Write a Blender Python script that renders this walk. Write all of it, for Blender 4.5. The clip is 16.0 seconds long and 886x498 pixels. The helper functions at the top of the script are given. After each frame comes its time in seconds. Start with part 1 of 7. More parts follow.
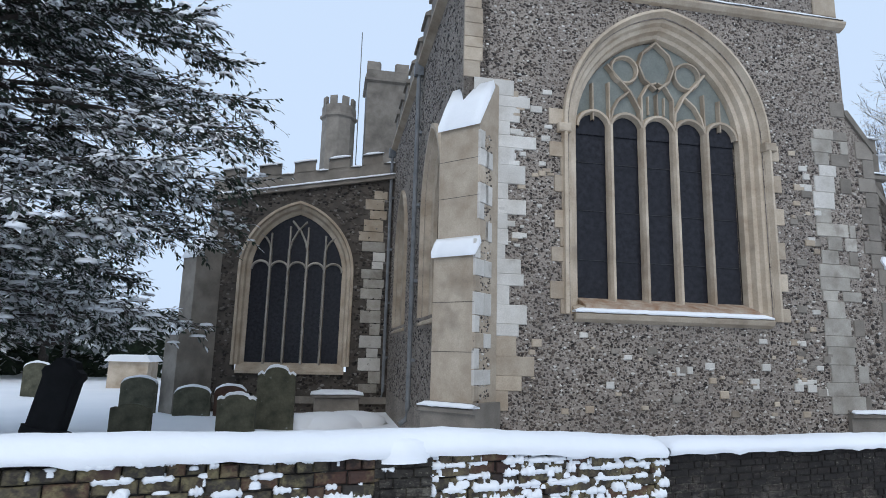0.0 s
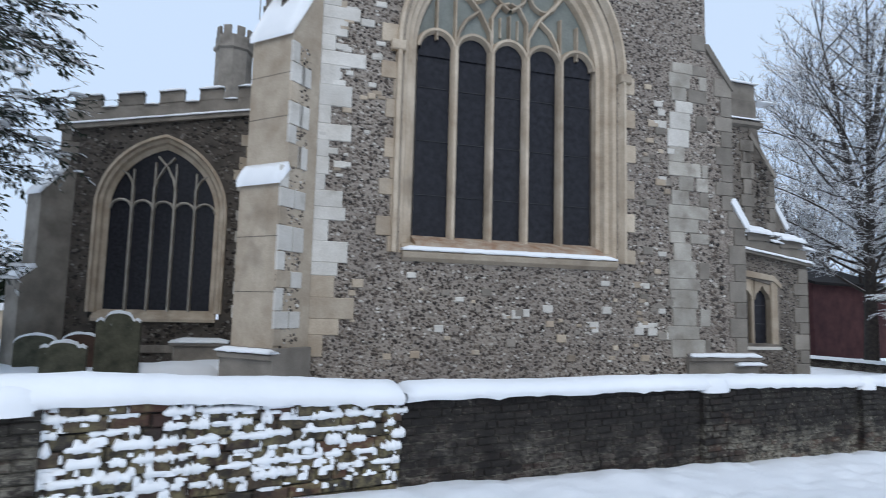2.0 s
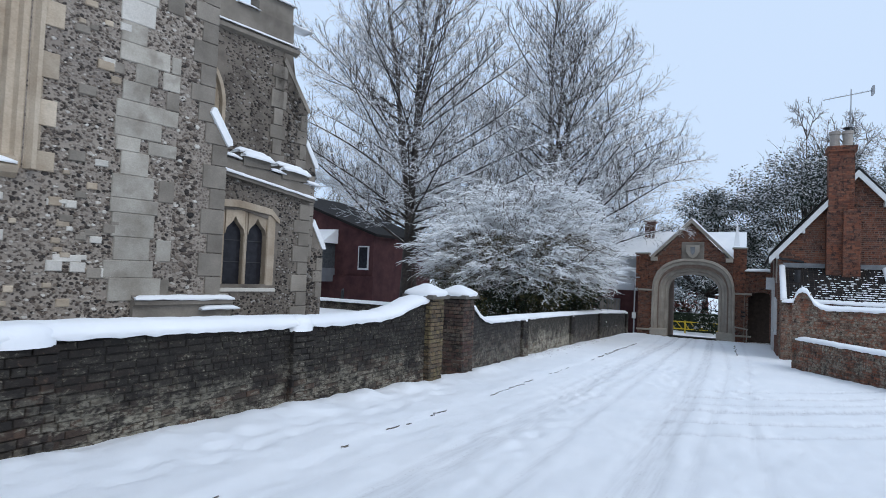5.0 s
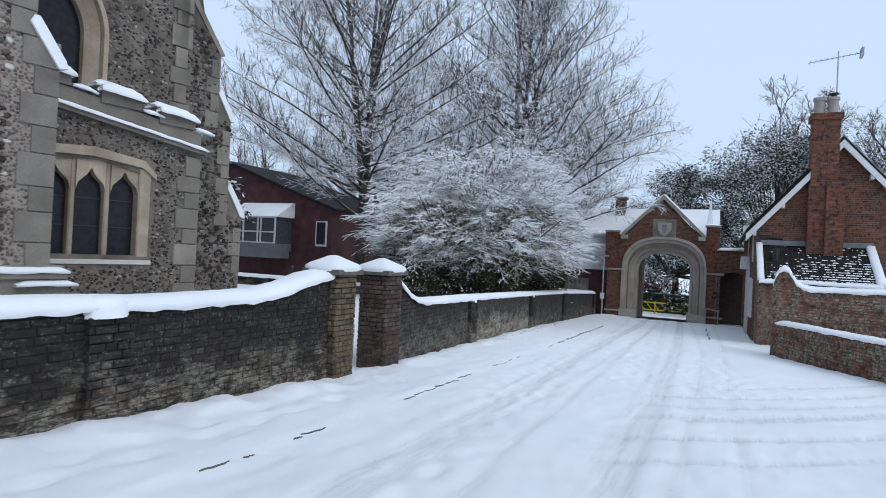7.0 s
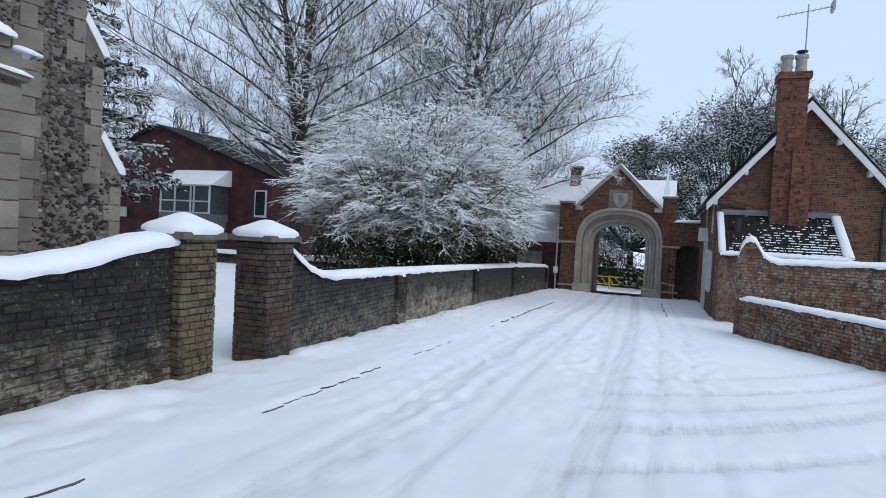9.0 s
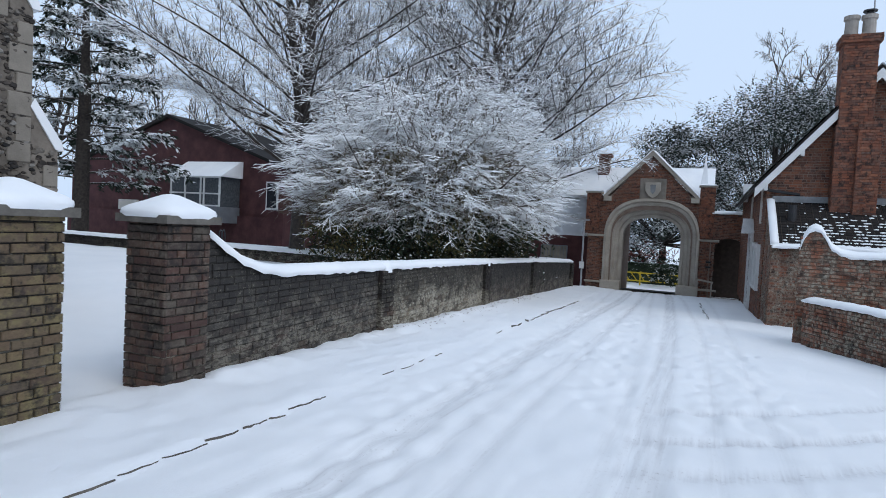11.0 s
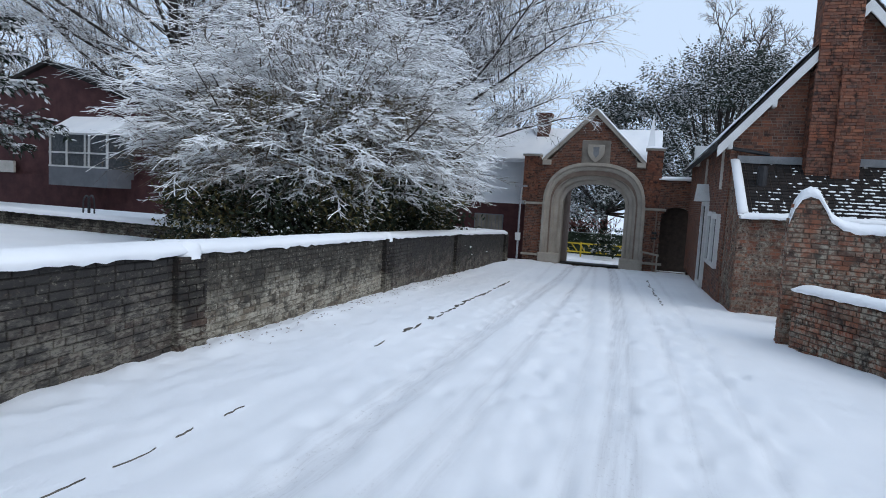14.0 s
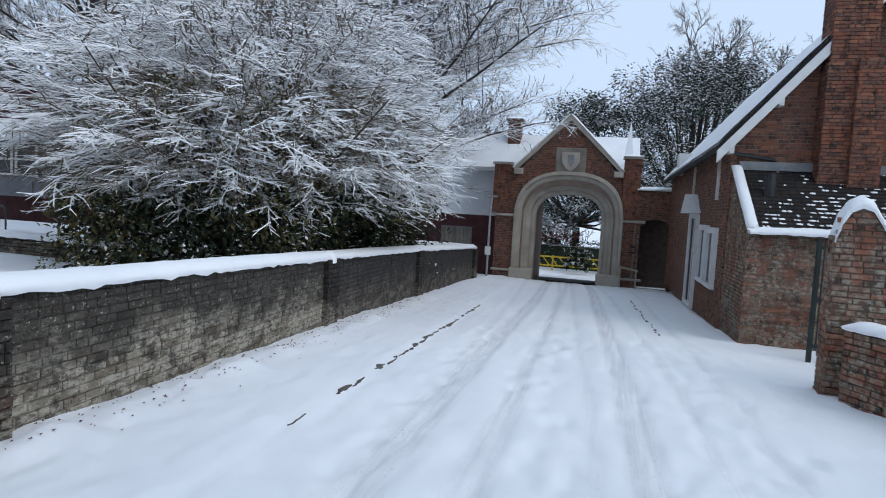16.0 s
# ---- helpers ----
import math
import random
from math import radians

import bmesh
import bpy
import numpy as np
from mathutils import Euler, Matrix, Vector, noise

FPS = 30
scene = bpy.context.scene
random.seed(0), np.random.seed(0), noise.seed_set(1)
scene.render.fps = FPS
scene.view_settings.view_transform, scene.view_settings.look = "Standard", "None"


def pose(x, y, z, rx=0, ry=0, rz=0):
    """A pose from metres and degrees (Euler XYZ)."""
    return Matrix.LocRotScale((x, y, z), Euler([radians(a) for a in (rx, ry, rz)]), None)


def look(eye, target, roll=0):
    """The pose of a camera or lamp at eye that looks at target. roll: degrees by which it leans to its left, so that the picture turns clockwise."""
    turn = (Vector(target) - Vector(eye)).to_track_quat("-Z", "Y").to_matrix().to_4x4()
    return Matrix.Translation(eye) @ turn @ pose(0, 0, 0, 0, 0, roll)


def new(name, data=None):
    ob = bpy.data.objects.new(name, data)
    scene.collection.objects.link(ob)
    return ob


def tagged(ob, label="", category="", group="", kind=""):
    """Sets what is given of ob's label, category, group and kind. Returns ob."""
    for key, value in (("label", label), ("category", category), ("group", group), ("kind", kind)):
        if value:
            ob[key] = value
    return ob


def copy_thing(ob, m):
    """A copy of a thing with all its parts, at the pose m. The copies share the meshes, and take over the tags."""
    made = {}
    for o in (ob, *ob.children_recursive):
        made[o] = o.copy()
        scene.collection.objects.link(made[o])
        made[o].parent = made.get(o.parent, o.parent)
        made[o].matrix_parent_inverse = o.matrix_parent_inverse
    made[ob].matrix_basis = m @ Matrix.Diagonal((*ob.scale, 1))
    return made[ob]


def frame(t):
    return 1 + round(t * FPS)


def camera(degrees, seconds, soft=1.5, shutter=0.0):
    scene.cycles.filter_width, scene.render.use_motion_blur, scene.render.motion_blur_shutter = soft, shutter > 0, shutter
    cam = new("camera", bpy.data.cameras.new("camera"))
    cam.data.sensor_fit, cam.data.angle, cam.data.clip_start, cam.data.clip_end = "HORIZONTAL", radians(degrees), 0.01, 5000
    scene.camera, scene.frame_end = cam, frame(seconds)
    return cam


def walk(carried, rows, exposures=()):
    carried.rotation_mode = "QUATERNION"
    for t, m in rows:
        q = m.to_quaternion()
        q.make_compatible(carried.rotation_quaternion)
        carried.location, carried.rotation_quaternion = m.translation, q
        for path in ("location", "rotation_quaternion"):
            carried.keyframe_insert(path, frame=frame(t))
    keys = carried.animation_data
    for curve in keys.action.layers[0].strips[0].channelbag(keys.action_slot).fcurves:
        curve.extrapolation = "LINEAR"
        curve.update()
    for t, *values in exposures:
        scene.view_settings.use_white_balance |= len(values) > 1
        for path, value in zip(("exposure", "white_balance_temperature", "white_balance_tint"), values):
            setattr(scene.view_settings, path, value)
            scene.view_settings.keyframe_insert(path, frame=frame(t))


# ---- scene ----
cam = camera(72.7, 16.0, soft=0.9, shutter=0.3)
PATH = [
    (0, (-0.05, 0.075, 1.699), (0.645, 1.918, 2.045), 1.5),
    (0.5, (0.502, 0.067, 1.643), (1.167, 1.92, 1.996), 1.5),
    (1, (1.062, 0.112, 1.616), (1.731, 1.967, 1.953), 1.5),
    (1.5, (1.614, 0.201, 1.576), (2.332, 2.047, 1.855), 1.5),
    (2, (2.244, 0.26, 1.582), (3.138, 2.039, 1.777), 1.5),
    (2.5, (2.84, 0.325, 1.553), (3.962, 1.973, 1.707), 1.6),
    (3, (3.497, 0.374, 1.476), (4.815, 1.87, 1.626), 1.7),
    (3.5, (4.082, 0.333, 1.48), (5.579, 1.652, 1.614), 2.0),
    (4, (4.74, 0.286, 1.464), (6.426, 1.354, 1.589), 2.1),
    (4.2, (4.969, 0.295, 1.44), (6.691, 1.305, 1.564), 2.2),
    (6.5, (7.734, 0.592, 1.299), (9.539, 1.454, 1.333), 2.7),
    (7, (8.352, 0.618, 1.263), (10.167, 1.458, 1.276), 2.8),
    (7.5, (8.922, 0.684, 1.235), (10.747, 1.501, 1.235), 2.8),
    (8, (9.478, 0.736, 1.216), (11.319, 1.515, 1.191), 2.9),
    (8.5, (10.062, 0.799, 1.156), (11.921, 1.536, 1.116), 2.9),
    (9, (10.625, 0.844, 1.114), (12.493, 1.554, 1.05), 3.0),
    (11.5, (13.511, 1.118, 0.966), (15.333, 1.937, 0.864), 2.8),
    (12, (14.144, 1.113, 0.976), (15.959, 1.942, 0.851), 2.8),
    (12.5, (14.796, 1.129, 0.953), (16.623, 1.929, 0.807), 2.9),
    (13, (15.429, 1.188, 0.952), (17.272, 1.945, 0.781), 2.9),
    (13.5, (16.06, 1.261, 0.947), (17.927, 1.954, 0.763), 3.0),
    (14, (16.65, 1.48, 0.931), (18.544, 2.096, 0.753), 3.2),
    (14.5, (17.278, 1.646, 0.908), (19.186, 2.224, 0.737), 3.4),
    (15, (17.851, 1.81, 0.894), (19.771, 2.344, 0.727), 3.5),
    (15.5, (18.418, 1.953, 0.915), (20.358, 2.409, 0.749), 3.4),
    (16, (18.849, 1.995, 0.936), (20.776, 2.514, 0.8), 3.3),
]
walk(cam, [(t, look(eye, target, roll)) for t, eye, target, roll in PATH])

# ---- world and light: overcast winter sky ----
world = bpy.data.worlds.new("overcast_sky")
scene.world = world
world.use_nodes = True
wn, wl = world.node_tree.nodes, world.node_tree.links
wn.clear()
w_out = wn.new("ShaderNodeOutputWorld")
w_bg = wn.new("ShaderNodeBackground")
w_sky = wn.new("ShaderNodeTexSky")
w_sky.sky_type = "NISHITA"
w_sky.sun_disc = False
w_sky.sun_elevation, w_sky.sun_rotation = radians(38), radians(200)
w_sky.dust_density = 3.0
w_scale = wn.new("ShaderNodeMix")
w_scale.data_type, w_scale.blend_type = "RGBA", "MIX"
w_scale.inputs[0].default_value = 0.93
w_scale.inputs[7].default_value = (6.5, 8.1, 10.5, 1)
wl.new(w_sky.outputs[0], w_scale.inputs[6])
wl.new(w_scale.outputs[2], w_bg.inputs[0])
w_bg.inputs[1].default_value = 0.1
wl.new(w_bg.outputs[0], w_out.inputs[0])

sun_data = bpy.data.lights.new("sun", "SUN")
sun_data.energy, sun_data.angle, sun_data.color = 0.9, radians(40), (1.0, 0.97, 0.92)
sun = new("sun", sun_data)
sun.matrix_world = look((0, 0, 40), (6, 14, 24))

# ---- materials ----
def mat_base(name, rough=0.8, metal=0.0):
    m = bpy.data.materials.new(name)
    m.use_nodes = True
    nt = m.node_tree
    b = nt.nodes["Principled BSDF"]
    b.inputs["Roughness"].default_value = rough
    b.inputs["Metallic"].default_value = metal
    b.inputs["Specular IOR Level"].default_value = 0.3
    return m, nt, b


def nd(nt, kind, **inputs):
    n = nt.nodes.new("ShaderNode" + kind)
    for k, v in inputs.items():
        n.inputs[k.replace("_", " ")].default_value = v
    return n


def coords(nt, scale=1.0):
    tc = nt.nodes.new("ShaderNodeTexCoord")
    return tc.outputs["Object"]


def ramp(nt, fac, stops):
    r = nt.nodes.new("ShaderNodeValToRGB")
    e = r.color_ramp.elements
    while len(e) < len(stops):
        e.new(0.5)
    for el, (p, c) in zip(e, stops):
        el.position, el.color = p, (*c, 1)
    nt.links.new(fac, r.inputs[0])
    return r.outputs[0]


def mix(nt, fac, a, b, mode="MIX"):
    m = nt.nodes.new("ShaderNodeMix")
    m.data_type, m.blend_type = "RGBA", mode
    for sock, v in ((m.inputs[0], fac), (m.inputs[6], a), (m.inputs[7], b)):
        if isinstance(v, (int, float)):
            sock.default_value = v
        elif isinstance(v, tuple):
            sock.default_value = (*v, 1)
        else:
            nt.links.new(v, sock)
    return m.outputs[2]


def noise_fac(nt, vec, scale, detail=4.0, rough=0.6):
    n = nd(nt, "TexNoise", Scale=scale, Detail=detail, Roughness=rough)
    nt.links.new(vec, n.inputs["Vector"])
    return n.outputs["Fac"]


def bump(nt, b, height, strength=0.4, dist=0.02):
    bm_ = nd(nt, "Bump", Strength=strength, Distance=dist)
    nt.links.new(height, bm_.inputs["Height"])
    nt.links.new(bm_.outputs[0], b.inputs["Normal"])


def grainy(name, dark, light, scale=6.0, fine=60.0, rough=0.85, relief=0.35, metal=0.0, island=0.0, extra=None, dist=0.01):
    """A surface with large stains and fine grain; island: how far loose pieces differ in brightness; extra: (colour, scale, low, high) patches."""
    m, nt, b = mat_base(name, rough, metal)
    v = coords(nt)
    big, small = noise_fac(nt, v, scale), noise_fac(nt, v, fine, 3)
    col = ramp(nt, big, [(0.3, dark), (0.7, light)])
    col = mix(nt, 0.35, col, ramp(nt, small, [(0.25, (0.35, 0.35, 0.35)), (0.75, (1.0, 1.0, 1.0))]), "MULTIPLY")
    if extra:
        c, s, lo, hi = extra
        col = mix(nt, ramp(nt, noise_fac(nt, v, s), [(lo, (0, 0, 0)), (hi, (1, 1, 1))]), col, c)
    if island:
        g = nt.nodes.new("ShaderNodeNewGeometry")
        o = nt.nodes.new("ShaderNodeObjectInfo")
        a = nd(nt, "Math")
        a.operation = "ADD"
        nt.links.new(g.outputs["Random Per Island"], a.inputs[0])
        nt.links.new(o.outputs["Random"], a.inputs[1])
        fr = nd(nt, "Math")
        fr.operation = "FRACT"
        nt.links.new(a.outputs[0], fr.inputs[0])
        lo_ = 1 - island
        col = mix(nt, 1.0, col, ramp(nt, fr.outputs[0], [(0.0, (lo_, lo_, lo_)), (0.5, (1 - island * 0.4,) * 3), (1.0, (1.0 + island * 0.5,) * 3)]), "MULTIPLY")
    nt.links.new(col, b.inputs["Base Color"])
    bump(nt, b, small, relief, dist)
    return m


def brick_mat(name, tones, island=True, grime=(0.05, 0.05, 0.045), grime_amt=(0.5, 0.75), scale=1.2, lichen=None, lichen_amt=0.8):
    """Loose bricks: each takes one of the tones; dark weathering over them."""
    m, nt, b = mat_base(name, 0.9)
    v = coords(nt)
    g = nt.nodes.new("ShaderNodeNewGeometry")
    o = nt.nodes.new("ShaderNodeObjectInfo")
    a = nd(nt, "Math")
    a.operation = "ADD"
    nt.links.new(g.outputs["Random Per Island"], a.inputs[0])
    nt.links.new(o.outputs["Random"], a.inputs[1])
    fr = nd(nt, "Math")
    fr.operation = "FRACT"
    nt.links.new(a.outputs[0], fr.inputs[0])
    n = len(tones)
    col = ramp(nt, fr.outputs[0], [(i / (n - 1), c) for i, c in enumerate(tones)])
    small = noise_fac(nt, v, 45, 4)
    col = mix(nt, 0.5, col, ramp(nt, small, [(0.25, (0.3, 0.3, 0.3)), (0.75, (1, 1, 1))]), "MULTIPLY")
    big = noise_fac(nt, v, scale, 5)
    col = mix(nt, ramp(nt, big, [(grime_amt[0], (0, 0, 0)), (grime_amt[1], (0.85, 0.85, 0.85))]), col, grime)
    if lichen:
        patch = noise_fac(nt, v, 2.3, 7, 0.72)
        speck = noise_fac(nt, v, 13, 5, 0.7)
        f_ = mix(nt, 1.0, ramp(nt, patch, [(0.42, (0, 0, 0)), (0.56, (1, 1, 1))]), ramp(nt, speck, [(0.42, (0, 0, 0)), (0.58, (lichen_amt,) * 3)]), "MULTIPLY")
        col = mix(nt, f_, col, lichen)
        soot = ramp(nt, noise_fac(nt, v, 6.0, 6, 0.7), [(0.52, (0, 0, 0)), (0.62, (0.8, 0.8, 0.8))])
        col = mix(nt, soot, col, (0.02, 0.018, 0.017))
    nt.links.new(col, b.inputs["Base Color"])
    bump(nt, b, small, 0.5, 0.008)
    return m


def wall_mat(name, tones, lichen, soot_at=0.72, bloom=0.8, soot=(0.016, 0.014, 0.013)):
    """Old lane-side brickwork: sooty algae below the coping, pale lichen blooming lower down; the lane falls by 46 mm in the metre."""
    m, nt, b = mat_base(name, 0.92)
    v = coords(nt)
    g = nt.nodes.new("ShaderNodeNewGeometry")
    o = nt.nodes.new("ShaderNodeObjectInfo")
    a = nd(nt, "Math")
    a.operation = "ADD"
    nt.links.new(g.outputs["Random Per Island"], a.inputs[0])
    nt.links.new(o.outputs["Random"], a.inputs[1])
    fr = nd(nt, "Math")
    fr.operation = "FRACT"
    nt.links.new(a.outputs[0], fr.inputs[0])
    n = len(tones)
    col = ramp(nt, fr.outputs[0], [(i / (n - 1), c) for i, c in enumerate(tones)])
    small = noise_fac(nt, v, 48, 5, 0.7)
    col = mix(nt, 0.7, col, ramp(nt, small, [(0.3, (0.25, 0.25, 0.25)), (0.7, (1, 1, 1))]), "MULTIPLY")
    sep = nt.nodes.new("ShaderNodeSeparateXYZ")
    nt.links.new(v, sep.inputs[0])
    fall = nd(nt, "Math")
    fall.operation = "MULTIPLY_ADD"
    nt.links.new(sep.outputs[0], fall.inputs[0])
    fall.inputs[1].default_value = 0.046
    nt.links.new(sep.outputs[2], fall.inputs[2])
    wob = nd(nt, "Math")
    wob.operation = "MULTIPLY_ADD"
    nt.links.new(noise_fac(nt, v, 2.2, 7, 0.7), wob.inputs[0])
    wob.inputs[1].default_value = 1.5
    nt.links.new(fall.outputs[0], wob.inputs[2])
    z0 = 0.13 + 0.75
    # pale lichen, in ragged blotches
    mp = nt.nodes.new("ShaderNodeMapping")
    mp.inputs["Scale"].default_value = (0.6, 0.6, 1.5)
    nt.links.new(v, mp.inputs[0])
    blot = mix(nt, 1.0, ramp(nt, noise_fac(nt, mp.outputs[0], 3.8, 8, 0.75), [(0.45, (0, 0, 0)), (0.52, (1, 1, 1))]), ramp(nt, noise_fac(nt, mp.outputs[0], 22, 5, 0.7), [(0.44, (0.05, 0.05, 0.05)), (0.52, (bloom,) * 3)]), "MULTIPLY")
    col = mix(nt, blot, col, lichen)
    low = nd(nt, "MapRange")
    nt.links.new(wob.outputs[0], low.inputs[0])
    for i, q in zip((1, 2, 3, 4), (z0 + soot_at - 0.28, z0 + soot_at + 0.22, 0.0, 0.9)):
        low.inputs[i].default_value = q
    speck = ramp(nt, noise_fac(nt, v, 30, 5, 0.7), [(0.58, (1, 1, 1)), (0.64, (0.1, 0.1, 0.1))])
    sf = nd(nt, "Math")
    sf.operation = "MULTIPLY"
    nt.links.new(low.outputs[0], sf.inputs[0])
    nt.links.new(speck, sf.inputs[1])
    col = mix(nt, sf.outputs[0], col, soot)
    col = mix(nt, ramp(nt, noise_fac(nt, v, 5.5, 7, 0.72), [(0.52, (0, 0, 0)), (0.6, (0.75, 0.75, 0.75))]), col, soot)
    nt.links.new(col, b.inputs["Base Color"])
    bump(nt, b, small, 0.7, 0.012)
    return m


def snow_mat():
    m, nt, b = mat_base("snow", 0.75)
    v = coords(nt)
    col = ramp(nt, noise_fac(nt, v, 0.8, 5), [(0.3, (0.80, 0.82, 0.85)), (0.7, (0.90, 0.91, 0.92))])
    nt.links.new(col, b.inputs["Base Color"])
    b.inputs["Subsurface Weight"].default_value = 0.0
    bump(nt, b, noise_fac(nt, v, 22, 6, 0.7), 0.35, 0.02)
    return m


def ground_mat():
    m, nt, b = mat_base("snow_ground", 0.7)
    v = coords(nt)
    col = ramp(nt, noise_fac(nt, v, 0.5, 6), [(0.3, (0.84, 0.86, 0.89)), (0.7, (0.91, 0.92, 0.94))])
    # worn vertex layer: packed slush in the wheel tracks, drawn out along the lane
    at = nt.nodes.new("ShaderNodeAttribute")
    at.attribute_name = "worn"
    mp = nt.nodes.new("ShaderNodeMapping")
    mp.inputs["Scale"].default_value = (0.35, 9, 1)
    nt.links.new(v, mp.inputs[0])
    streak = noise_fac(nt, mp.outputs[0], 2.4, 7, 0.65)
    w = nd(nt, "Math")
    w.operation = "MULTIPLY"
    nt.links.new(at.outputs["Fac"], w.inputs[0])
    nt.links.new(ramp(nt, streak, [(0.35, (0.15, 0.15, 0.15)), (0.65, (1, 1, 1))]), w.inputs[1])
    col = mix(nt, w.outputs[0], col, (0.54, 0.535, 0.555))
    grit = nd(nt, "Math")
    grit.operation = "MULTIPLY"
    nt.links.new(at.outputs["Fac"], grit.inputs[0])
    nt.links.new(ramp(nt, noise_fac(nt, v, 26, 4, 0.75), [(0.58, (0, 0, 0)), (0.68, (0.75, 0.75, 0.75))]), grit.inputs[1])
    col = mix(nt, grit.outputs[0], col, (0.30, 0.28, 0.27))
    nt.links.new(col, b.inputs["Base Color"])
    hgt = mix(nt, 0.6, noise_fac(nt, v, 60, 4, 0.8), noise_fac(nt, v, 12, 6, 0.75), "ADD")
    bump(nt, b, hgt, 0.7, 0.016)
    return m


def snow_topped(name, dark, light, lo=0.15, hi=0.55, scale=7.0, rough=0.85, amount=1.0):
    """Bark, leaves or stone with snow lying on whatever faces up."""
    m, nt, b = mat_base(name, rough)
    v = coords(nt)
    base = ramp(nt, noise_fac(nt, v, scale, 3), [(0.3, dark), (0.7, light)])
    g = nt.nodes.new("ShaderNodeNewGeometry")
    sx = nt.nodes.new("ShaderNodeSeparateXYZ")
    nt.links.new(g.outputs["Normal"], sx.inputs[0])
    up = nd(nt, "Math")
    up.operation = "ADD"
    nt.links.new(sx.outputs[2], up.inputs[0])
    j = nd(nt, "Math")
    j.operation = "MULTIPLY_ADD"
    nt.links.new(noise_fac(nt, v, 1.7, 5), j.inputs[0])
    j.inputs[1].default_value, j.inputs[2].default_value = 1.6, -0.8
    nt.links.new(j.outputs[0], up.inputs[1])
    f_ = ramp(nt, up.outputs[0], [(lo, (0, 0, 0)), (hi, (amount,) * 3)])
    nt.links.new(mix(nt, f_, base, (0.86, 0.88, 0.90)), b.inputs["Base Color"])
    return m


def flint_mat():
    """Mortar bed between the flints: grey-brown with voronoi pebbles."""
    m, nt, b = mat_base("flint_wall", 0.8)
    v = coords(nt)
    vo = nd(nt, "TexVoronoi", Scale=24.0)
    nt.links.new(v, vo.inputs["Vector"])
    tone = ramp(nt, vo.outputs["Color"], [(0.15, (0.05, 0.042, 0.038)), (0.4, (0.17, 0.135, 0.11)), (0.6, (0.28, 0.235, 0.195)), (0.85, (0.42, 0.37, 0.32))])
    edge = ramp(nt, vo.outputs["Distance"], [(0.35, (0, 0, 0)), (0.6, (1, 1, 1))])
    col = mix(nt, edge, tone, (0.33, 0.285, 0.24))
    col = mix(nt, ramp(nt, noise_fac(nt, v, 0.9, 5), [(0.35, (0, 0, 0)), (0.75, (0.55, 0.55, 0.55))]), col, (0.13, 0.11, 0.10))
    nt.links.new(col, b.inputs["Base Color"])
    inv = ramp(nt, vo.outputs["Distance"], [(0.0, (1, 1, 1)), (0.6, (0, 0, 0))])
    bump(nt, b, inv, 0.8, 0.03)
    return m


def flint_nodule_mat(name="flint_nodules", gain=1.0):
    m, nt, b = mat_base(name, 0.55)
    g = nt.nodes.new("ShaderNodeNewGeometry")
    v = coords(nt)
    col = ramp(nt, g.outputs["Random Per Island"], [(0.0, (0.022, 0.019, 0.018)), (0.3, (0.075, 0.058, 0.048)), (0.55, (0.19, 0.15, 0.12)), (0.74, (0.34, 0.29, 0.24)), (0.9, (0.48, 0.43, 0.375)), (1.0, (0.74, 0.70, 0.64))])
    col = mix(nt, 0.5, col, ramp(nt, noise_fac(nt, v, 30, 4), [(0.3, (0.4 * gain,) * 3), (0.7, (gain,) * 3)]), "MULTIPLY")
    col = mix(nt, 1.0, col, (gain, gain, gain), "MULTIPLY")
    col = mix(nt, ramp(nt, noise_fac(nt, v, 0.8, 5), [(0.45, (0, 0, 0)), (0.75, (0.5, 0.5, 0.5))]), col, (0.14, 0.115, 0.10))
    nt.links.new(col, b.inputs["Base Color"])
    return m


def glass_mat(name="leaded_glass", tint=(0.013, 0.013, 0.016), rough=0.22):
    m, nt, b = mat_base(name, rough)
    v = coords(nt)
    vo = noise_fac(nt, v, 9, 4)
    col = ramp(nt, vo, [(0.3, tint), (0.75, tuple(c * 2.4 for c in tint))])
    nt.links.new(col, b.inputs["Base Color"])
    b.inputs["Specular IOR Level"].default_value = 0.18
    bump(nt, b, vo, 0.25, 0.02)
    return m


SNOW, GROUND = snow_mat(), ground_mat()
# the aisle end's bed and half-bright flints carry its shade in their colour
FLINT, NODULE, SHADENODULE = flint_mat(), flint_nodule_mat(), flint_nodule_mat("shade_dimmed_flints", 0.5)
SHADEFLINT = grainy("shade_toned_flint_bed", (0.06, 0.052, 0.046), (0.14, 0.12, 0.10), 2, 30, 0.8)
STONE = grainy("limestone", (0.39, 0.305, 0.22), (0.63, 0.535, 0.42), 1.6, 40, 0.85, 0.3, island=0.25, extra=((0.20, 0.165, 0.13), 0.7, 0.58, 0.78))
ASHLAR = grainy("grey_ashlar", (0.18, 0.157, 0.132), (0.34, 0.303, 0.257), 1.3, 45, 0.85, 0.3, island=0.2, extra=((0.17, 0.15, 0.13), 0.8, 0.58, 0.8))
QUOIN = grainy("weathered_quoin_stone", (0.34, 0.305, 0.255), (0.56, 0.52, 0.455), 2.2, 45, 0.85, 0.3, island=0.22, extra=((0.22, 0.19, 0.16), 1.6, 0.56, 0.72))
PALE = grainy("repaired_pale_stone", (0.58, 0.54, 0.48), (0.78, 0.745, 0.69), 1.6, 50, 0.85, 0.25, island=0.14, extra=((0.42, 0.385, 0.33), 2.5, 0.6, 0.75))
RUST = grainy("rust_stained_sill", (0.30, 0.17, 0.10), (0.5, 0.42, 0.33), 5, 60, 0.9)
LEAD = grainy("lead", (0.16, 0.17, 0.18), (0.28, 0.29, 0.30), 3, 40, 0.6, 0.2)
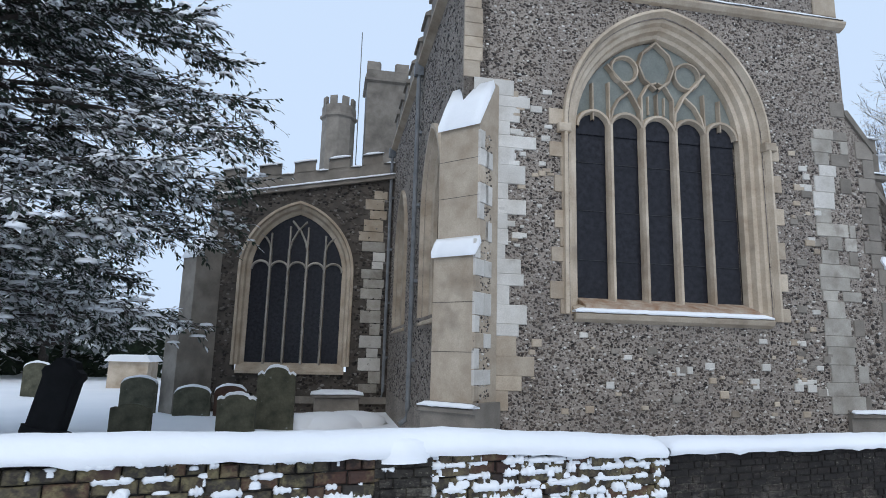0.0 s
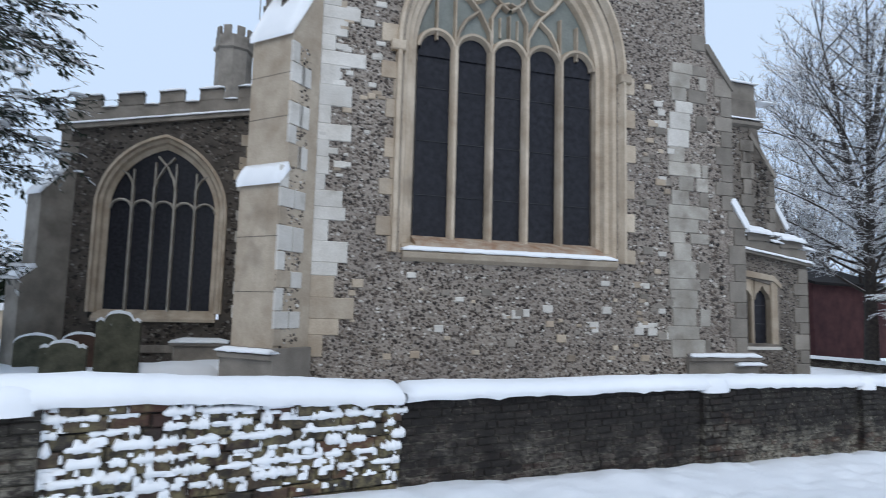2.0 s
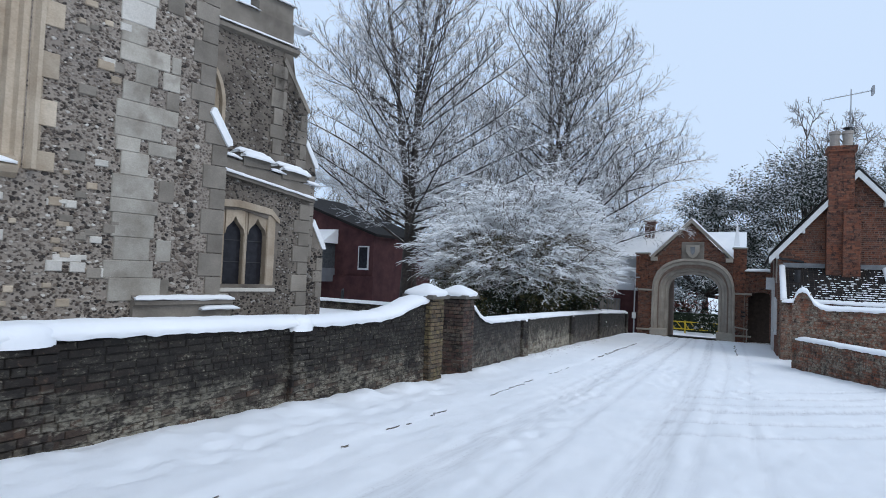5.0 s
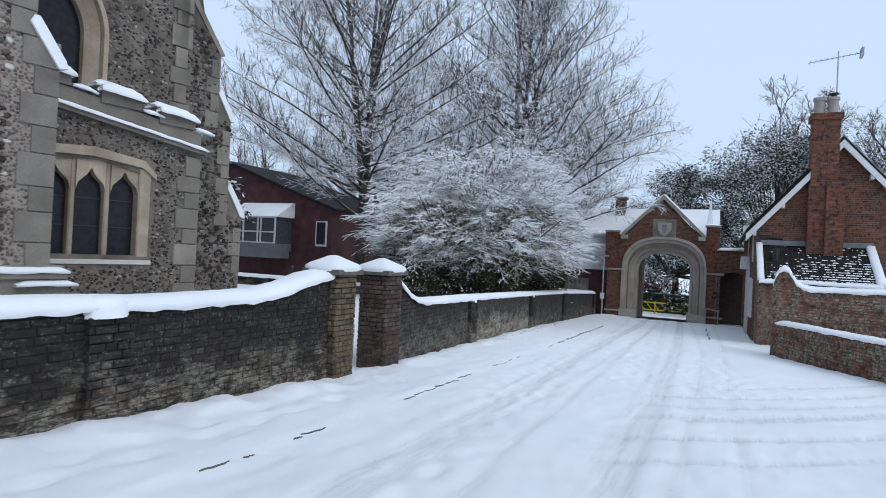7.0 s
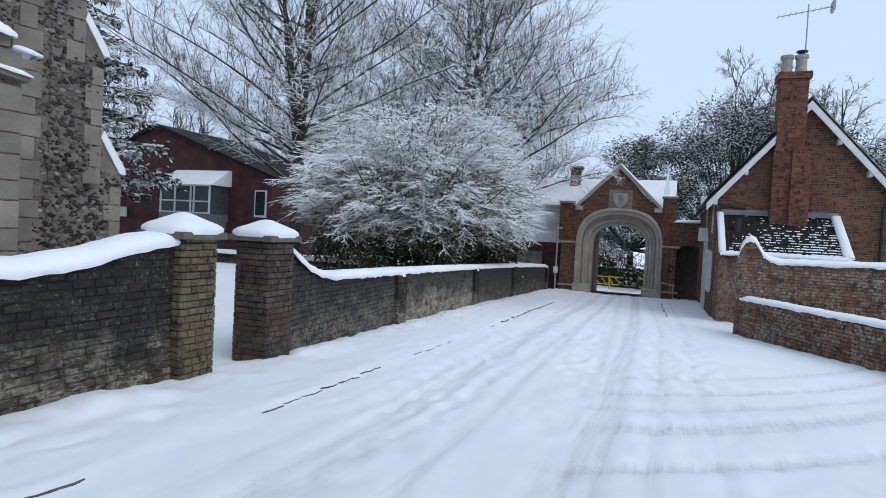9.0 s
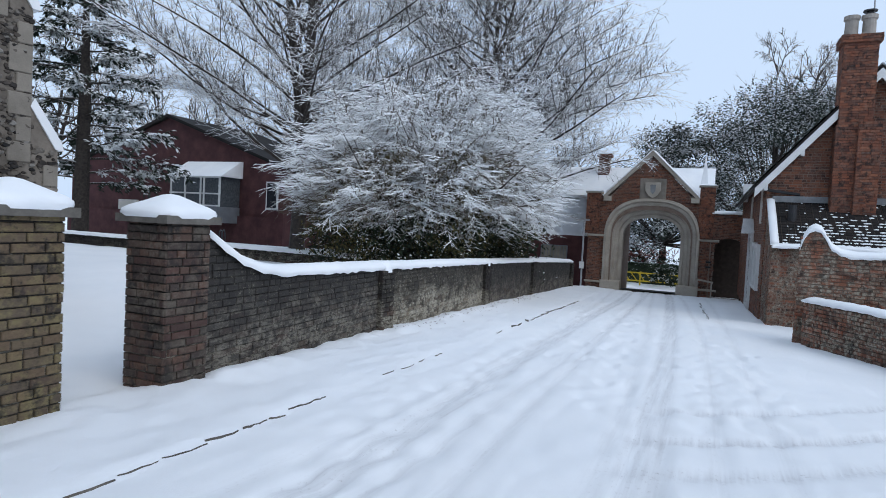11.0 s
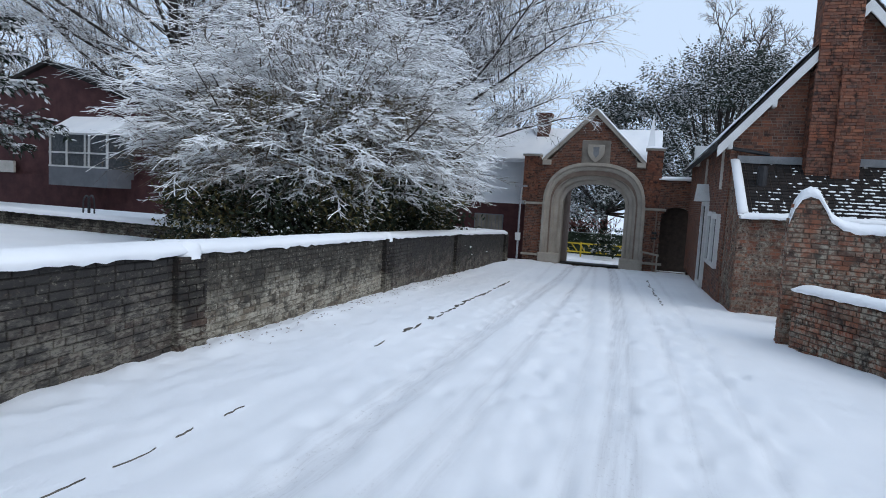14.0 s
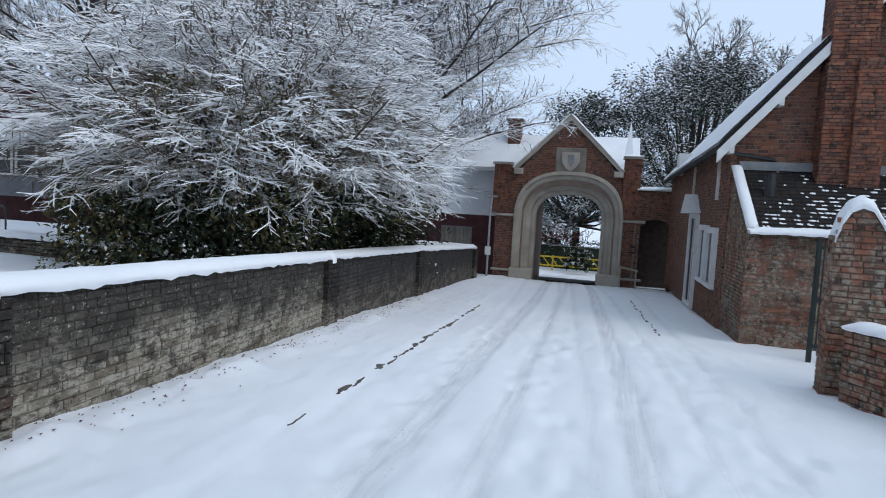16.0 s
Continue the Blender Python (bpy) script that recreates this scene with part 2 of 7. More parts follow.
IRON = grainy("dark_iron", (0.02, 0.02, 0.022), (0.05, 0.05, 0.055), 5, 60, 0.5, 0.2)
GLASS = glass_mat()
OLDGLASS = grainy("boarded_grey_glass", (0.17, 0.185, 0.165), (0.27, 0.285, 0.255), 1.5, 30, 0.35, 0.1)
MORTAR = grainy("dark_mortar", (0.06, 0.054, 0.048), (0.17, 0.15, 0.128), 2.5, 40, 0.95)
WALLTONES = [(0.045, 0.038, 0.034), (0.10, 0.068, 0.052), (0.06, 0.05, 0.045), (0.14, 0.085, 0.06), (0.075, 0.066, 0.057), (0.20, 0.17, 0.13), (0.065, 0.055, 0.05)]
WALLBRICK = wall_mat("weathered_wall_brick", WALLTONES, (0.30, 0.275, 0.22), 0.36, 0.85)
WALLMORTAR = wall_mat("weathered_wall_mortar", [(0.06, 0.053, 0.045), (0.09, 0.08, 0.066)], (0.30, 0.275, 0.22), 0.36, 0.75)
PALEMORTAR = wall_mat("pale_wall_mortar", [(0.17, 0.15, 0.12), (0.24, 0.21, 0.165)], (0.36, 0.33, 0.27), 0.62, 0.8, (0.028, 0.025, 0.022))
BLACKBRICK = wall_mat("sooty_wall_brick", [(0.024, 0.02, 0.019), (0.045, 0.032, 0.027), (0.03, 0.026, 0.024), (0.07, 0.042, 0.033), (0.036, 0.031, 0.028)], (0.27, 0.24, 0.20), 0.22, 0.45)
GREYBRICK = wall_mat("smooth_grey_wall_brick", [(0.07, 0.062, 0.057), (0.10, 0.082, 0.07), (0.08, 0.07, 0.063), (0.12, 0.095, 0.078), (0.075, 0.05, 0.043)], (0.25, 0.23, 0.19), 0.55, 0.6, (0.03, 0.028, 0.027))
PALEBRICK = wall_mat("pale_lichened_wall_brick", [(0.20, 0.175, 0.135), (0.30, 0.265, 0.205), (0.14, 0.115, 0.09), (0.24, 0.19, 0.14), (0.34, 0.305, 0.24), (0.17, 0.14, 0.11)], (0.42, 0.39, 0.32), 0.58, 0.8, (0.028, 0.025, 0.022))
RUBBLE = brick_mat("old_rubble_brick", [(0.06, 0.034, 0.028), (0.10, 0.08, 0.056), (0.034, 0.031, 0.03), (0.11, 0.055, 0.038), (0.085, 0.07, 0.054), (0.045, 0.04, 0.037)], grime=(0.05, 0.042, 0.04), lichen=(0.2, 0.17, 0.09))
PIERBRICK = brick_mat("ochre_pier_brick", [(0.10, 0.068, 0.052), (0.16, 0.11, 0.068), (0.12, 0.088, 0.064), (0.18, 0.13, 0.075), (0.085, 0.066, 0.056)], grime=(0.05, 0.044, 0.038), lichen=(0.19, 0.155, 0.075))
DARKPIER = brick_mat("dark_red_pier_brick", [(0.06, 0.036, 0.032), (0.10, 0.055, 0.045), (0.05, 0.04, 0.036), (0.125, 0.07, 0.052), (0.075, 0.06, 0.05)], grime=(0.03, 0.025, 0.023), lichen=(0.17, 0.15, 0.12), lichen_amt=0.5)
CAPSTONE = grainy("grey_cap_stone", (0.10, 0.09, 0.08), (0.19, 0.175, 0.155), 3, 40, 0.9)
REDBRICK = brick_mat("red_brick", [(0.21, 0.078, 0.048), (0.28, 0.10, 0.056), (0.14, 0.06, 0.043), (0.32, 0.125, 0.07), (0.09, 0.046, 0.038), (0.22, 0.09, 0.06)], grime=(0.075, 0.042, 0.034), grime_amt=(0.5, 0.75), lichen=(0.24, 0.18, 0.14), lichen_amt=0.3)
REDMORTAR = grainy("red_brick_mortar", (0.19, 0.13, 0.10), (0.28, 0.22, 0.18), 2.5, 40, 0.95)
GATESTONE = grainy("gate_limestone", (0.35, 0.31, 0.26), (0.50, 0.45, 0.385), 1.5, 45, 0.85, 0.25)
TILE = brick_mat("dark_roof_tile", [(0.014, 0.012, 0.012), (0.03, 0.023, 0.021), (0.02, 0.017, 0.016)], grime=(0.01, 0.01, 0.01))
TIMBER = grainy("dark_timber", (0.03, 0.022, 0.018), (0.07, 0.05, 0.04), 5, 50, 0.7)
WHITEPAINT = grainy("white_paint", (0.68, 0.68, 0.67), (0.8, 0.8, 0.79), 3, 50, 0.5, 0.1)
GREYPANEL = grainy("grey_cladding", (0.16, 0.17, 0.19), (0.22, 0.23, 0.25), 1.5, 40, 0.6, 0.1)
BROWNBRICK = grainy("maroon_brick", (0.060, 0.024, 0.026), (0.115, 0.048, 0.047), 1.5, 25, 0.9)
BARK = snow_topped("snowy_bark", (0.028, 0.023, 0.021), (0.07, 0.058, 0.05), 0.45, 0.95)
TWIG = snow_topped("snowy_twigs", (0.065, 0.055, 0.05), (0.13, 0.112, 0.10), -0.12, 0.42)
BUSHTWIG = snow_topped("snowy_bush_twigs", (0.09, 0.072, 0.052), (0.17, 0.135, 0.095), -0.28, 0.36)
STEM = snow_topped("bare_bush_stems", (0.055, 0.042, 0.03), (0.13, 0.10, 0.065), 0.55, 1.0)
FARNEEDLE = snow_topped("distant_evergreen_leaves", (0.026, 0.036, 0.029), (0.06, 0.074, 0.058), 0.42, 1.0, 3.0, 0.85, 0.8)
NEEDLE = snow_topped("snowy_yew_needles", (0.014, 0.022, 0.016), (0.04, 0.055, 0.036), 0.12, 0.7, 3.0)
LEAF = snow_topped("bush_leaves", (0.045, 0.04, 0.018), (0.15, 0.125, 0.045), 0.85, 1.4, 2.0)
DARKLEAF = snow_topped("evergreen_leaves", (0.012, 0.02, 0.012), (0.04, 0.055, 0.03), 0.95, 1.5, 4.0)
FLINT_BED = grainy("grey_flint_bed", (0.11, 0.093, 0.078), (0.25, 0.215, 0.18), 2, 30, 0.8)
MIDNODULE = flint_nodule_mat("weathered_flints", 0.68)
TOMB = grainy("mossy_gravestone", (0.05, 0.05, 0.035), (0.15, 0.145, 0.10), 3, 40, 0.9, extra=((0.30, 0.30, 0.27), 4, 0.66, 0.72))
TOMBRED = grainy("brown_gravestone", (0.06, 0.035, 0.025), (0.12, 0.07, 0.05), 3, 40, 0.9)
BLACKSTONE = grainy("black_gravestone", (0.008, 0.008, 0.009), (0.018, 0.018, 0.02), 3, 40, 0.8)
YELLOW = grainy("yellow_barrier", (0.5, 0.36, 0.02), (0.65, 0.48, 0.04), 4, 40, 0.5, 0.1)
GALV = grainy("galvanised_steel", (0.30, 0.31, 0.33), (0.42, 0.43, 0.45), 6, 60, 0.5, 0.1)
CLAY = grainy("clay_pots", (0.28, 0.25, 0.22), (0.42, 0.38, 0.34), 3, 50, 0.85)
GARDENBRICK = brick_mat("mossy_garden_brick", [(0.25, 0.085, 0.05), (0.14, 0.075, 0.05), (0.31, 0.12, 0.07), (0.19, 0.11, 0.075), (0.11, 0.06, 0.045), (0.27, 0.10, 0.06)], grime=(0.06, 0.048, 0.038), grime_amt=(0.5, 0.72), lichen=(0.33, 0.30, 0.24), lichen_amt=0.95)
GATEGREEN = grainy("dark_green_ironwork", (0.012, 0.022, 0.021), (0.03, 0.045, 0.043), 5, 60, 0.5, 0.2)
TARMAC = grainy("wet_tarmac", (0.03, 0.03, 0.032), (0.06, 0.058, 0.058), 2, 60, 0.6)

# ---- mesh helpers ----
class Geo:
    """Collects vertices and faces of one mesh."""

    def __init__(self):
        self.v, self.f = [], []

    def add(self, verts, faces):
        n = len(self.v)
        self.v.extend(verts)
        self.f.extend([tuple(i + n for i in fc) for fc in faces])

    def box(self, x0, x1, y0, y1, z0, z1, m=None):
        vs = [(x, y, z) for z in (z0, z1) for x, y in ((x0, y0), (x1, y0), (x1, y1), (x0, y1))]
        if m is not None:
            vs = [tuple(m @ Vector(p)) for p in vs]
        self.add(vs, [(3, 2, 1, 0), (4, 5, 6, 7), (0, 1, 5, 4), (1, 2, 6, 5), (2, 3, 7, 6), (3, 0, 4, 7)])

    def prism(self, poly, a, b, axes="xz"):
        """A polygon drawn in two axes, drawn out along the third from a to b."""
        def put(p, w):
            if axes == "xz":
                return (p[0], w, p[1])
            if axes == "yz":
                return (w, p[0], p[1])
            return (p[0], p[1], w)
        n = len(poly)
        vs = [put(p, a) for p in poly] + [put(p, b) for p in poly]
        fs = [tuple(range(n)), tuple(range(2 * n - 1, n - 1, -1))]
        fs += [(i, (i + 1) % n + 0, (i + 1) % n + n, i + n) for i in range(n)]
        self.add(vs, [tuple(reversed(fc)) for fc in fs] if axes != "xz" else fs)

    def tube(self, pts, radii, sides=6, cap=True):
        pts = [Vector(p) for p in pts]
        n0 = len(self.v)
        up = Vector((0, 0, 1))
        for i, p in enumerate(pts):
            d = (pts[min(i + 1, len(pts) - 1)] - pts[max(i - 1, 0)])
            if d.length < 1e-6:
                d = Vector((0, 0, 1))
            d.normalize()
            s = d.cross(up)
            if s.length < 0.05:
                s = d.cross(Vector((0, 1, 0)))
            s.normalize()
            t = s.cross(d)
            r = radii[i] if isinstance(radii, (list, tuple)) else radii
            for k in range(sides):
                a = 2 * math.pi * k / sides + math.pi / sides
                q = p + s * (r * math.cos(a)) + t * (r * math.sin(a))
                self.v.append((q.x, q.y, q.z))
        for i in range(len(pts) - 1):
            for k in range(sides):
                a, b = n0 + i * sides + k, n0 + i * sides + (k + 1) % sides
                self.f.append((a, b, b + sides, a + sides))
        if cap:
            self.f.append(tuple(n0 + k for k in reversed(range(sides))))
            e = n0 + (len(pts) - 1) * sides
            self.f.append(tuple(e + k for k in range(sides)))

    def loft(self, rings, closed=False):
        """Joins rows of points, each as long as the others."""
        n0, n = len(self.v), len(rings[0])
        for r in rings:
            self.v.extend([tuple(p) for p in r])
        for i in range(len(rings) - 1):
            for k in range(n if closed else n - 1):
                a, b = n0 + i * n + k, n0 + i * n + (k + 1) % n
                self.f.append((a, b, b + n, a + n))

    def moved(self, m):
        self.v = [tuple(m @ Vector(p)) for p in self.v]
        return self

    def mesh(self, name, material, smooth=False, weld=False):
        me = bpy.data.meshes.new(name)
        me.from_pydata(self.v, [], self.f)
        if weld:
            b = bmesh.new()
            b.from_mesh(me)
            bmesh.ops.remove_doubles(b, verts=b.verts, dist=0.0005)
            b.to_mesh(me)
            b.free()
        me.materials.append(material)
        if smooth:
            me.shade_smooth()
        me.update()
        return me

    def part(self, name, material, parent=None, label="", smooth=False, weld=False):
        ob = new(name, self.mesh(name, material, smooth, weld))
        if parent is not None:
            ob.parent = parent
        if label:
            tagged(ob, label)
        return ob


def thing(name, label, category, at=(0, 0, 0), rz=0.0, group="", kind=""):
    ob = new(name)
    ob.empty_display_size = 0.2
    ob.matrix_world = pose(*at, 0, 0, rz)
    return tagged(ob, label, category, group, kind)


def lerp(x, table):
    """Straight-line interpolation in a table of (x, value)."""
    return float(np.interp(x, [p[0] for p in table], [p[1] for p in table]))


def arch(cx, w, spring, h, n=14, power=None):
    """Points of a pointed arch from the left springing over the apex to the right one; power: a flat four-centred arch instead."""
    pts = []
    if power:
        for i in range(2 * n + 1):
            a = math.pi * (1 - i / (2 * n))
            c, s = math.cos(a), math.sin(a)
            pts.append((cx + w * math.copysign(abs(c) ** (2 / power), c), spring + h * abs(s) ** (2 / power)))
        return pts
    r = (w * w + h * h) / (2 * w)
    top = math.asin(min(1, h / r)) if r >= w else math.pi - math.asin(min(1, h / r))
    for i in range(n + 1):
        a = top * i / n
        pts.append((cx - w + r - r * math.cos(a), spring + r * math.sin(a)))
    return pts + [(2 * cx - x, z) for x, z in reversed(pts[:-1])]


def opening(cx, w, sill, spring, h, power=None):
    return [(cx - w, sill)] + arch(cx, w, spring, h, power=power) + [(cx + w, sill)]


def arched_wall(g, x0, x1, z0, z1, y0, y1, holes, top=None):
    """A wall in the xz plane with arched openings right through it. holes: rows of opening() in order of x. top: height by x."""
    top = top or (lambda x: z1)
    def block(a, b, lo, hi_):
        if b - a > 1e-4:
            g.prism([(a, lo), (b, lo), (b, hi_(b)), (a, hi_(a))], y0, y1)
    x = x0
    for hole in holes:
        hl, hr, sill = hole[0][0], hole[-1][0], hole[0][1]
        block(x, hl, z0, top)
        block(hl, hr, z0, lambda q: sill)
        for (xa, za), (xb, zb) in zip(hole[1:-2], hole[2:-1]):
            if xb - xa > 1e-5:
                g.prism([(xa, za), (xb, zb), (xb, top(xb)), (xa, top(xa))], y0, y1)
        x = hr
    block(x, x1, z0, top)


def arch_ring(g, cx, sill, spring, w, h, profile, power=None):
    """A moulded surround: profile rows of (how far outside the opening, depth)."""
    rings = []
    for d, y in profile:
        k = opening(cx, w + d, sill, spring, h + d * 1.08, power)
        rings.append([(x, y, z) for x, z in k])
    g.loft(rings)


def bar(g, pts, y, size=0.05, depth=0.09):
    """A stone bar of window tracery along points of the xz plane."""
    rows = []
    for i, (x, z) in enumerate(pts):
        a, b = pts[max(i - 1, 0)], pts[min(i + 1, len(pts) - 1)]
        d = Vector((b[0] - a[0], 0, b[1] - a[1])).normalized()
        nx, nz = -d.z, d.x
        rows.append([(x + nx * size, y, z + nz * size), (x + nx * size * 0.4, y - depth, z + nz * size * 0.4), (x - nx * size * 0.4, y - depth, z - nz * size * 0.4), (x - nx * size, y, z - nz * size)])
    g.loft(rows)


def tracery_bar(parent, material, *args):
    g_ = Geo()
    bar(g_, *args)
    g_.part("tracery_bar", material, parent)


def rounded_block(g, x0, x1, y0, y1, z0, z1, r=0.02):
    """A stone with its front (low y) edges chamfered."""
    g.add([(x0, y1, z0), (x1, y1, z0), (x1, y1, z1), (x0, y1, z1), (x0, y0 + r, z0), (x1, y0 + r, z0), (x1, y0 + r, z1), (x0, y0 + r, z1),
           (x0 + r, y0, z0 + r), (x1 - r, y0, z0 + r), (x1 - r, y0, z1 - r), (x0 + r, y0, z1 - r)],
          [(0, 1, 5, 4), (1, 2, 6, 5), (2, 3, 7, 6), (3, 0, 4, 7), (4, 5, 9, 8), (5, 6, 10, 9), (6, 7, 11, 10), (7, 4, 8, 11), (8, 9, 10, 11)])


def bricks(rng, along, z0, z1, course=0.075, length=0.225, y=0.0, proud=0.012, skip=None, top=None, base=None, back=0.02, gap=0.006):
    """Courses of bricks on a face in the xz plane that looks to low y: yields x0, x1, y0, y1, z0, z1 of each."""
    n = int(math.ceil((z1 - z0) / course))
    for i in range(n):
        za = z0 + i * course
        x = along[0] - rng.random() * length
        while x < along[1]:
            ln = length * (0.5 if (i % 2 and rng.random() < 0.55) else 1.0) * rng.uniform(0.94, 1.06)
            a, b = max(x, along[0]), min(x + ln, along[1])
            x += ln
            if b - a < 0.04:
                continue
            mid = (a + b) / 2
            if top and za + course > top(mid):
                continue
            if base and za + course < base(mid):
                continue
            if skip and skip(mid, za + course / 2):
                continue
            p = proud * rng.uniform(0.3, 1.6)
            j = rng.uniform(-0.003, 0.003)
            yield a + gap, b - gap, y - p, y + back, za + gap + j, za + course - gap + j


def snow_strip(path, width, height, rng, step=0.12, droop=0.04, edge=0.03):
    """Snow lying along a path of (x, y, z): a rounded loaf with an uneven edge."""
    g = Geo()
    pts = [Vector(p) for p in path]
    fine = []
    for a, b in zip(pts, pts[1:]):
        k = max(1, int((b - a).length / step))
        fine += [a.lerp(b, i / k) for i in range(k)]
    fine.append(pts[-1])
    rings = []
    prof = [(-0.5, -1.0), (-0.56, -0.25), (-0.5, 0.35), (-0.36, 0.78), (-0.14, 0.97), (0.12, 1.0), (0.36, 0.8), (0.52, 0.3), (0.52, -0.6)]
    for i, p in enumerate(fine):
        d = fine[min(i + 1, len(fine) - 1)] - fine[max(i - 1, 0)]
        d.z = 0
        d.normalize()
        s = Vector((d.y, -d.x, 0))
        hh = height * (1 + 0.12 * noise.noise(Vector((p.x * 0.9, p.y * 0.9, 1.3))))
        fr = abs(noise.noise(Vector((p.x * 5.1, p.y * 5.1, 4.2))))
        end = 0.3 if i in (0, len(fine) - 1) else 1.0
        row = []
        for k, (c, h) in enumerate(prof):
            w = width * (1 + 0.05 * noise.noise(Vector((p.x * 2.3, p.y * 2.3, k))))
            z = hh * h * end if h > 0 else -(droop + edge * 2 * fr) * -h
            q = p - s * (c * w)
            row.append((q.x, q.y, p.z + z + 0.012 * noise.noise(Vector((p.x * 6, p.y * 6, k * 3.0)))))
        rings.append(row)
    g.loft([list(reversed(r)) for r in rings])
    n = len(prof)
    g.f.append(tuple(range(n)))
    g.f.append(tuple(len(g.v) - 1 - i for i in range(n)))
    return g


def snow_lump(x, y, z, sx, sy, sz, rng, res=(10, 6)):
    g = Geo()
    n, k = res
    rings = []
    for j in range(k + 1):
        a = math.pi * 0.5 * j / k
        r = math.cos(a) ** 0.7
        rings.append([(x + sx * r * math.cos(t) * (1 + 0.12 * noise.noise(Vector((t, j, x)))), y + sy * r * math.sin(t), z + sz * math.sin(a)) for t in [2 * math.pi * i / n for i in range(n)]])
    base = [(p[0], p[1], z - sz * 0.5) for p in rings[0]]
    g.loft([base] + rings, closed=True)
    return g

# ---- ground: one sheet of snow ----
ROAD = [(-60, 2.4), (0, 0.2), (4, -0.02), (11, -0.36), (17, -0.71), (22, -0.92), (28, -1.13), (34, -1.42), (41, -1.68), (46, -2.05), (60, -2.9), (120, -4.0)]
YARD = [(-60, 0.3), (-10, -0.5), (5, -0.55), (12, -0.3), (15.5, -0.62), (17.5, -0.72), (24, -0.45), (45, -0.9), (120, -2.5)]
WALL_A = [(-8.0, 4.15), (0.0, 4.87), (4.4, 5.30), (8.8, 5.46), (15.5, 5.62)]
WALL_B = [(16.95, 5.66), (21.9, 6.06), (27.8, 6.32), (33.5, 6.58), (41.2, 6.75)]


def wall_line(x):
    return lerp(x, WALL_A + WALL_B)


def road_z(x):
    return lerp(x, ROAD)


def tracks(x):
    """Where the two wheel tracks of the lane run."""
    return (lerp(x, [(-20, -0.9), (5, 0.85), (14, 1.35), (18.7, 1.45), (25, 1.6), (38, 2.19), (46, 2.7)]),
            lerp(x, [(-20, 0.9), (5, 2.6), (14.4, 3.12), (17.7, 3.28), (21, 3.41), (26.7, 3.6), (36, 3.82), (46, 4.3)]))


KERB = [(-8, 3.3), (4, 3.55), (8.6, 3.72), (11, 3.9), (12.75, 4.03), (15.5, 4.2), (17.4, 4.34), (20, 4.43), (25, 4.55), (27.5, 4.62), (32, 4.82), (41, 5.2), (50, 5.5)]
ARCS = (14.2, 15.3, 16.5, 16.75, 17.5, 18.4, 19.6)


def worn_at(x, y):
    w = 0.0
    for t in tracks(x):
        for o, a in ((-0.11, 0.8), (0.0, 0.6), (0.1, 0.85)):
            w += a * math.exp(-((y - t - o) / 0.055) ** 2)
    r = tracks(x)[0]
    for k, (o, a) in enumerate(((-1.25, 0.35), (-0.42, 0.45), (0.45, 0.4), (0.95, 0.6), (1.32, 0.5), (2.35, 0.3))):
        t = r + o + 0.22 * math.sin(x * 0.11 + k * 1.7)
        w += a * math.exp(-((y - t) / 0.07) ** 2)
    if y < 1.9 and 9 < x < 28:
        for k, c in enumerate(ARCS):
            d = 1.2 - y
            xc = c + 0.55 * d + 0.12 * d * d
            w += (1.3 if k % 2 else 0.9) * math.exp(-((x - xc) / 0.11) ** 2) * min(1.0, (1.9 - y) * 1.2)
    fade = lerp(x, [(-10, 0.3), (6, 0.5), (16, 0.62), (30, 0.75), (44, 1.0), (49, 0.6), (60, 0.2)])
    return w * fade


def ground_z(x, y):
    a = road_z(x)
    e = wall_line(x)
    t = min(1.0, max(0.0, (y - e - 0.16) / (0.15 if not 15.3 < x < 17.2 else 3.0)))
    z = a + (lerp(x, YARD) - a) * t * t * (3 - 2 * t) if x < 41.2 else a
    if t < 0.01:
        z -= 0.03 * min(1.5, worn_at(x, y) / 0.6)
        k = (y - lerp(x, KERB)) / 0.1
        z += 0.035 * (1 / (1 + math.exp(-max(-30.0, min(30.0, k * 3)))))
        # ridge of pushed snow beside the wall foot
        z += 0.085 * math.exp(-((y - e + 0.3) / 0.28) ** 2) * (0.5 + noise.noise(Vector((x * 1.4, y, 0))) + 0.7 * noise.noise(Vector((x * 4.5, y * 3, 3))))
    z += 0.014 * noise.noise(Vector((x * 0.9, y * 0.9, 0))) + 0.016 * noise.noise(Vector((x * 3.1, y * 4.1, 5))) + 0.012 * noise.noise(Vector((x * 5.5, y * 7.5, 2))) + 0.014 * noise.noise(Vector((x * 1.4, y * 9.0, 9)))
    return z


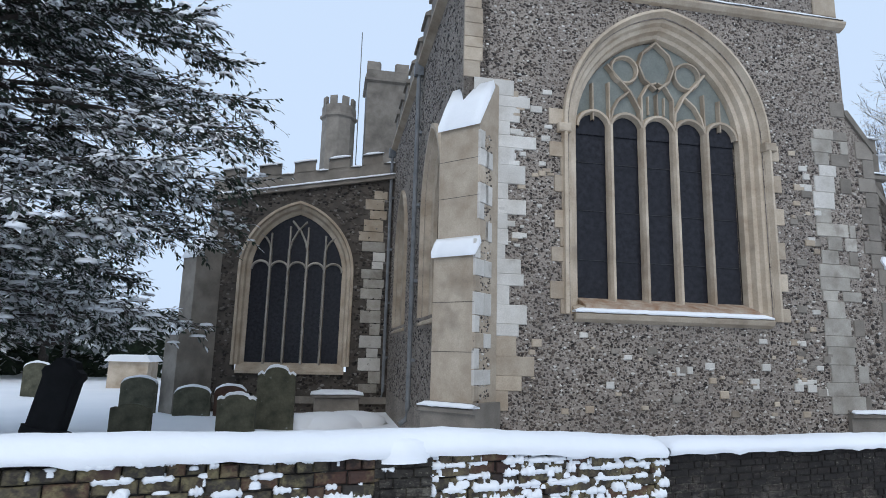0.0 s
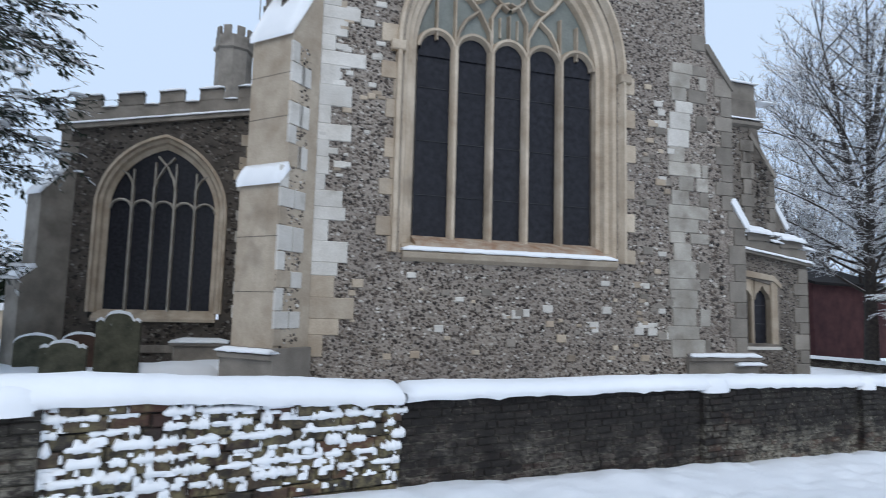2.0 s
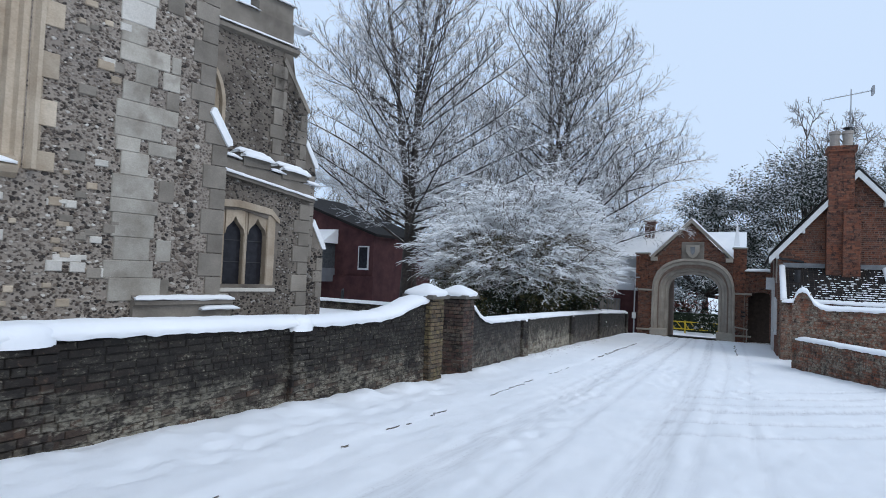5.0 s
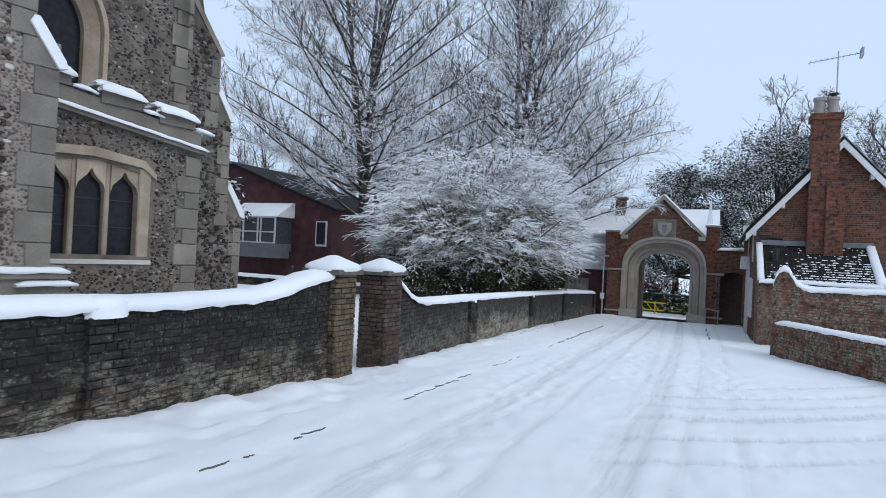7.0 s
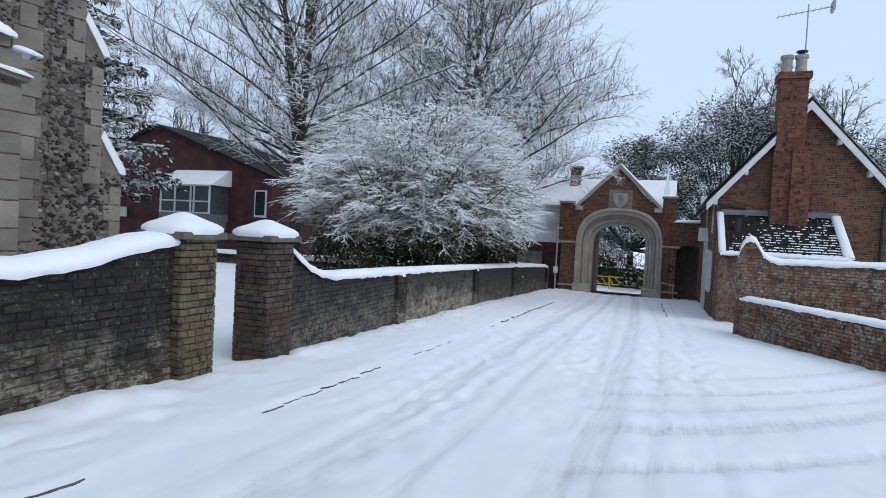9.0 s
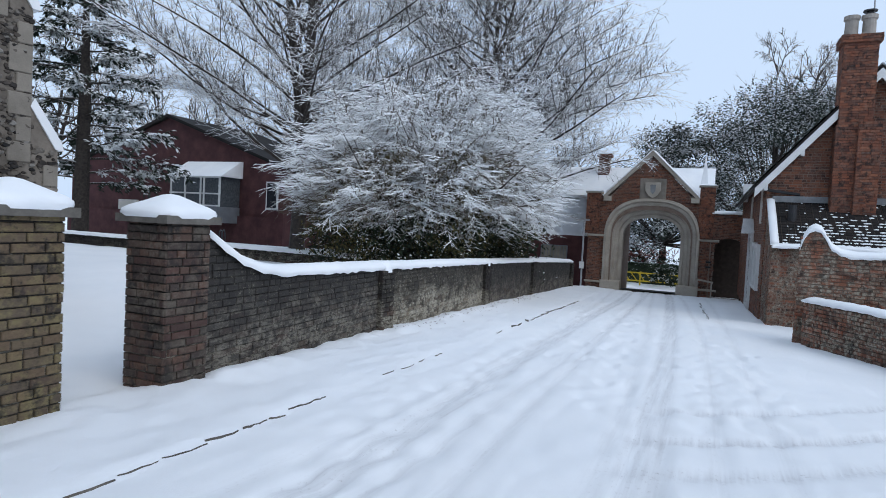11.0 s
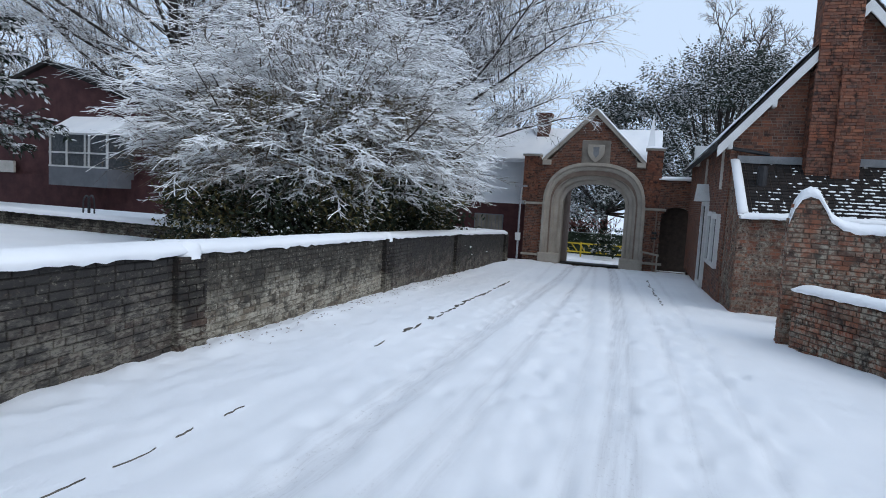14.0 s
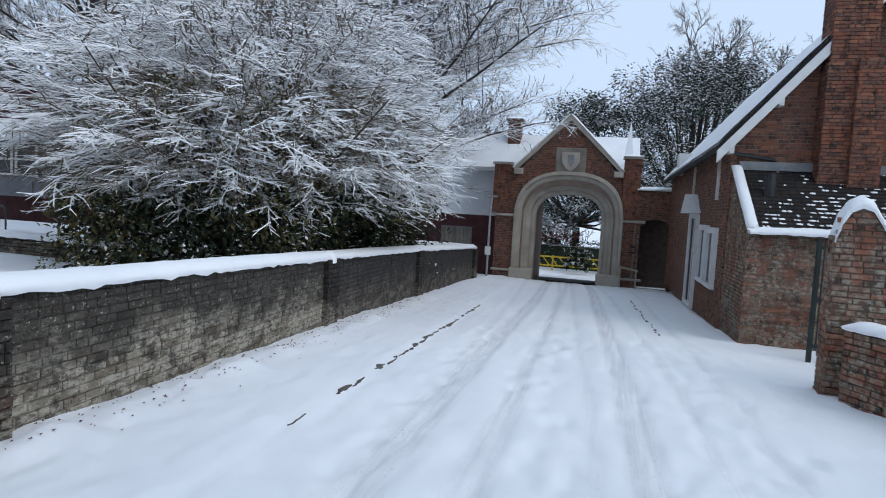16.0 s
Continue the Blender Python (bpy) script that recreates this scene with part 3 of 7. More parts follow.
def snow_ground():
    xs = [-400, -150, -60, -30, -15] + list(np.arange(-8, 4, 0.5)) + list(np.arange(4, 30, 0.09)) + list(np.arange(30, 48, 0.2)) + [50, 54, 60, 75, 100, 160, 400]
    ys = [-400, -150, -60, -30, -16, -10] + list(np.arange(-7, -3, 0.3)) + list(np.arange(-3, 6.0, 0.06)) + list(np.arange(6.0, 8, 0.15)) + list(np.arange(8.2, 24, 0.8)) + [27, 34, 45, 60, 100, 200, 400]
    prints = []
    rng = random.Random(7)
    for a, b, n in (((6, 4.3), (15, 4.9), 26), ((16, 3.4), (30, 3.9), 44), ((19, 1.2), (30, 0.6), 34), ((12, 2.6), (20, 3.3), 22), ((20, 0.0), (26, 0.9), 18)):
        for i in range(n):
            k = i / n
            prints.append((a[0] + (b[0] - a[0]) * k + rng.uniform(-.1, .1), a[1] + (b[1] - a[1]) * k + (0.13 if i % 2 else -0.13) + rng.uniform(-.08, .08)))
    for _ in range(210):
        x = rng.uniform(19, 33)
        prints.append((x, tracks(x)[0] + (rng.gauss(-0.75, 0.3) if rng.random() < 0.55 else rng.gauss(0.8, 0.35))))
    pr = np.array(prints)
    X, Y = np.meshgrid(xs, ys)
    verts, worn = [], []
    for y in ys:
        for x in xs:
            z = ground_z(x, y)
            if 4 < x < 32 and -1 < y < 6:
                d = ((pr[:, 0] - x) / 0.16) ** 2 + ((pr[:, 1] - y) / 0.09) ** 2
                z -= 0.045 * float(np.exp(-d).max())
            verts.append((x, y, z))
            worn.append(min(1.0, worn_at(x, y)) if -7 < y < 6.5 and x < 60 else 0.0)
    nx, ny = len(xs), len(ys)
    faces = [(j * nx + i, j * nx + i + 1, (j + 1) * nx + i + 1, (j + 1) * nx + i) for j in range(ny - 1) for i in range(nx - 1)]
    me = bpy.data.meshes.new("ground")
    me.from_pydata(verts, [], faces)
    me.materials.append(GROUND)
    at = me.attributes.new("worn", "FLOAT", "POINT")
    at.data.foreach_set("value", worn)
    me.shade_smooth()
    ob = new("ground", me)
    tagged(ob, "snow-covered lane and churchyard with wheel tracks and footprints", "ground", kind="structure")


snow_ground()


def kerb_line():
    """Dark kerb edges that show here and there through the snow."""
    rng = random.Random(3)
    g = Geo()

    def streak(x, y, ln, w):
        n = 5
        rows = []
        for i in range(n + 1):
            t = i / n
            px, py = x + ln * t, y + 0.015 * noise.noise(Vector((x * 3 + t * 4, y, 1)))
            k = w * (0.25 + math.sin(math.pi * t) * rng.uniform(0.6, 1.1))
            rows.append([(px, py - k, ground_z(px, py - k) - 0.004), (px, py, ground_z(px, py) + 0.012), (px, py + k, ground_z(px, py + k) - 0.004)])
        g.loft([list(reversed(r)) for r in rows])

    for x0, x1, dens, wd in ((7.6, 9.2, 0.5, 0.010), (10.6, 13.0, 0.85, 0.012), (15.0, 17.6, 0.6, 0.011), (18.9, 20.5, 0.55, 0.009), (23.3, 24.4, 0.45, 0.016), (24.4, 29.5, 0.95, 0.042), (29.5, 33.0, 0.7, 0.035)):
        x = x0
        while x < x1:
            ln = rng.uniform(0.1, 0.4)
            if rng.random() < dens:
                streak(x, lerp(x + ln / 2, KERB) - 0.04 + rng.uniform(-0.02, 0.02), ln, wd * rng.uniform(0.5, 1.3))
            x += ln * rng.uniform(0.85, 1.3)
    x = 31.0
    while x < 38:
        streak(x, 0.9 + (x - 31) * 0.03 + rng.uniform(-0.05, 0.05), rng.uniform(0.1, 0.35), rng.uniform(0.02, 0.05))
        x += rng.uniform(0.22, 0.5)
    ob = g.part("kerb", MORTAR)
    tagged(ob, "dark wet kerb edge showing through the snow", "kerb", kind="structure")


kerb_line()

# ---- churchyard wall along the lane, with its gate piers ----
TOP_A = [(-8, 1.15), (-1.2, 0.98), (1.3, 0.92), (2.2, 0.92), (3.0, 0.86), (4.35, 0.78), (4.4, 0.80), (8.7, 0.74), (12.4, 0.63), (13.9, 0.62), (14.5, 0.70), (15.0, 0.82), (15.5, 0.88)]
TOP_B = [(16.95, 0.86), (17.45, 0.78), (17.75, 0.62), (18.05, 0.46), (18.4, 0.35), (18.9, 0.28), (21.9, 0.20), (28, 0.03), (34, -0.17), (41.2, -0.47)]


def run_frame(line, i):
    """The pose of the i-th straight stretch of a wall, x along it, and its length."""
    (xa, ya), (xb, yb) = line[i], line[i + 1]
    d = math.hypot(xb - xa, yb - ya)
    return pose(xa, ya, 0, 0, 0, math.degrees(math.atan2(yb - ya, xb - xa))), d, xa, (xb - xa) / d


def wall_core(line, tops, parent, mortars=()):
    for i in range(len(line) - 1):
        m, d, xa, k = run_frame(line, i)
        g = Geo()
        n = max(2, int(d / 0.4))
        rows = []
        for j in range(n + 1):
            s = d * j / n
            x = xa + s * k
            zt, zb = lerp(x, tops), road_z(x) - 0.3
            rows.append([(s, 0.005, zb), (s, 0.005, zt), (s, 0.33, zt), (s, 0.33, zb)])
        g.loft(rows, closed=True)
        g.f.append((0, 1, 2, 3))
        e = len(g.v)
        g.f.append((e - 1, e - 2, e - 3, e - 4))
        g.moved(m)
        g.part("wall_core", mortars[i] if mortars else WALLMORTAR, parent)


def laid_bricks(line, i, tops, rng, course, length, proud, back=0.03):
    """Bricks of one straight stretch, each as its eight corners in the world."""
    m, d, xa, k = run_frame(line, i)
    lo = min(road_z(xa), road_z(xa + d * k)) - 0.12
    hi_ = max(z for _, z in tops)
    for b in bricks(rng, (0, d), lo, hi_, course, length, 0.0, proud, top=lambda s: lerp(xa + s * k, tops) + 0.01, base=lambda s: road_z(xa + s * k) - 0.1, back=back):
        yield m, b


churchyard_wall = thing("churchyard_wall", "old weathered brick churchyard wall capped with thick snow", "wall", (0, 4.87, 0.2), kind="structure")
churchyard_wall.matrix_world = Matrix()
wall_core(WALL_A, TOP_A, churchyard_wall)
lane_wall = thing("lane_wall", "grey weathered brick lane wall with buttress strips and snow coping", "wall", kind="structure")
wall_core(WALL_B, TOP_B, lane_wall, (WALLMORTAR, PALEMORTAR, WALLMORTAR, WALLMORTAR))

rng_w = random.Random(11)
PIECES = []  # single bricks, linked last
rest_a, rest_b, ledge, rest_k = Geo(), Geo(), Geo(), Geo()


def ledge_snow(g, m, b, rng):
    """A small drift on the ledge of a brick."""
    a, c, y0, y1, z0, z1 = b
    ln = (c - a) * rng.uniform(0.5, 1.25)
    s0 = a + (c - a) * rng.uniform(-0.15, 0.3)
    h, dp = rng.uniform(0.02, 0.07), rng.uniform(0.012, 0.045)
    n = 11
    rings = []
    for i in range(n + 1):
        t = i / n
        e = min(1.0, 5 * math.sin(math.pi * t)) * (0.45 + 0.75 * rng.random())
        x = s0 + ln * t
        rings.append([(x, y0 + 0.03, z1 - 0.025), (x, y0 - dp * 0.7 * e, z1 - 0.022 * e), (x, y0 - dp * e, z1 + 0.25 * h * e), (x, y0 - dp * 0.55 * e, z1 + 0.8 * h * e), (x, y0 + 0.035, z1 + h * e)])
    q = Geo()
    q.loft(rings)
    q.moved(m)
    g.add(q.v, q.f)


for i in range(len(WALL_A) - 1):
    old = i < 2
    for m, b in laid_bricks(WALL_A, i, TOP_A, rng_w, 0.105 if old else 0.074, 0.27 if old else 0.225, 0.03 if old else 0.008):
        q = Geo()
        rounded_block(q, *b, r=0.012 if old else 0.006)
        q.moved(m)
        xw = q.v[0][0]
        if old and -2 < xw and b[4] > 0.15:
            f_ = lerp(xw, [(-2, 0.45), (1.2, 0.6), (1.6, 0.95), (4.4, 0.97)])
            for _ in range(1):
                if rng_w.random() < f_:
                    ledge_snow(ledge, m, b, rng_w)
        if 8.95 < xw < 11.4 and b[4] > road_z(xw) + 0.02:
            PIECES.append((q, WALLBRICK, churchyard_wall))
        else:
            (rest_b if old else rest_k if xw < 8.4 else rest_a).add(q.v, q.f)
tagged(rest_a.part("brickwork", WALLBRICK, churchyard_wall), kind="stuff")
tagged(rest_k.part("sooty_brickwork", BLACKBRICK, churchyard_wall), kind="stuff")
tagged(rest_b.part("old_brickwork", RUBBLE, churchyard_wall, "uneven old bricks with snow on their ledges"), kind="stuff")
for _ in range(380):
    x = rng_w.uniform(1.7, 4.38) if rng_w.random() < 0.8 else rng_w.uniform(-1.5, 1.7)
    z = rng_w.uniform(road_z(x) + 0.1, lerp(x, TOP_A))
    l_ = snow_lump(x, wall_line(x) - 0.015, z, rng_w.uniform(0.012, 0.06), rng_w.uniform(0.012, 0.03), rng_w.uniform(0.012, 0.045), rng_w, (7, 3))
    ledge.add(l_.v, l_.f)
tagged(ledge.part("ledge_snow", SNOW, churchyard_wall, "small drifts of snow on the brick ledges", True), kind="stuff")
rest_c = [Geo(), Geo(), Geo()]
LANE_MATS = (GREYBRICK, PALEBRICK, GREYBRICK)
for i in range(len(WALL_B) - 1):
    for m, b in laid_bricks(WALL_B, i, TOP_B, rng_w, 0.078, 0.23, 0.008):
        q = Geo()
        rounded_block(q, *b, r=0.006)
        q.moved(m)
        if q.v[0][0] < 19.2:
            PIECES.append((q, GREYBRICK, lane_wall))
        else:
            rest_c[0 if q.v[0][0] < 21.9 else 1 if q.v[0][0] < 27.8 else 2].add(q.v, q.f)
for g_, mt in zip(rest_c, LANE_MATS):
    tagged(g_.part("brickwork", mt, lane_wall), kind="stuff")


def pilaster(x0, x1, tops, parent, deep=0.07, top_drop=0.0):
    y = wall_line((x0 + x1) / 2)
    g = Geo()
    zt = lerp((x0 + x1) / 2, tops) - 0.09 - top_drop
    zb = road_z(x0) - 0.2
    for b in bricks(rng_w, (x0, x1), zb, zt, 0.078, 0.23, y - deep, 0.01, back=deep + 0.03):
        rounded_block(g, *b, r=0.006)
    g.box(x0 + 0.012, x1 - 0.012, y - deep + 0.012, y + 0.05, zb, zt)
    g.part("pilaster", WALLBRICK, parent)


for x0, x1 in ((1.25, 1.75), (8.35, 8.85), (11.75, 12.2)):
    pilaster(x0, x1, TOP_A, churchyard_wall)
for x0, x1 in ((21.65, 22.1), (27.6, 28.05), (33.3, 33.75), (40.75, 41.25)):
    pilaster(x0, x1, TOP_B, lane_wall, 0.1)


def coping(line, tops, parent, x0, x1, width=0.47, height=0.155):
    xs = sorted({x0, x1, *[x for x, _ in line if x0 < x < x1], *[x for x, _ in tops if x0 < x < x1]})
    pts = [(x, wall_line(x) + 0.15, lerp(x, tops)) for x in xs]
    snow_strip(pts, width, height, rng_w).part("snow_coping", SNOW, parent, "thick rounded snow coping", True)


coping(WALL_A, TOP_A, churchyard_wall, -8, 4.38, 0.44, 0.14)
coping(WALL_A, TOP_A, churchyard_wall, 4.42, 15.42, 0.43, 0.10)
coping(WALL_B, TOP_B, lane_wall, 17.15, 41.2, 0.42, 0.085)


for x, w, tp, par in ((1.5, 0.3, TOP_A, churchyard_wall), (8.6, 0.3, TOP_A, churchyard_wall), (11.95, 0.26, TOP_A, churchyard_wall), (21.9, 0.2, TOP_B, lane_wall), (27.8, 0.16, TOP_B, lane_wall)):
    snow_lump(x, wall_line(x) + 0.02, lerp(x, tp) - 0.03, w * 0.85, 0.15, 0.13, rng_w).part("snow_lump", SNOW, par, smooth=True)

# return wall at the far end of the lane wall
g = Geo()
g.box(40.95, 41.25, 6.75, 14.0, -2.0, -0.5)
g.part("return_wall", WALLBRICK, lane_wall)
snow_strip([(41.1, 6.7, -0.5), (40.9, 14.0, -0.45)], 0.45, 0.13, rng_w).part("snow_coping", SNOW, lane_wall, smooth=True)


def gate_pier(x0, x1, y0, y1, zt, material, label):
    zb = road_z((x0 + x1) / 2)
    p = thing("gate_pier", label, "gate pier", ((x0 + x1) / 2, (y0 + y1) / 2, zb), group="brick piers of the churchyard gateway")
    w, d, h = x1 - x0, y1 - y0, zt - zb
    core = Geo()
    core.box(-w / 2 + 0.012, w / 2 - 0.012, -d / 2 + 0.012, d / 2 - 0.012, -0.25, h)
    core.part("mortar_core", WALLMORTAR, p)
    g_ = Geo()
    for turn, (wa, da) in ((0, (w, d)), (90, (d, w)), (180, (w, d)), (270, (d, w))):
        q = Geo()
        for b in bricks(rng_w, (-wa / 2, wa / 2), -0.2, h, 0.076, 0.23, -da / 2, 0.006, back=0.04):
            rounded_block(q, *b, r=0.007)
        q.moved(pose(0, 0, 0, 0, 0, turn))
        if turn in (0, 90, 270):
            for k in range(0, len(q.v), 12):
                one = Geo()
                one.add(q.v[k:k + 12], [(0, 1, 5, 4), (1, 2, 6, 5), (2, 3, 7, 6), (3, 0, 4, 7), (4, 5, 9, 8), (5, 6, 10, 9), (6, 7, 11, 10), (7, 4, 8, 11), (8, 9, 10, 11)])
                PIECES.append((one, material, p))
        else:
            g_.add(q.v, q.f)
    g_.part("rear_brickwork", material, p)
    c = Geo()
    o = 0.07
    c.box(-w / 2 - o, w / 2 + o, -d / 2 - o, d / 2 + o, h, h + 0.075)
    c.part("cap_stone", CAPSTONE, p, "grey stone cap")
    s = Geo()
    rings = []
    n = 28
    for r, z in ((1.01, 0.05), (1.05, 0.09), (1.02, 0.125), (0.88, 0.16), (0.64, 0.195), (0.42, 0.23), (0.2, 0.265), (0.06, 0.275)):
        row = []
        for i in range(n):
            a = 2 * math.pi * i / n
            ca, sa = math.cos(a), math.sin(a)
            k = (abs(ca) ** 5 + abs(sa) ** 5) ** -0.2
            wob = 1 + 0.04 * noise.noise(Vector((ca * 2, sa * 2, z * 9 + x0)))
            row.append((ca * k * (w / 2 + o) * r * wob, sa * k * (d / 2 + o) * r * wob, h + z))
        rings.append(row)
    s.loft(rings, closed=True)
    s.f.append(tuple(len(s.v) - n + i for i in range(n)))
    s.part("snow_cap", SNOW, p, "peaked cap of snow", True)
    return p


gate_pier(15.42, 15.92, 5.50, 6.0, 0.88, PIERBRICK, "ochre brick gate pier with snow-topped stone cap")
gate_pier(16.90, 17.42, 5.55, 6.07, 0.85, DARKPIER, "dark weathered brick gate pier with snow-topped cap")

# ---- church: built in its own axes, x along the east wall, y into the building ----
church = thing("church", "medieval flint and limestone parish church with snow on its ledges", "church", (4.83, 9.90, 0), -10.3)
rng_c = random.Random(21)


def blob(g, x, z, y, sx, sz, h, rng):
    """A knapped flint set in the wall face."""
    k = 6
    a0 = rng.random() * 6
    base, top = [], []
    for i in range(k):
        a = a0 + 2 * math.pi * i / k
        r = rng.uniform(0.75, 1.15)
        base.append((x + sx * r * math.cos(a), y + 0.004, z + sz * r * math.sin(a)))
        top.append((x + sx * 0.62 * r * math.cos(a), y - h * rng.uniform(0.7, 1.0), z + sz * 0.62 * r * math.sin(a)))
    n = len(g.v)
    g.v.extend(base + top)
    g.f.extend([(n + i, n + (i + 1) % k, n + k + (i + 1) % k, n + k + i) for i in range(k)])
    g.f.append(tuple(n + k + i for i in range(k)))


def flints(x0, x1, z0, z1, y, count, rng, inside, m=None, size=(0.022, 0.055), mat=None):
    g = Geo()
    for _ in range(count):
        x, z = rng.uniform(x0, x1), rng.uniform(z0, z1)
        if inside(x, z):
            s = rng.uniform(*size)
            blob(g, x, z, y, s * rng.uniform(1, 1.5), s * rng.uniform(0.7, 1.0), s * 0.45, rng)
    if m is not None:
        g.moved(m)
    tagged(g.part("flint_facing", mat or NODULE, church, "grey and white knapped flints"), kind="stuff")


def stone(name, material, parent, *blocks, r=0.015, m=None):
    for b in blocks:
        g = Geo()
        rounded_block(g, *b, r=r)
        if m is not None:
            g.moved(m)
        g.part(name, material, parent)


# chancel east wall
CX, CW, CSILL, CSPR, CH = 3.43, 1.80, 2.85, 6.2, 2.2
OW = CW + 0.32
hole = opening(CX, OW, 2.5, CSPR, CH + 0.34)
g = Geo()
arched_wall(g, -0.8, 7.62, -0.9, 12.4, 0.0, 0.55, [hole])
g.part("east_wall", FLINT, church, "flint rubble east wall of the chancel", weld=True)


def off_window(x, z):
    if z < 2.35 or z > CSPR + CH + 0.55 or abs(x - CX) > OW + 0.14:
        return True
    if z < CSPR:
        return False
    top = CH + 0.55
    lim = (OW + 0.14) * math.sqrt(max(0.0, 1 - ((z - CSPR) / top) ** 2))
    return abs(x - CX) > lim * 1.02


flints(-0.5, 7.55, 0.2, 9.05, 0.0, 24000, rng_c, off_window, size=(0.014, 0.036))
flints(-0.5, 7.55, 9.2, 10.4, 0.0, 1500, rng_c, off_window, size=(0.014, 0.036))

# the great window
win = Geo()
arch_ring(win, CX, 2.5, CSPR, CW, CH, [(0.46, -0.01), (0.45, -0.12), (0.39, -0.14), (0.35, -0.03), (0.31, 0.04), (0.25, 0.05), (0.22, 0.15), (0.14, 0.17), (0.11, 0.29), (0.04, 0.32), (0.02, 0.46), (-0.02, 0.46)])
window = win.part("great_window", STONE, church, "tall five-light traceried church window with buff stone surround")
q = Geo()
q.prism([(CX - 1.86, 2.62), (CX + 1.86, 2.62), *reversed([(x, z) for x, z in arch(CX, 1.86, CSPR, CH + 0.05)])], 0.46, 0.5)
pane_lower = q.part("glazing", GLASS, window, "dark leaded glass behind protective mesh")
q = Geo()
up = [(x, z) for x, z in arch(CX, 1.82, CSPR, CH) if z > 6.42]
q.prism([(up[0][0], 6.42), (up[-1][0], 6.42), *reversed(up)], 0.445, 0.46)
q.part("upper_glazing", OLDGLASS, window, "pale grey-green boarded tracery lights")
LW = 0.72
edges = [CX - 2.5 * LW + LW * i for i in range(6)]
for i, e in enumerate(edges[1:-1]):
    q = Geo()
    q.prism([(e - 0.075, 0.44), (e - 0.06, 0.34), (e - 0.025, 0.27), (e + 0.025, 0.27), (e + 0.06, 0.34), (e + 0.075, 0.44)], 2.66, 6.4, "xy")
    q.part("mullion", STONE, window)
for i in range(5):
    c = (edges[i] + edges[i + 1]) / 2
    q = Geo()
    bar(q, arch(c, LW / 2 - 0.01, 6.33, 0.36, 8), 0.44, 0.06, 0.13)
    gh = Geo()
    gh.prism([(c - LW / 2 + 0.02, 6.2), (c + LW / 2 - 0.02, 6.2), *reversed(arch(c, LW / 2 - 0.02, 6.33, 0.35, 8))], 0.43, 0.4445)
    gh.part("head_pane", GLASS, window)
    q.part("light_head", STONE, window)
for e, z1 in ((edges[1], 7.35), (edges[0] + 0.36, 7.3), (edges[4], 7.3), (edges[5] - 0.36, 7.2)):
    tracery_bar(window, STONE, [(e, 6.5), (e, z1)], 0.44, 0.035, 0.1)
for sgn in (-1, 1):
    s = lambda dx: CX + sgn * dx
    tracery_bar(window, STONE, [(s(0.36), 6.4), (s(0.40), 6.8), (s(0.62), 7.2), (s(0.95), 7.55), (s(1.12), 7.75)], 0.44, 0.045, 0.12)
    tracery_bar(window, STONE, [(s(0.36), 6.4), (s(0.36), 7.1), (s(0.2), 7.38), (s(0.02), 7.45)], 0.44, 0.04, 0.11)
    tracery_bar(window, STONE, [(s(0.0), 6.68), (s(0.0), 7.2)], 0.44, 0.035, 0.1)
    tracery_bar(window, STONE, [(s(1.08), 6.4), (s(1.0), 6.75), (s(0.86), 7.0), (s(0.62), 7.2)], 0.44, 0.04, 0.11)
    ring = [(s(0.72) + 0.29 * math.cos(a), 7.68 + 0.29 * math.sin(a)) for a in [2 * math.pi * k / 20 for k in range(21)]]
    tracery_bar(window, STONE, ring, 0.44, 0.04, 0.11)
    tracery_bar(window, STONE, [(s(0.02), 7.3), (s(0.28), 7.5), (s(0.40), 7.8), (s(0.3), 8.1), (s(0.0), 8.36)], 0.44, 0.045, 0.12)
    tracery_bar(window, STONE, [(s(0.18), 7.15 + 0.0), (s(0.18), 6.75)], 0.44, 0.02, 0.06)
for i in range(5):
    for k in range(3):
        q = Geo()
        z = 3.6 + k * 1.0
        q.box(edges[i] + 0.06, edges[i + 1] - 0.06, 0.445, 0.452, z, z + 0.012)
        q.part("saddle_bar", IRON, window)
q = Geo()
q.prism([(0.46, 2.86), (0.46, 2.6), (-0.02, 2.6), (-0.02, 2.68), (0.22, 2.78)], CX - CW - 0.02, CX + CW + 0.02, "yz")
q.part("inner_sill", RUST, window, "rust-stained inner sill")
q = Geo()
q.prism([(0.3, 2.72), (0.3, 2.36), (0.0, 2.36), (-0.1, 2.42), (-0.13, 2.5), (0.05, 2.66)], CX - OW + 0.06, CX + OW - 0.06, "yz")
q.part("sill", STONE, window)
snow_strip([(CX - OW + 0.05, -0.02, 2.56), (CX + OW - 0.08, -0.02, 2.56)], 0.22, 0.07, rng_c, 0.15, 0.02, 0.01).part("sill_snow", SNOW, window, "thin line of snow on the sill", True)
for sx in (-1, 1):
    q = Geo()
    rounded_block(q, CX + sx * (OW + 0.12) - 0.13, CX + sx * (OW + 0.12) + 0.13, -0.14, 0.05, CSPR - 0.2, CSPR - 0.02)
    q.part("hood_stop", STONE, window)
# jamb stones, long and short
z = 2.5
k = 0
while z < CSPR:
    h = rng_c.uniform(0.26, 0.38)
    for sx in (-1, 1):
        ln = (0.34 if (k + (sx > 0)) % 2 else 0.16) * rng_c.uniform(0.8, 1.15)
        a, b = CX + sx * (OW + 0.02), CX + sx * (OW + 0.02 + ln)
        stone("jamb_stone", STONE, window, (min(a, b), max(a, b), -0.03, 0.05, z, z + h - 0.01), r=0.008)
    z += h
    k += 1


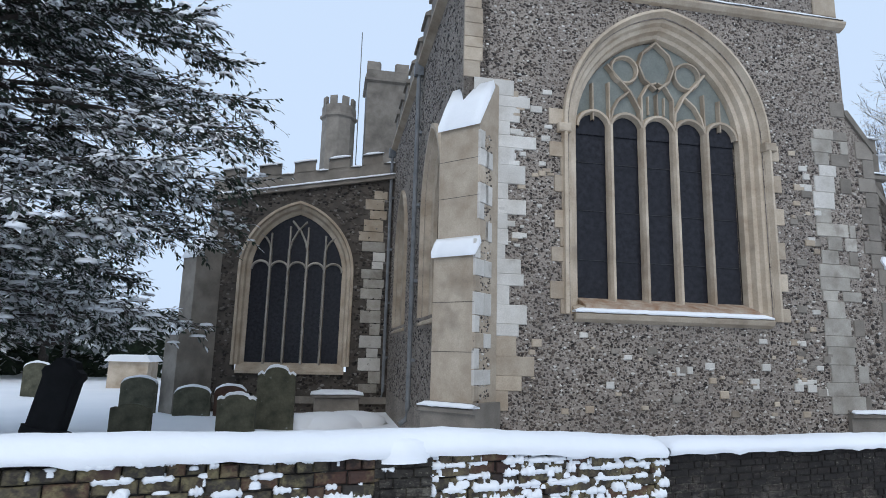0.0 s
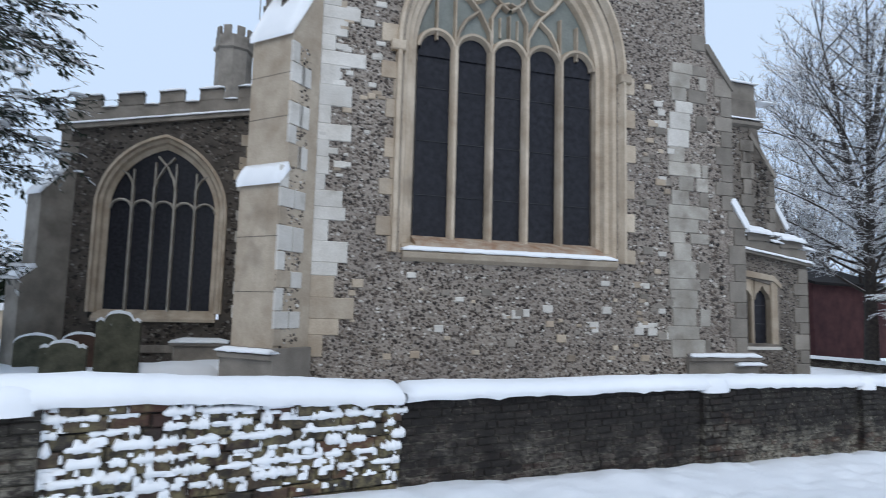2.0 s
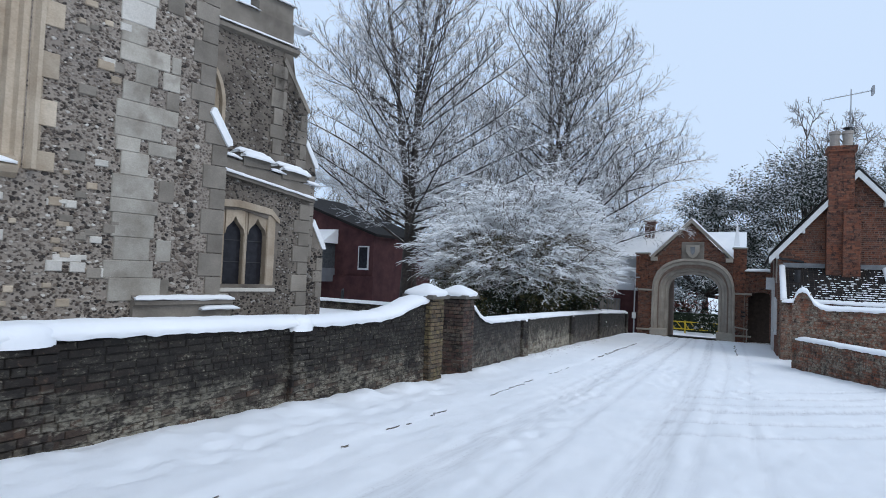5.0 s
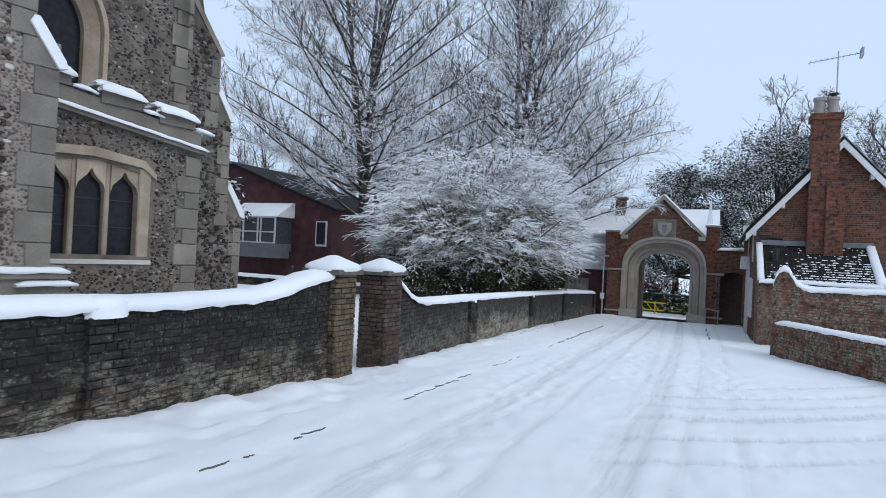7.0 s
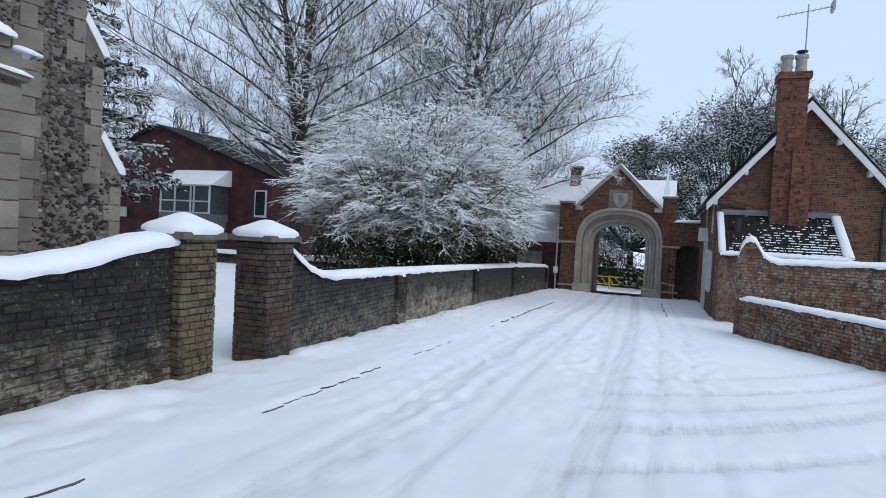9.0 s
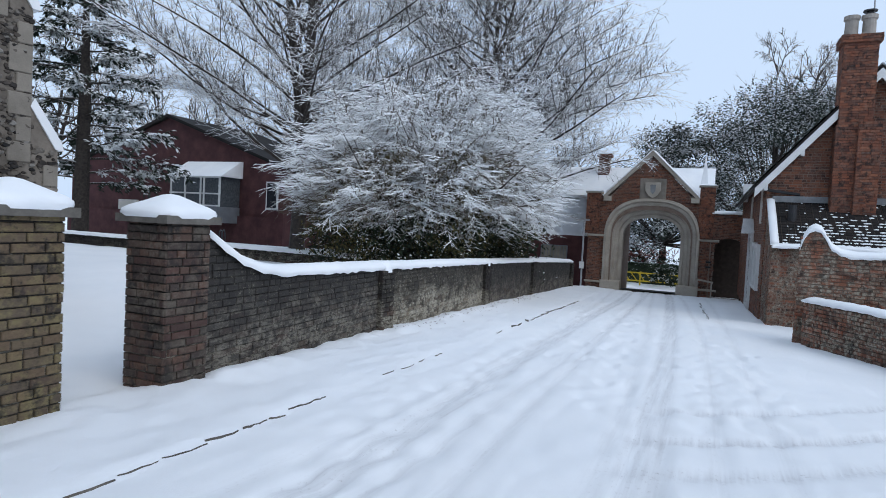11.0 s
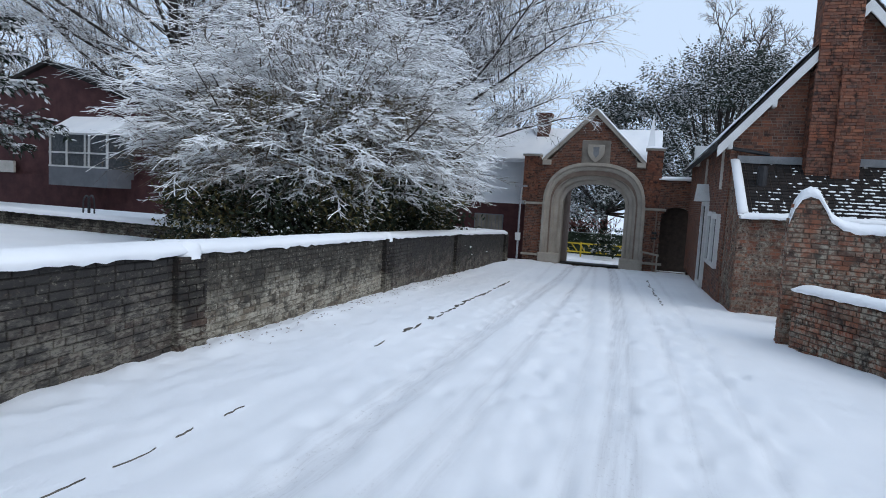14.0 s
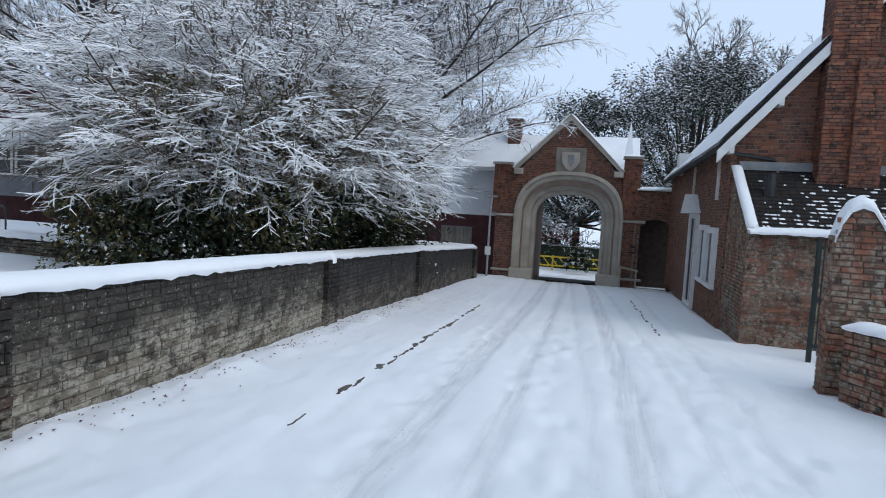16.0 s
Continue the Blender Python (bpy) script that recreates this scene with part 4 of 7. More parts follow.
def pale_patch(x, z, w, h, rng, mat=None):
    stone("pale_stone", mat or PALE, church, (x, x + w, -rng.uniform(0.022, 0.035), 0.04, z, z + h), r=0.012)


# quoins at both corners of the east wall, limewashed together at the left
z, k = 0.75, 0
while z < 12.2:
    h = rng_c.uniform(0.2, 0.36)
    if z < 6.75:
        ln = rng_c.choice((0.66, 0.76, 0.85, 0.95, 1.15)) * rng_c.uniform(0.9, 1.12)
        stone("quoin_stone", PALE if z > 1.7 else STONE, church, (-0.6, -0.6 + ln, -0.03 - 0.003 * (k % 3), 0.05, z, z + h + 0.004), r=0.012)
    else:
        stone("quoin_stone", STONE, church, (-0.81, -0.56 + rng_c.uniform(0, 0.14), -0.02, 0.05, z, z + h - 0.006), r=0.01)
    if z < 7.3:
        ln = (0.4 if k % 2 else 0.2) * rng_c.uniform(0.6, 1.3)
        if rng_c.random() < 0.7:
            stone("quoin_stone", ASHLAR if rng_c.random() < 0.7 else QUOIN, church, (7.62 - ln, 7.625, -0.02, 0.05, z, z + h - 0.012), r=0.012)
    if z < 6.6:
        ln = rng_c.uniform(0.3, 0.78)
        c_ = 7.0 + rng_c.uniform(-0.13, 0.13)
        stone("quoin_stone", PALE if 3.0 < z < 5.6 and rng_c.random() < 0.5 else QUOIN, church, (c_ - ln / 2, c_ + ln / 2, -0.028, 0.05, z, z + h - 0.002), r=0.012)
    z += h
    k += 1
# odd pale blocks scattered in the flint
for _ in range(70):
    x, z = rng_c.uniform(-0.3, 1.3), rng_c.uniform(3.6, 7.0)
    if off_window(x, z) and off_window(x + 0.3, z):
        w = rng_c.uniform(0.07, 0.24)
        pale_patch(x, z, w, w * rng_c.uniform(0.45, 0.75), rng_c, PALE if rng_c.random() < 0.6 else STONE)
for _ in range(46):
    x, z = rng_c.uniform(0.4, 6.3), rng_c.uniform(0.6, 2.1)
    w = rng_c.uniform(0.07, 0.2)
    pale_patch(x, z, w, w * rng_c.uniform(0.5, 0.8), rng_c, rng_c.choice((PALE, STONE, STONE, ASHLAR)))
for _ in range(40):
    x, z = rng_c.uniform(5.95, 6.7), rng_c.uniform(1.0, 6.0)
    w = rng_c.uniform(0.08, 0.26)
    pale_patch(x, z, w, w * rng_c.uniform(0.5, 0.8), rng_c, rng_c.choice((PALE, STONE, ASHLAR)))
for b in ((5.98, 1.30, 0.36, 0.10), (5.9, 1.17, 0.2, 0.15), (6.2, 1.16, 0.2, 0.14), (3.4, 1.42, 0.18, 0.16), (3.62, 1.46, 0.12, 0.14), (4.0, 1.55, 0.2, 0.13)):
    pale_patch(*b, rng_c)

# string course and ashlar above
q = Geo()
q.prism([(0.05, 8.98), (-0.09, 9.02), (-0.16, 9.1), (-0.16, 9.15), (0.05, 9.3)], -0.7, 7.74, "yz")
q.part("string_course", STONE, church)
snow_strip([(4.0, -0.06, 9.22), (7.7, -0.06, 9.2)], 0.16, 0.04, rng_c, 0.2, 0.01, 0.01).part("ledge_snow", SNOW, church, smooth=True)
for i in range(5):
    stone("quoin_stone", STONE, church, (7.05 - 0.15 * (i % 2), 7.625, -0.04, 0.05, 9.3 + i * 0.5, 9.79 + i * 0.5))


# left corner: diagonal buttress in two stages
diag = pose(-0.67, 0, 0, 0, 0, -45)
bw = 0.86


def buttress(m, wide, levels, material, plinth_z, snow=True, faces=True, quoins=True):
    """A buttress that stands out along its own -y; levels rows of (z0, z1, reach below, reach above) of each stage and weathering."""
    g_ = Geo()
    prof = [(0.35, levels[0][0])]
    for z0, z1, reach in levels:
        prof += [(-reach, z0), (-reach, z1)]
    prof.append((0.35, levels[-1][1]))
    g_.prism(prof, -wide / 2, wide / 2, "yz")
    g_.moved(m)
    ob = g_.part("buttress", material, church)
    if snow:
        for (z0, z1, r0), (z2, z3, r1) in zip(levels, levels[1:]):
            if r0 - r1 > 0.03:
                q_ = Geo()
                n = 5
                rows = []
                for i in range(n + 1):
                    x = -wide / 2 - 0.03 + (wide + 0.06) * i / n
                    j = rng_c.uniform(0.8, 1.2)
                    rows.append([(x, -r0 - 0.05, z1 - 0.05), (x, -r0 - 0.06, z1 + 0.05 * j), (x, -(r0 + r1) / 2 - 0.03, (z1 + z2) / 2 + 0.09 * j), (x, -r1 + 0.0, z2 + 0.07), (x, -r1 + 0.06, z2 - 0.05)])
                q_.loft([list(reversed(r_)) for r_ in rows])
                q_.f.append(tuple(range(5)))
                q_.f.append(tuple(len(q_.v) - 5 + i for i in range(5)))
                q_.moved(m)
                q_.part("weathering_snow", SNOW, church, "sloped snow on the buttress weathering", True)
    if plinth_z is not None:
        r = levels[0][2]
        q_ = Geo()
        q_.prism([(0.3, -0.9), (-r - 0.1, -0.9), (-r - 0.1, plinth_z - 0.12), (-r - 0.16, plinth_z - 0.1), (-r - 0.16, plinth_z - 0.04), (-r, plinth_z + 0.06), (0.3, plinth_z + 0.06)], -wide / 2 - 0.12, wide / 2 + 0.12, "yz")
        q_.moved(m)
        q_.part("plinth", ASHLAR, church)
        q_ = snow_strip([(-wide / 2 - 0.14, -r - 0.09, plinth_z), (wide / 2 + 0.14, -r - 0.09, plinth_z)], 0.2, 0.055, rng_c, 0.1, 0.01, 0.01)
        q_.moved(m)
        q_.part("plinth_snow", SNOW, church, smooth=True)
    return ob


# reach measured along the diagonal so that the front edge lies where it should
buttress(diag, bw, [(-0.9, 3.45, 0.43), (3.7, 5.85, 0.32), (6.75, 6.8, -0.1)], STONE, 0.86)
side = diag @ pose(bw / 2, 0, 0, 0, 0, 90)
z, k = 0.95, 0
while z < 5.6:
    h = rng_c.uniform(0.26, 0.4)
    reach = 0.43 if z < 3.4 else 0.32
    ln = (0.3 if k % 2 else 0.16)
    stone("quoin_stone", PALE if k % 3 else STONE, church, (-reach - 0.004, -reach + ln, -0.02, 0.03, z, z + h - 0.012), r=0.008, m=side)
    if k % 2:
        stone("quoin_stone", PALE, church, (-0.12, 0.12, -0.02, 0.03, z, z + h - 0.012), r=0.008, m=side)
    z += h
    k += 1
flints(-0.6, 0.1, 0.9, 5.7, 0.0, 700, rng_c, lambda x, z: x > (-0.42 if z < 3.4 else -0.31), side, size=(0.014, 0.034))
for zz in (1.75, 2.6, 4.5, 5.2):
    q = Geo()
    q.box(-bw / 2 - 0.002, bw / 2 + 0.002, -0.434 if zz < 3.4 else -0.324, 0, zz, zz + 0.008)
    q.moved(diag)
    q.part("joint", MORTAR, church)

# right corner: buttress in line with the east wall
q = Geo()
q.prism([(7.62, -0.9), (8.52, -0.9), (8.52, 3.45), (8.24, 3.85), (8.24, 6.25), (7.62, 7.05)], 0.02, 0.8)
q.part("buttress", FLINT, church, "flint buttress with limestone corners")
flints(7.62, 8.0, 0.8, 6.0, 0.02, 420, rng_c, lambda x, z: True)
z, k = 0.85, 0
while z < 6.15:
    h = rng_c.uniform(0.28, 0.42)
    e = 8.525 if z < 3.35 else 8.245
    ln = 0.42 if k % 2 else 0.28
    stone("quoin_stone", ASHLAR, church, (e - ln, e, -0.005, 0.08, z, z + h - 0.012), r=0.008)
    z += h
    k += 1
q = Geo()
q.prism([(8.2, 3.95), (8.16, 3.86), (8.5, 3.36), (8.6, 3.38), (8.58, 3.47), (8.26, 3.95)], -0.05, 0.85)
q.part("weathering_snow", SNOW, church, "sloped snow on the buttress weathering")
q = Geo()
q.prism([(7.6, 7.12), (7.6, 7.02), (8.26, 6.2), (8.34, 6.24), (7.68, 7.12)], -0.04, 0.84)
q.part("weathering", ASHLAR, church)
q = Geo()
q.prism([(0.5, -0.9), (-0.1, -0.9), (-0.1, 0.68), (-0.16, 0.7), (-0.16, 0.76), (0.0, 0.86), (0.5, 0.86)], 7.05, 8.68, "yz")
q.part("plinth", ASHLAR, church)
snow_strip([(7.05, -0.08, 0.78), (8.7, -0.08, 0.78)], 0.2, 0.06, rng_c, 0.1, 0.01, 0.01).part("plinth_snow", SNOW, church, smooth=True)
snow_strip([(8.1, -0.06, 0.62), (8.8, -0.06, 0.62)], 0.26, 0.06, rng_c, 0.1, 0.01, 0.01).part("plinth_snow", SNOW, church, smooth=True)

# chancel side wall, running back, with windows and rainwater pipes
sw = pose(-0.8, 13.2, 0, 0, 0, -90)  # x towards the east corner, -y outwards
side_holes = [opening(3.7, 1.3, 2.6, 5.2, 1.9), opening(10.0, 1.3, 2.6, 5.2, 1.9)]
g = Geo()
arched_wall(g, 0.0, 13.2, -1.2, 10.5, 0.0, 0.5, side_holes)
g.moved(sw)
g.part("side_wall", FLINT, church, "flint side wall of the chancel", weld=True)
for c in (3.7, 10.0):
    w = Geo()
    arch_ring(w, c, 2.6, 5.2, 1.05, 1.6, [(0.42, 0.0), (0.4, -0.1), (0.3, -0.1), (0.27, 0.0), (0.2, 0.02), (0.15, 0.15), (0.0, 0.2), (0.0, 0.35)])
    w.moved(sw)
    wo = w.part("side_window", STONE, church)
    q = Geo()
    q.prism([(c - 1.3, 2.6), (c + 1.3, 2.6), *reversed(arch(c, 1.3, 5.2, 1.9))], 0.3, 0.34)
    q.moved(sw)
    q.part("glazing", GLASS, wo)
    q = Geo()
    q.prism([(0.3, 2.7), (0.3, 2.4), (-0.1, 2.4), (-0.1, 2.45)], c - 1.4, c + 1.4, "yz")
    q.moved(sw)
    q.part("sill", STONE, wo)
q = Geo()
q.prism([(0.0, 9.75), (-0.2, 9.85), (-0.2, 9.95), (0, 10.0)], 0, 13.2, "yz")
q.moved(sw)
q.part("cornice", STONE, church)
for i in range(9):
    q = Geo()
    q.box(0.4 + i * 1.45, 1.2 + i * 1.45, -0.05, 0.4, 10.5, 11.0)
    q.prism([(-0.12, 11.0), (0.45, 11.0), (0.45, 11.12), (0.1, 11.22), (-0.12, 11.08)], 0.34 + i * 1.45, 1.26 + i * 1.45, "yz")
    q.moved(sw)
    q.part("merlon", ASHLAR, church)
for x in (7.7, 0.25):
    q = Geo()
    q.tube([(x, -0.14, 9.6), (x, -0.14, 0.3), (x, -0.2, 0.0), (x, -0.35, -0.1)], 0.065, 8)
    for zz in (1.5, 3.6, 5.7, 7.8):
        q.box(x - 0.1, x + 0.1, -0.1, 0.0, zz, zz + 0.08)
    q.prism([(x - 0.1, 9.55), (x + 0.1, 9.55), (x + 0.18, 9.9), (x - 0.18, 9.9)], -0.28, -0.02)
    q.moved(sw)
    q.part("rainwater_pipe", LEAD, church, "grey lead rainwater pipe with hopper head")
flints(0.1, 13.0, 0.3, 9.7, 0.0, 9000, rng_c, lambda x, z: not any(abs(x - c) < 1.55 and 2.3 < z < 7.3 for c in (3.7, 10.0)), sw, size=(0.02, 0.045), mat=MIDNODULE)

# south aisle end wall with its raked parapet
AY = 13.0
ac, aw = -4.42, 1.72
rake = lambda x: 7.38 + 0.2 * (x + 7.17)
g = Geo()
arched_wall(g, -7.7, -0.8, -1.2, 8, AY, AY + 0.5, [opening(ac, aw + 0.35, 0.95, 4.7, 2.65)], top=rake)
# shade on this end wall is put into its bed and flint colours
g.part("aisle_wall", SHADEFLINT, church, "flint end wall of the aisle, coloured dark for shade", weld=True)
w = Geo()
arch_ring(w, ac, 1.15, 4.7, aw, 2.3, [(0.45, AY), (0.43, AY - 0.1), (0.34, AY - 0.11), (0.3, AY + 0.02), (0.2, AY + 0.06), (0.14, AY + 0.2), (0.0, AY + 0.28), (0.0, AY + 0.36)])
awin = w.part("aisle_window", STONE, church, "five-light aisle window with buff stone arch")
q = Geo()
q.prism([(ac - aw - 0.1, 1.1), (ac + aw + 0.1, 1.1), *reversed(arch(ac, aw + 0.1, 4.7, 2.4))], AY + 0.34, AY + 0.38)
q.part("glazing", GLASS, awin)
lw = 2 * aw / 5
ed = [ac - aw + lw * i for i in range(6)]
for e in ed[1:-1]:
    q = Geo()
    bar(q, [(e, 1.2), (e, 5.6)], AY + 0.33, 0.06, 0.16)
    q.part("mullion", QUOIN, awin)
for i in range(5):
    tracery_bar(awin, QUOIN, arch((ed[i] + ed[i + 1]) / 2, lw / 2, 4.75, 0.35, 6), AY + 0.33, 0.05, 0.12)
for e, d in ((ed[2], 1), (ed[3], -1), (ed[1], -1), (ed[4], 1)):
    tracery_bar(awin, QUOIN, [(e, 5.5), (e + 0.08 * d, 5.9), (e + 0.3 * d, 6.35), (e + 0.62 * d, 6.72)] if abs(e - ac) < 0.8 else [(e, 5.5), (e + 0.05 * d, 5.75), (e + 0.2 * d, 6.0), (e + 0.42 * d, 6.15)], AY + 0.33, 0.045, 0.12)
    tracery_bar(awin, QUOIN, [(e, 5.5), (e, 6.5 if abs(e - ac) < 0.8 else 6.2)], AY + 0.33, 0.04, 0.1)
q = Geo()
q.prism([(AY + 0.3, 1.25), (AY + 0.3, 0.85), (AY - 0.12, 0.85), (AY - 0.12, 0.95)], ac - aw - 0.25, ac + aw + 0.25, "yz")
q.part("sill", STONE, awin)


def off_aisle(x, z):
    return not (abs(x - ac) < aw + 0.5 and 0.8 < z < 4.7 + 2.75 * max(0.0, 1 - (abs(x - ac) / (aw + 0.5)) ** 2) ** 0.5) and z < rake(x)


flints(-7.6, -0.6, -0.5, 8.4, AY, 4200, rng_c, off_aisle, size=(0.035, 0.075), mat=SHADENODULE)
q = Geo()
q.prism([(-7.8, rake(-7.8)), (-0.5, rake(-0.5)), (-0.5, rake(-0.5) + 0.2), (-7.8, rake(-7.8) + 0.2)], AY - 0.16, AY + 0.1)
q.part("raked_string", ASHLAR, church)
snow_strip([(-7.8, AY - 0.1, rake(-7.8) + 0.18), (-0.55, AY - 0.1, rake(-0.55) + 0.18)], 0.22, 0.07, rng_c, 0.3, 0.02, 0.01).part("ledge_snow", SNOW, church, smooth=True)
q = Geo()
q.prism([(-7.7, rake(-7.7) + 0.15), (-0.55, rake(-0.55) + 0.15), (-0.55, rake(-0.55) + 0.75), (-7.7, rake(-7.7) + 0.75)], AY, AY + 0.4)
q.part("parapet", ASHLAR, church)
for i in range(5):
    x = -7.4 + i * 1.32
    zb = rake(x) + 0.7
    q = Geo()
    q.prism([(x, zb), (x + 0.8, zb + 0.16), (x + 0.8, zb + 0.62), (x, zb + 0.46)], AY + 0.0, AY + 0.4)
    q.part("merlon", ASHLAR, church)
    snow_strip([(x - 0.03, AY + 0.15, zb + 0.46), (x + 0.83, AY + 0.15, zb + 0.64)], 0.45, 0.1, rng_c, 0.2, 0.03, 0.01).part("merlon_snow", SNOW, church, smooth=True)
    snow_strip([(x + 0.85, AY + 0.15, zb + 0.2), (x + 1.3, AY + 0.15, zb + 0.27)], 0.45, 0.08, rng_c, 0.2, 0.03, 0.01).part("crenel_snow", SNOW, church, smooth=True)
z, k = 0.2, 0
while z < 8.0:
    h = rng_c.uniform(0.3, 0.5)
    ln = rng_c.uniform(0.35, 1.1)
    stone("quoin_stone", STONE if z > 6 else rng_c.choice((PALE, QUOIN, QUOIN)), church, (-1.05 - ln, -1.05 - rng_c.uniform(0, 0.15), AY - 0.03, AY + 0.05, z, z + h - 0.02))
    if z < 7:
        ln = 0.55 if k % 2 else 0.32
        stone("quoin_stone", ASHLAR, church, (-7.72, -7.72 + ln, AY - 0.03, AY + 0.05, z, z + h - 0.02))
    z += h
    k += 1
q = Geo()
q.box(-7.8, -0.55, AY - 0.14, AY + 0.1, -0.2, 0.05)
q.part("plinth", ASHLAR, church)
buttress(pose(-7.7, AY, 0, 0, 0, -45), 0.8, [(-1.2, 2.2, 1.1), (2.6, 5.0, 0.7), (6.0, 6.05, 0.0)], ASHLAR, None)

# stair turrets and tower beyond the roof, with a flagpole
def turret(x, y, r, z0, z1, sides, name, turn=0.0, cap=False):
    t = Geo()
    ang = [turn + 2 * math.pi * i / sides for i in range(sides)]
    ringz = lambda rr, zz: [(x + rr * math.cos(a), y + rr * math.sin(a), zz) for a in ang]
    t.loft([ringz(r, z0), ringz(r, z1 - 1.4), ringz(r * 1.14, z1 - 1.3), ringz(r * 1.14, z1 - 1.15), ringz(r * 1.04, z1 - 1.1), ringz(r * 1.04, z1 - 0.55), ringz(r * 0.7, z1 - 0.55)], closed=True)
    t.f.append(tuple(len(t.v) - sides + i for i in range(sides)))
    ob = t.part(name, ASHLAR, church)
    for i in range(sides):
        a, b = ang[i], ang[(i + 1) % sides]
        for f0, f1 in ((0.0, 0.3), (0.7, 1.0)) if sides == 4 else ((0.22, 0.78),):
            q_ = Geo()
            pa = [(x + rr * (math.cos(a) * (1 - f) + math.cos(b) * f), y + rr * (math.sin(a) * (1 - f) + math.sin(b) * f)) for rr in (r * 1.05, r * 0.85) for f in (f0, f1)]
            q_.prism([pa[0], pa[1], pa[3], pa[2]], z1 - 0.56, z1, "xy")
            q_.part("merlon", ASHLAR, ob)
    return ob


turret(-3.24, 26.2, 1.02, 6.0, 17.4, 8, "stair_turret")
turret(-0.3, 27.0, 1.8, 6.0, 20.1, 4, "tower_turret", math.pi / 4)
q = Geo()
q.tube([(-2.0, 28, 12), (-2.0, 28, 23.3)], 0.035, 6)
q.part("flagpole", LEAD, church)
q = Geo()
q.prism([(-7.7, 7.8), (-0.6, 9.2), (-0.6, 8.2), (-7.7, 7.0)], 13.5, 40)
q.part("aisle_roof", LEAD, church)
q = Geo()
q.box(-0.5, 7.6, 0.5, 34, 10.2, 10.5)
q.part("chancel_roof", LEAD, church)
q = Geo()
q.box(7.2, 7.62, 0.55, 34, -0.9, 11.2)
q.part("north_wall", FLINT, church)

# chapel set back, with buttress and parapet
KY = 4.4
g = Geo()
arched_wall(g, 7.62, 13.15, -0.9, 7.3, KY, KY + 0.5, [opening(10.05, 0.95, 3.0, 5.3, 1.35)])
g.part("chapel_wall", FLINT_BED, church, "flint wall of the chapel", weld=True)
w = Geo()
arch_ring(w, 10.05, 3.0, 5.3, 0.72, 1.05, [(0.36, KY), (0.35, KY - 0.1), (0.26, KY - 0.1), (0.24, KY), (0.1, KY + 0.1), (0.0, KY + 0.2), (0.0, KY + 0.4)])
kw = w.part("chapel_window", STONE, church)
q = Geo()
q.prism([(9.1, 3.0), (11.0, 3.0), *reversed(arch(10.05, 0.95, 5.3, 1.35))], KY + 0.36, KY + 0.4)
q.part("glazing", GLASS, kw)
flints(8.0, 13.1, 0.0, 7.2, KY, 7000, rng_c, lambda x, z: abs(x - 10.05) > 1.05 or z > 6.8, size=(0.02, 0.045), mat=MIDNODULE)
q = Geo()
q.prism([(KY + 0.05, 7.2), (KY - 0.12, 7.26), (KY - 0.12, 7.36), (KY + 0.05, 7.45)], 7.6, 13.3, "yz")
q.part("string_course", ASHLAR, church)
snow_strip([(7.7, KY - 0.05, 7.42), (13.3, KY - 0.05, 7.42)], 0.2, 0.06, rng_c, 0.3, 0.01, 0.01).part("ledge_snow", SNOW, church, smooth=True)
q = Geo()
q.box(7.62, 13.15, KY, KY + 0.4, 7.4, 8.05)
q.part("parapet", ASHLAR, church)
for x in (8.4, 10.2, 12.0):
    q = Geo()
    q.box(x, x + 1.1, KY, KY + 0.4, 8.05, 8.55)
    q.part("merlon", ASHLAR, church)
    snow_strip([(x - 0.04, KY + 0.15, 8.55), (x + 1.14, KY + 0.15, 8.55)], 0.5, 0.1, rng_c, 0.2, 0.02, 0.01).part("merlon_snow", SNOW, church, smooth=True)
    snow_strip([(x + 1.14, KY + 0.15, 8.05), (x + 1.8, KY + 0.15, 8.05)], 0.45, 0.07, rng_c, 0.2, 0.02, 0.01).part("crenel_snow", SNOW, church, smooth=True)
q = Geo()
q.prism([(13.15, -0.9), (14.55, -0.9), (14.55, 1.9), (14.12, 2.6), (14.12, 4.2), (13.75, 4.8), (13.75, 5.75), (12.85, 6.95), (12.85, 7.2), (13.15, 7.2)], KY - 0.02, KY + 0.8)
q.part("buttress", FLINT_BED, church, "stepped flint buttress")
# same shade-dimmed flints as on the aisle end
flints(13.1, 14.5, 0.0, 6.2, KY - 0.02, 1500, rng_c, lambda x, z: x < (14.5 if z < 1.9 else 14.1 if z < 4.2 else 13.7), size=(0.03, 0.065), mat=SHADENODULE)
for poly in ([(14.1, 2.6), (14.5, 1.92), (14.64, 1.9), (14.6, 2.05), (14.16, 2.75)], [(13.73, 4.82), (14.1, 4.22), (14.22, 4.22), (14.2, 4.34), (13.78, 4.98)]):
    q = Geo()
    q.prism(poly, KY - 0.06, KY + 0.84)
    q.part("weathering_snow", SNOW, church)
q = Geo()
q.prism([(12.85, 6.95), (13.75, 5.72), (13.86, 5.76), (12.9, 7.1)], KY - 0.05, KY + 0.84)
q.part("weathering", ASHLAR, church)
z, k = 0.5, 0
while z < 6.8:
    h = rng_c.uniform(0.32, 0.5)
    e = 14.555 if z < 1.6 else 14.125 if z < 3.8 else 13.755 if z < 5.3 else 12.9
    ln = 0.36 if k % 2 else 0.24
    stone("quoin_stone", ASHLAR, church, (e - ln, e, KY - 0.045, KY + 0.05, z, z + h - 0.012))
    ln = 0.5 if k % 2 else 0.3
    stone("quoin_stone", ASHLAR, church, (12.75 - ln / 2, 12.75 + ln / 2, KY - 0.045, KY + 0.05, z, z + h - 0.012))
    z += h
    k += 1

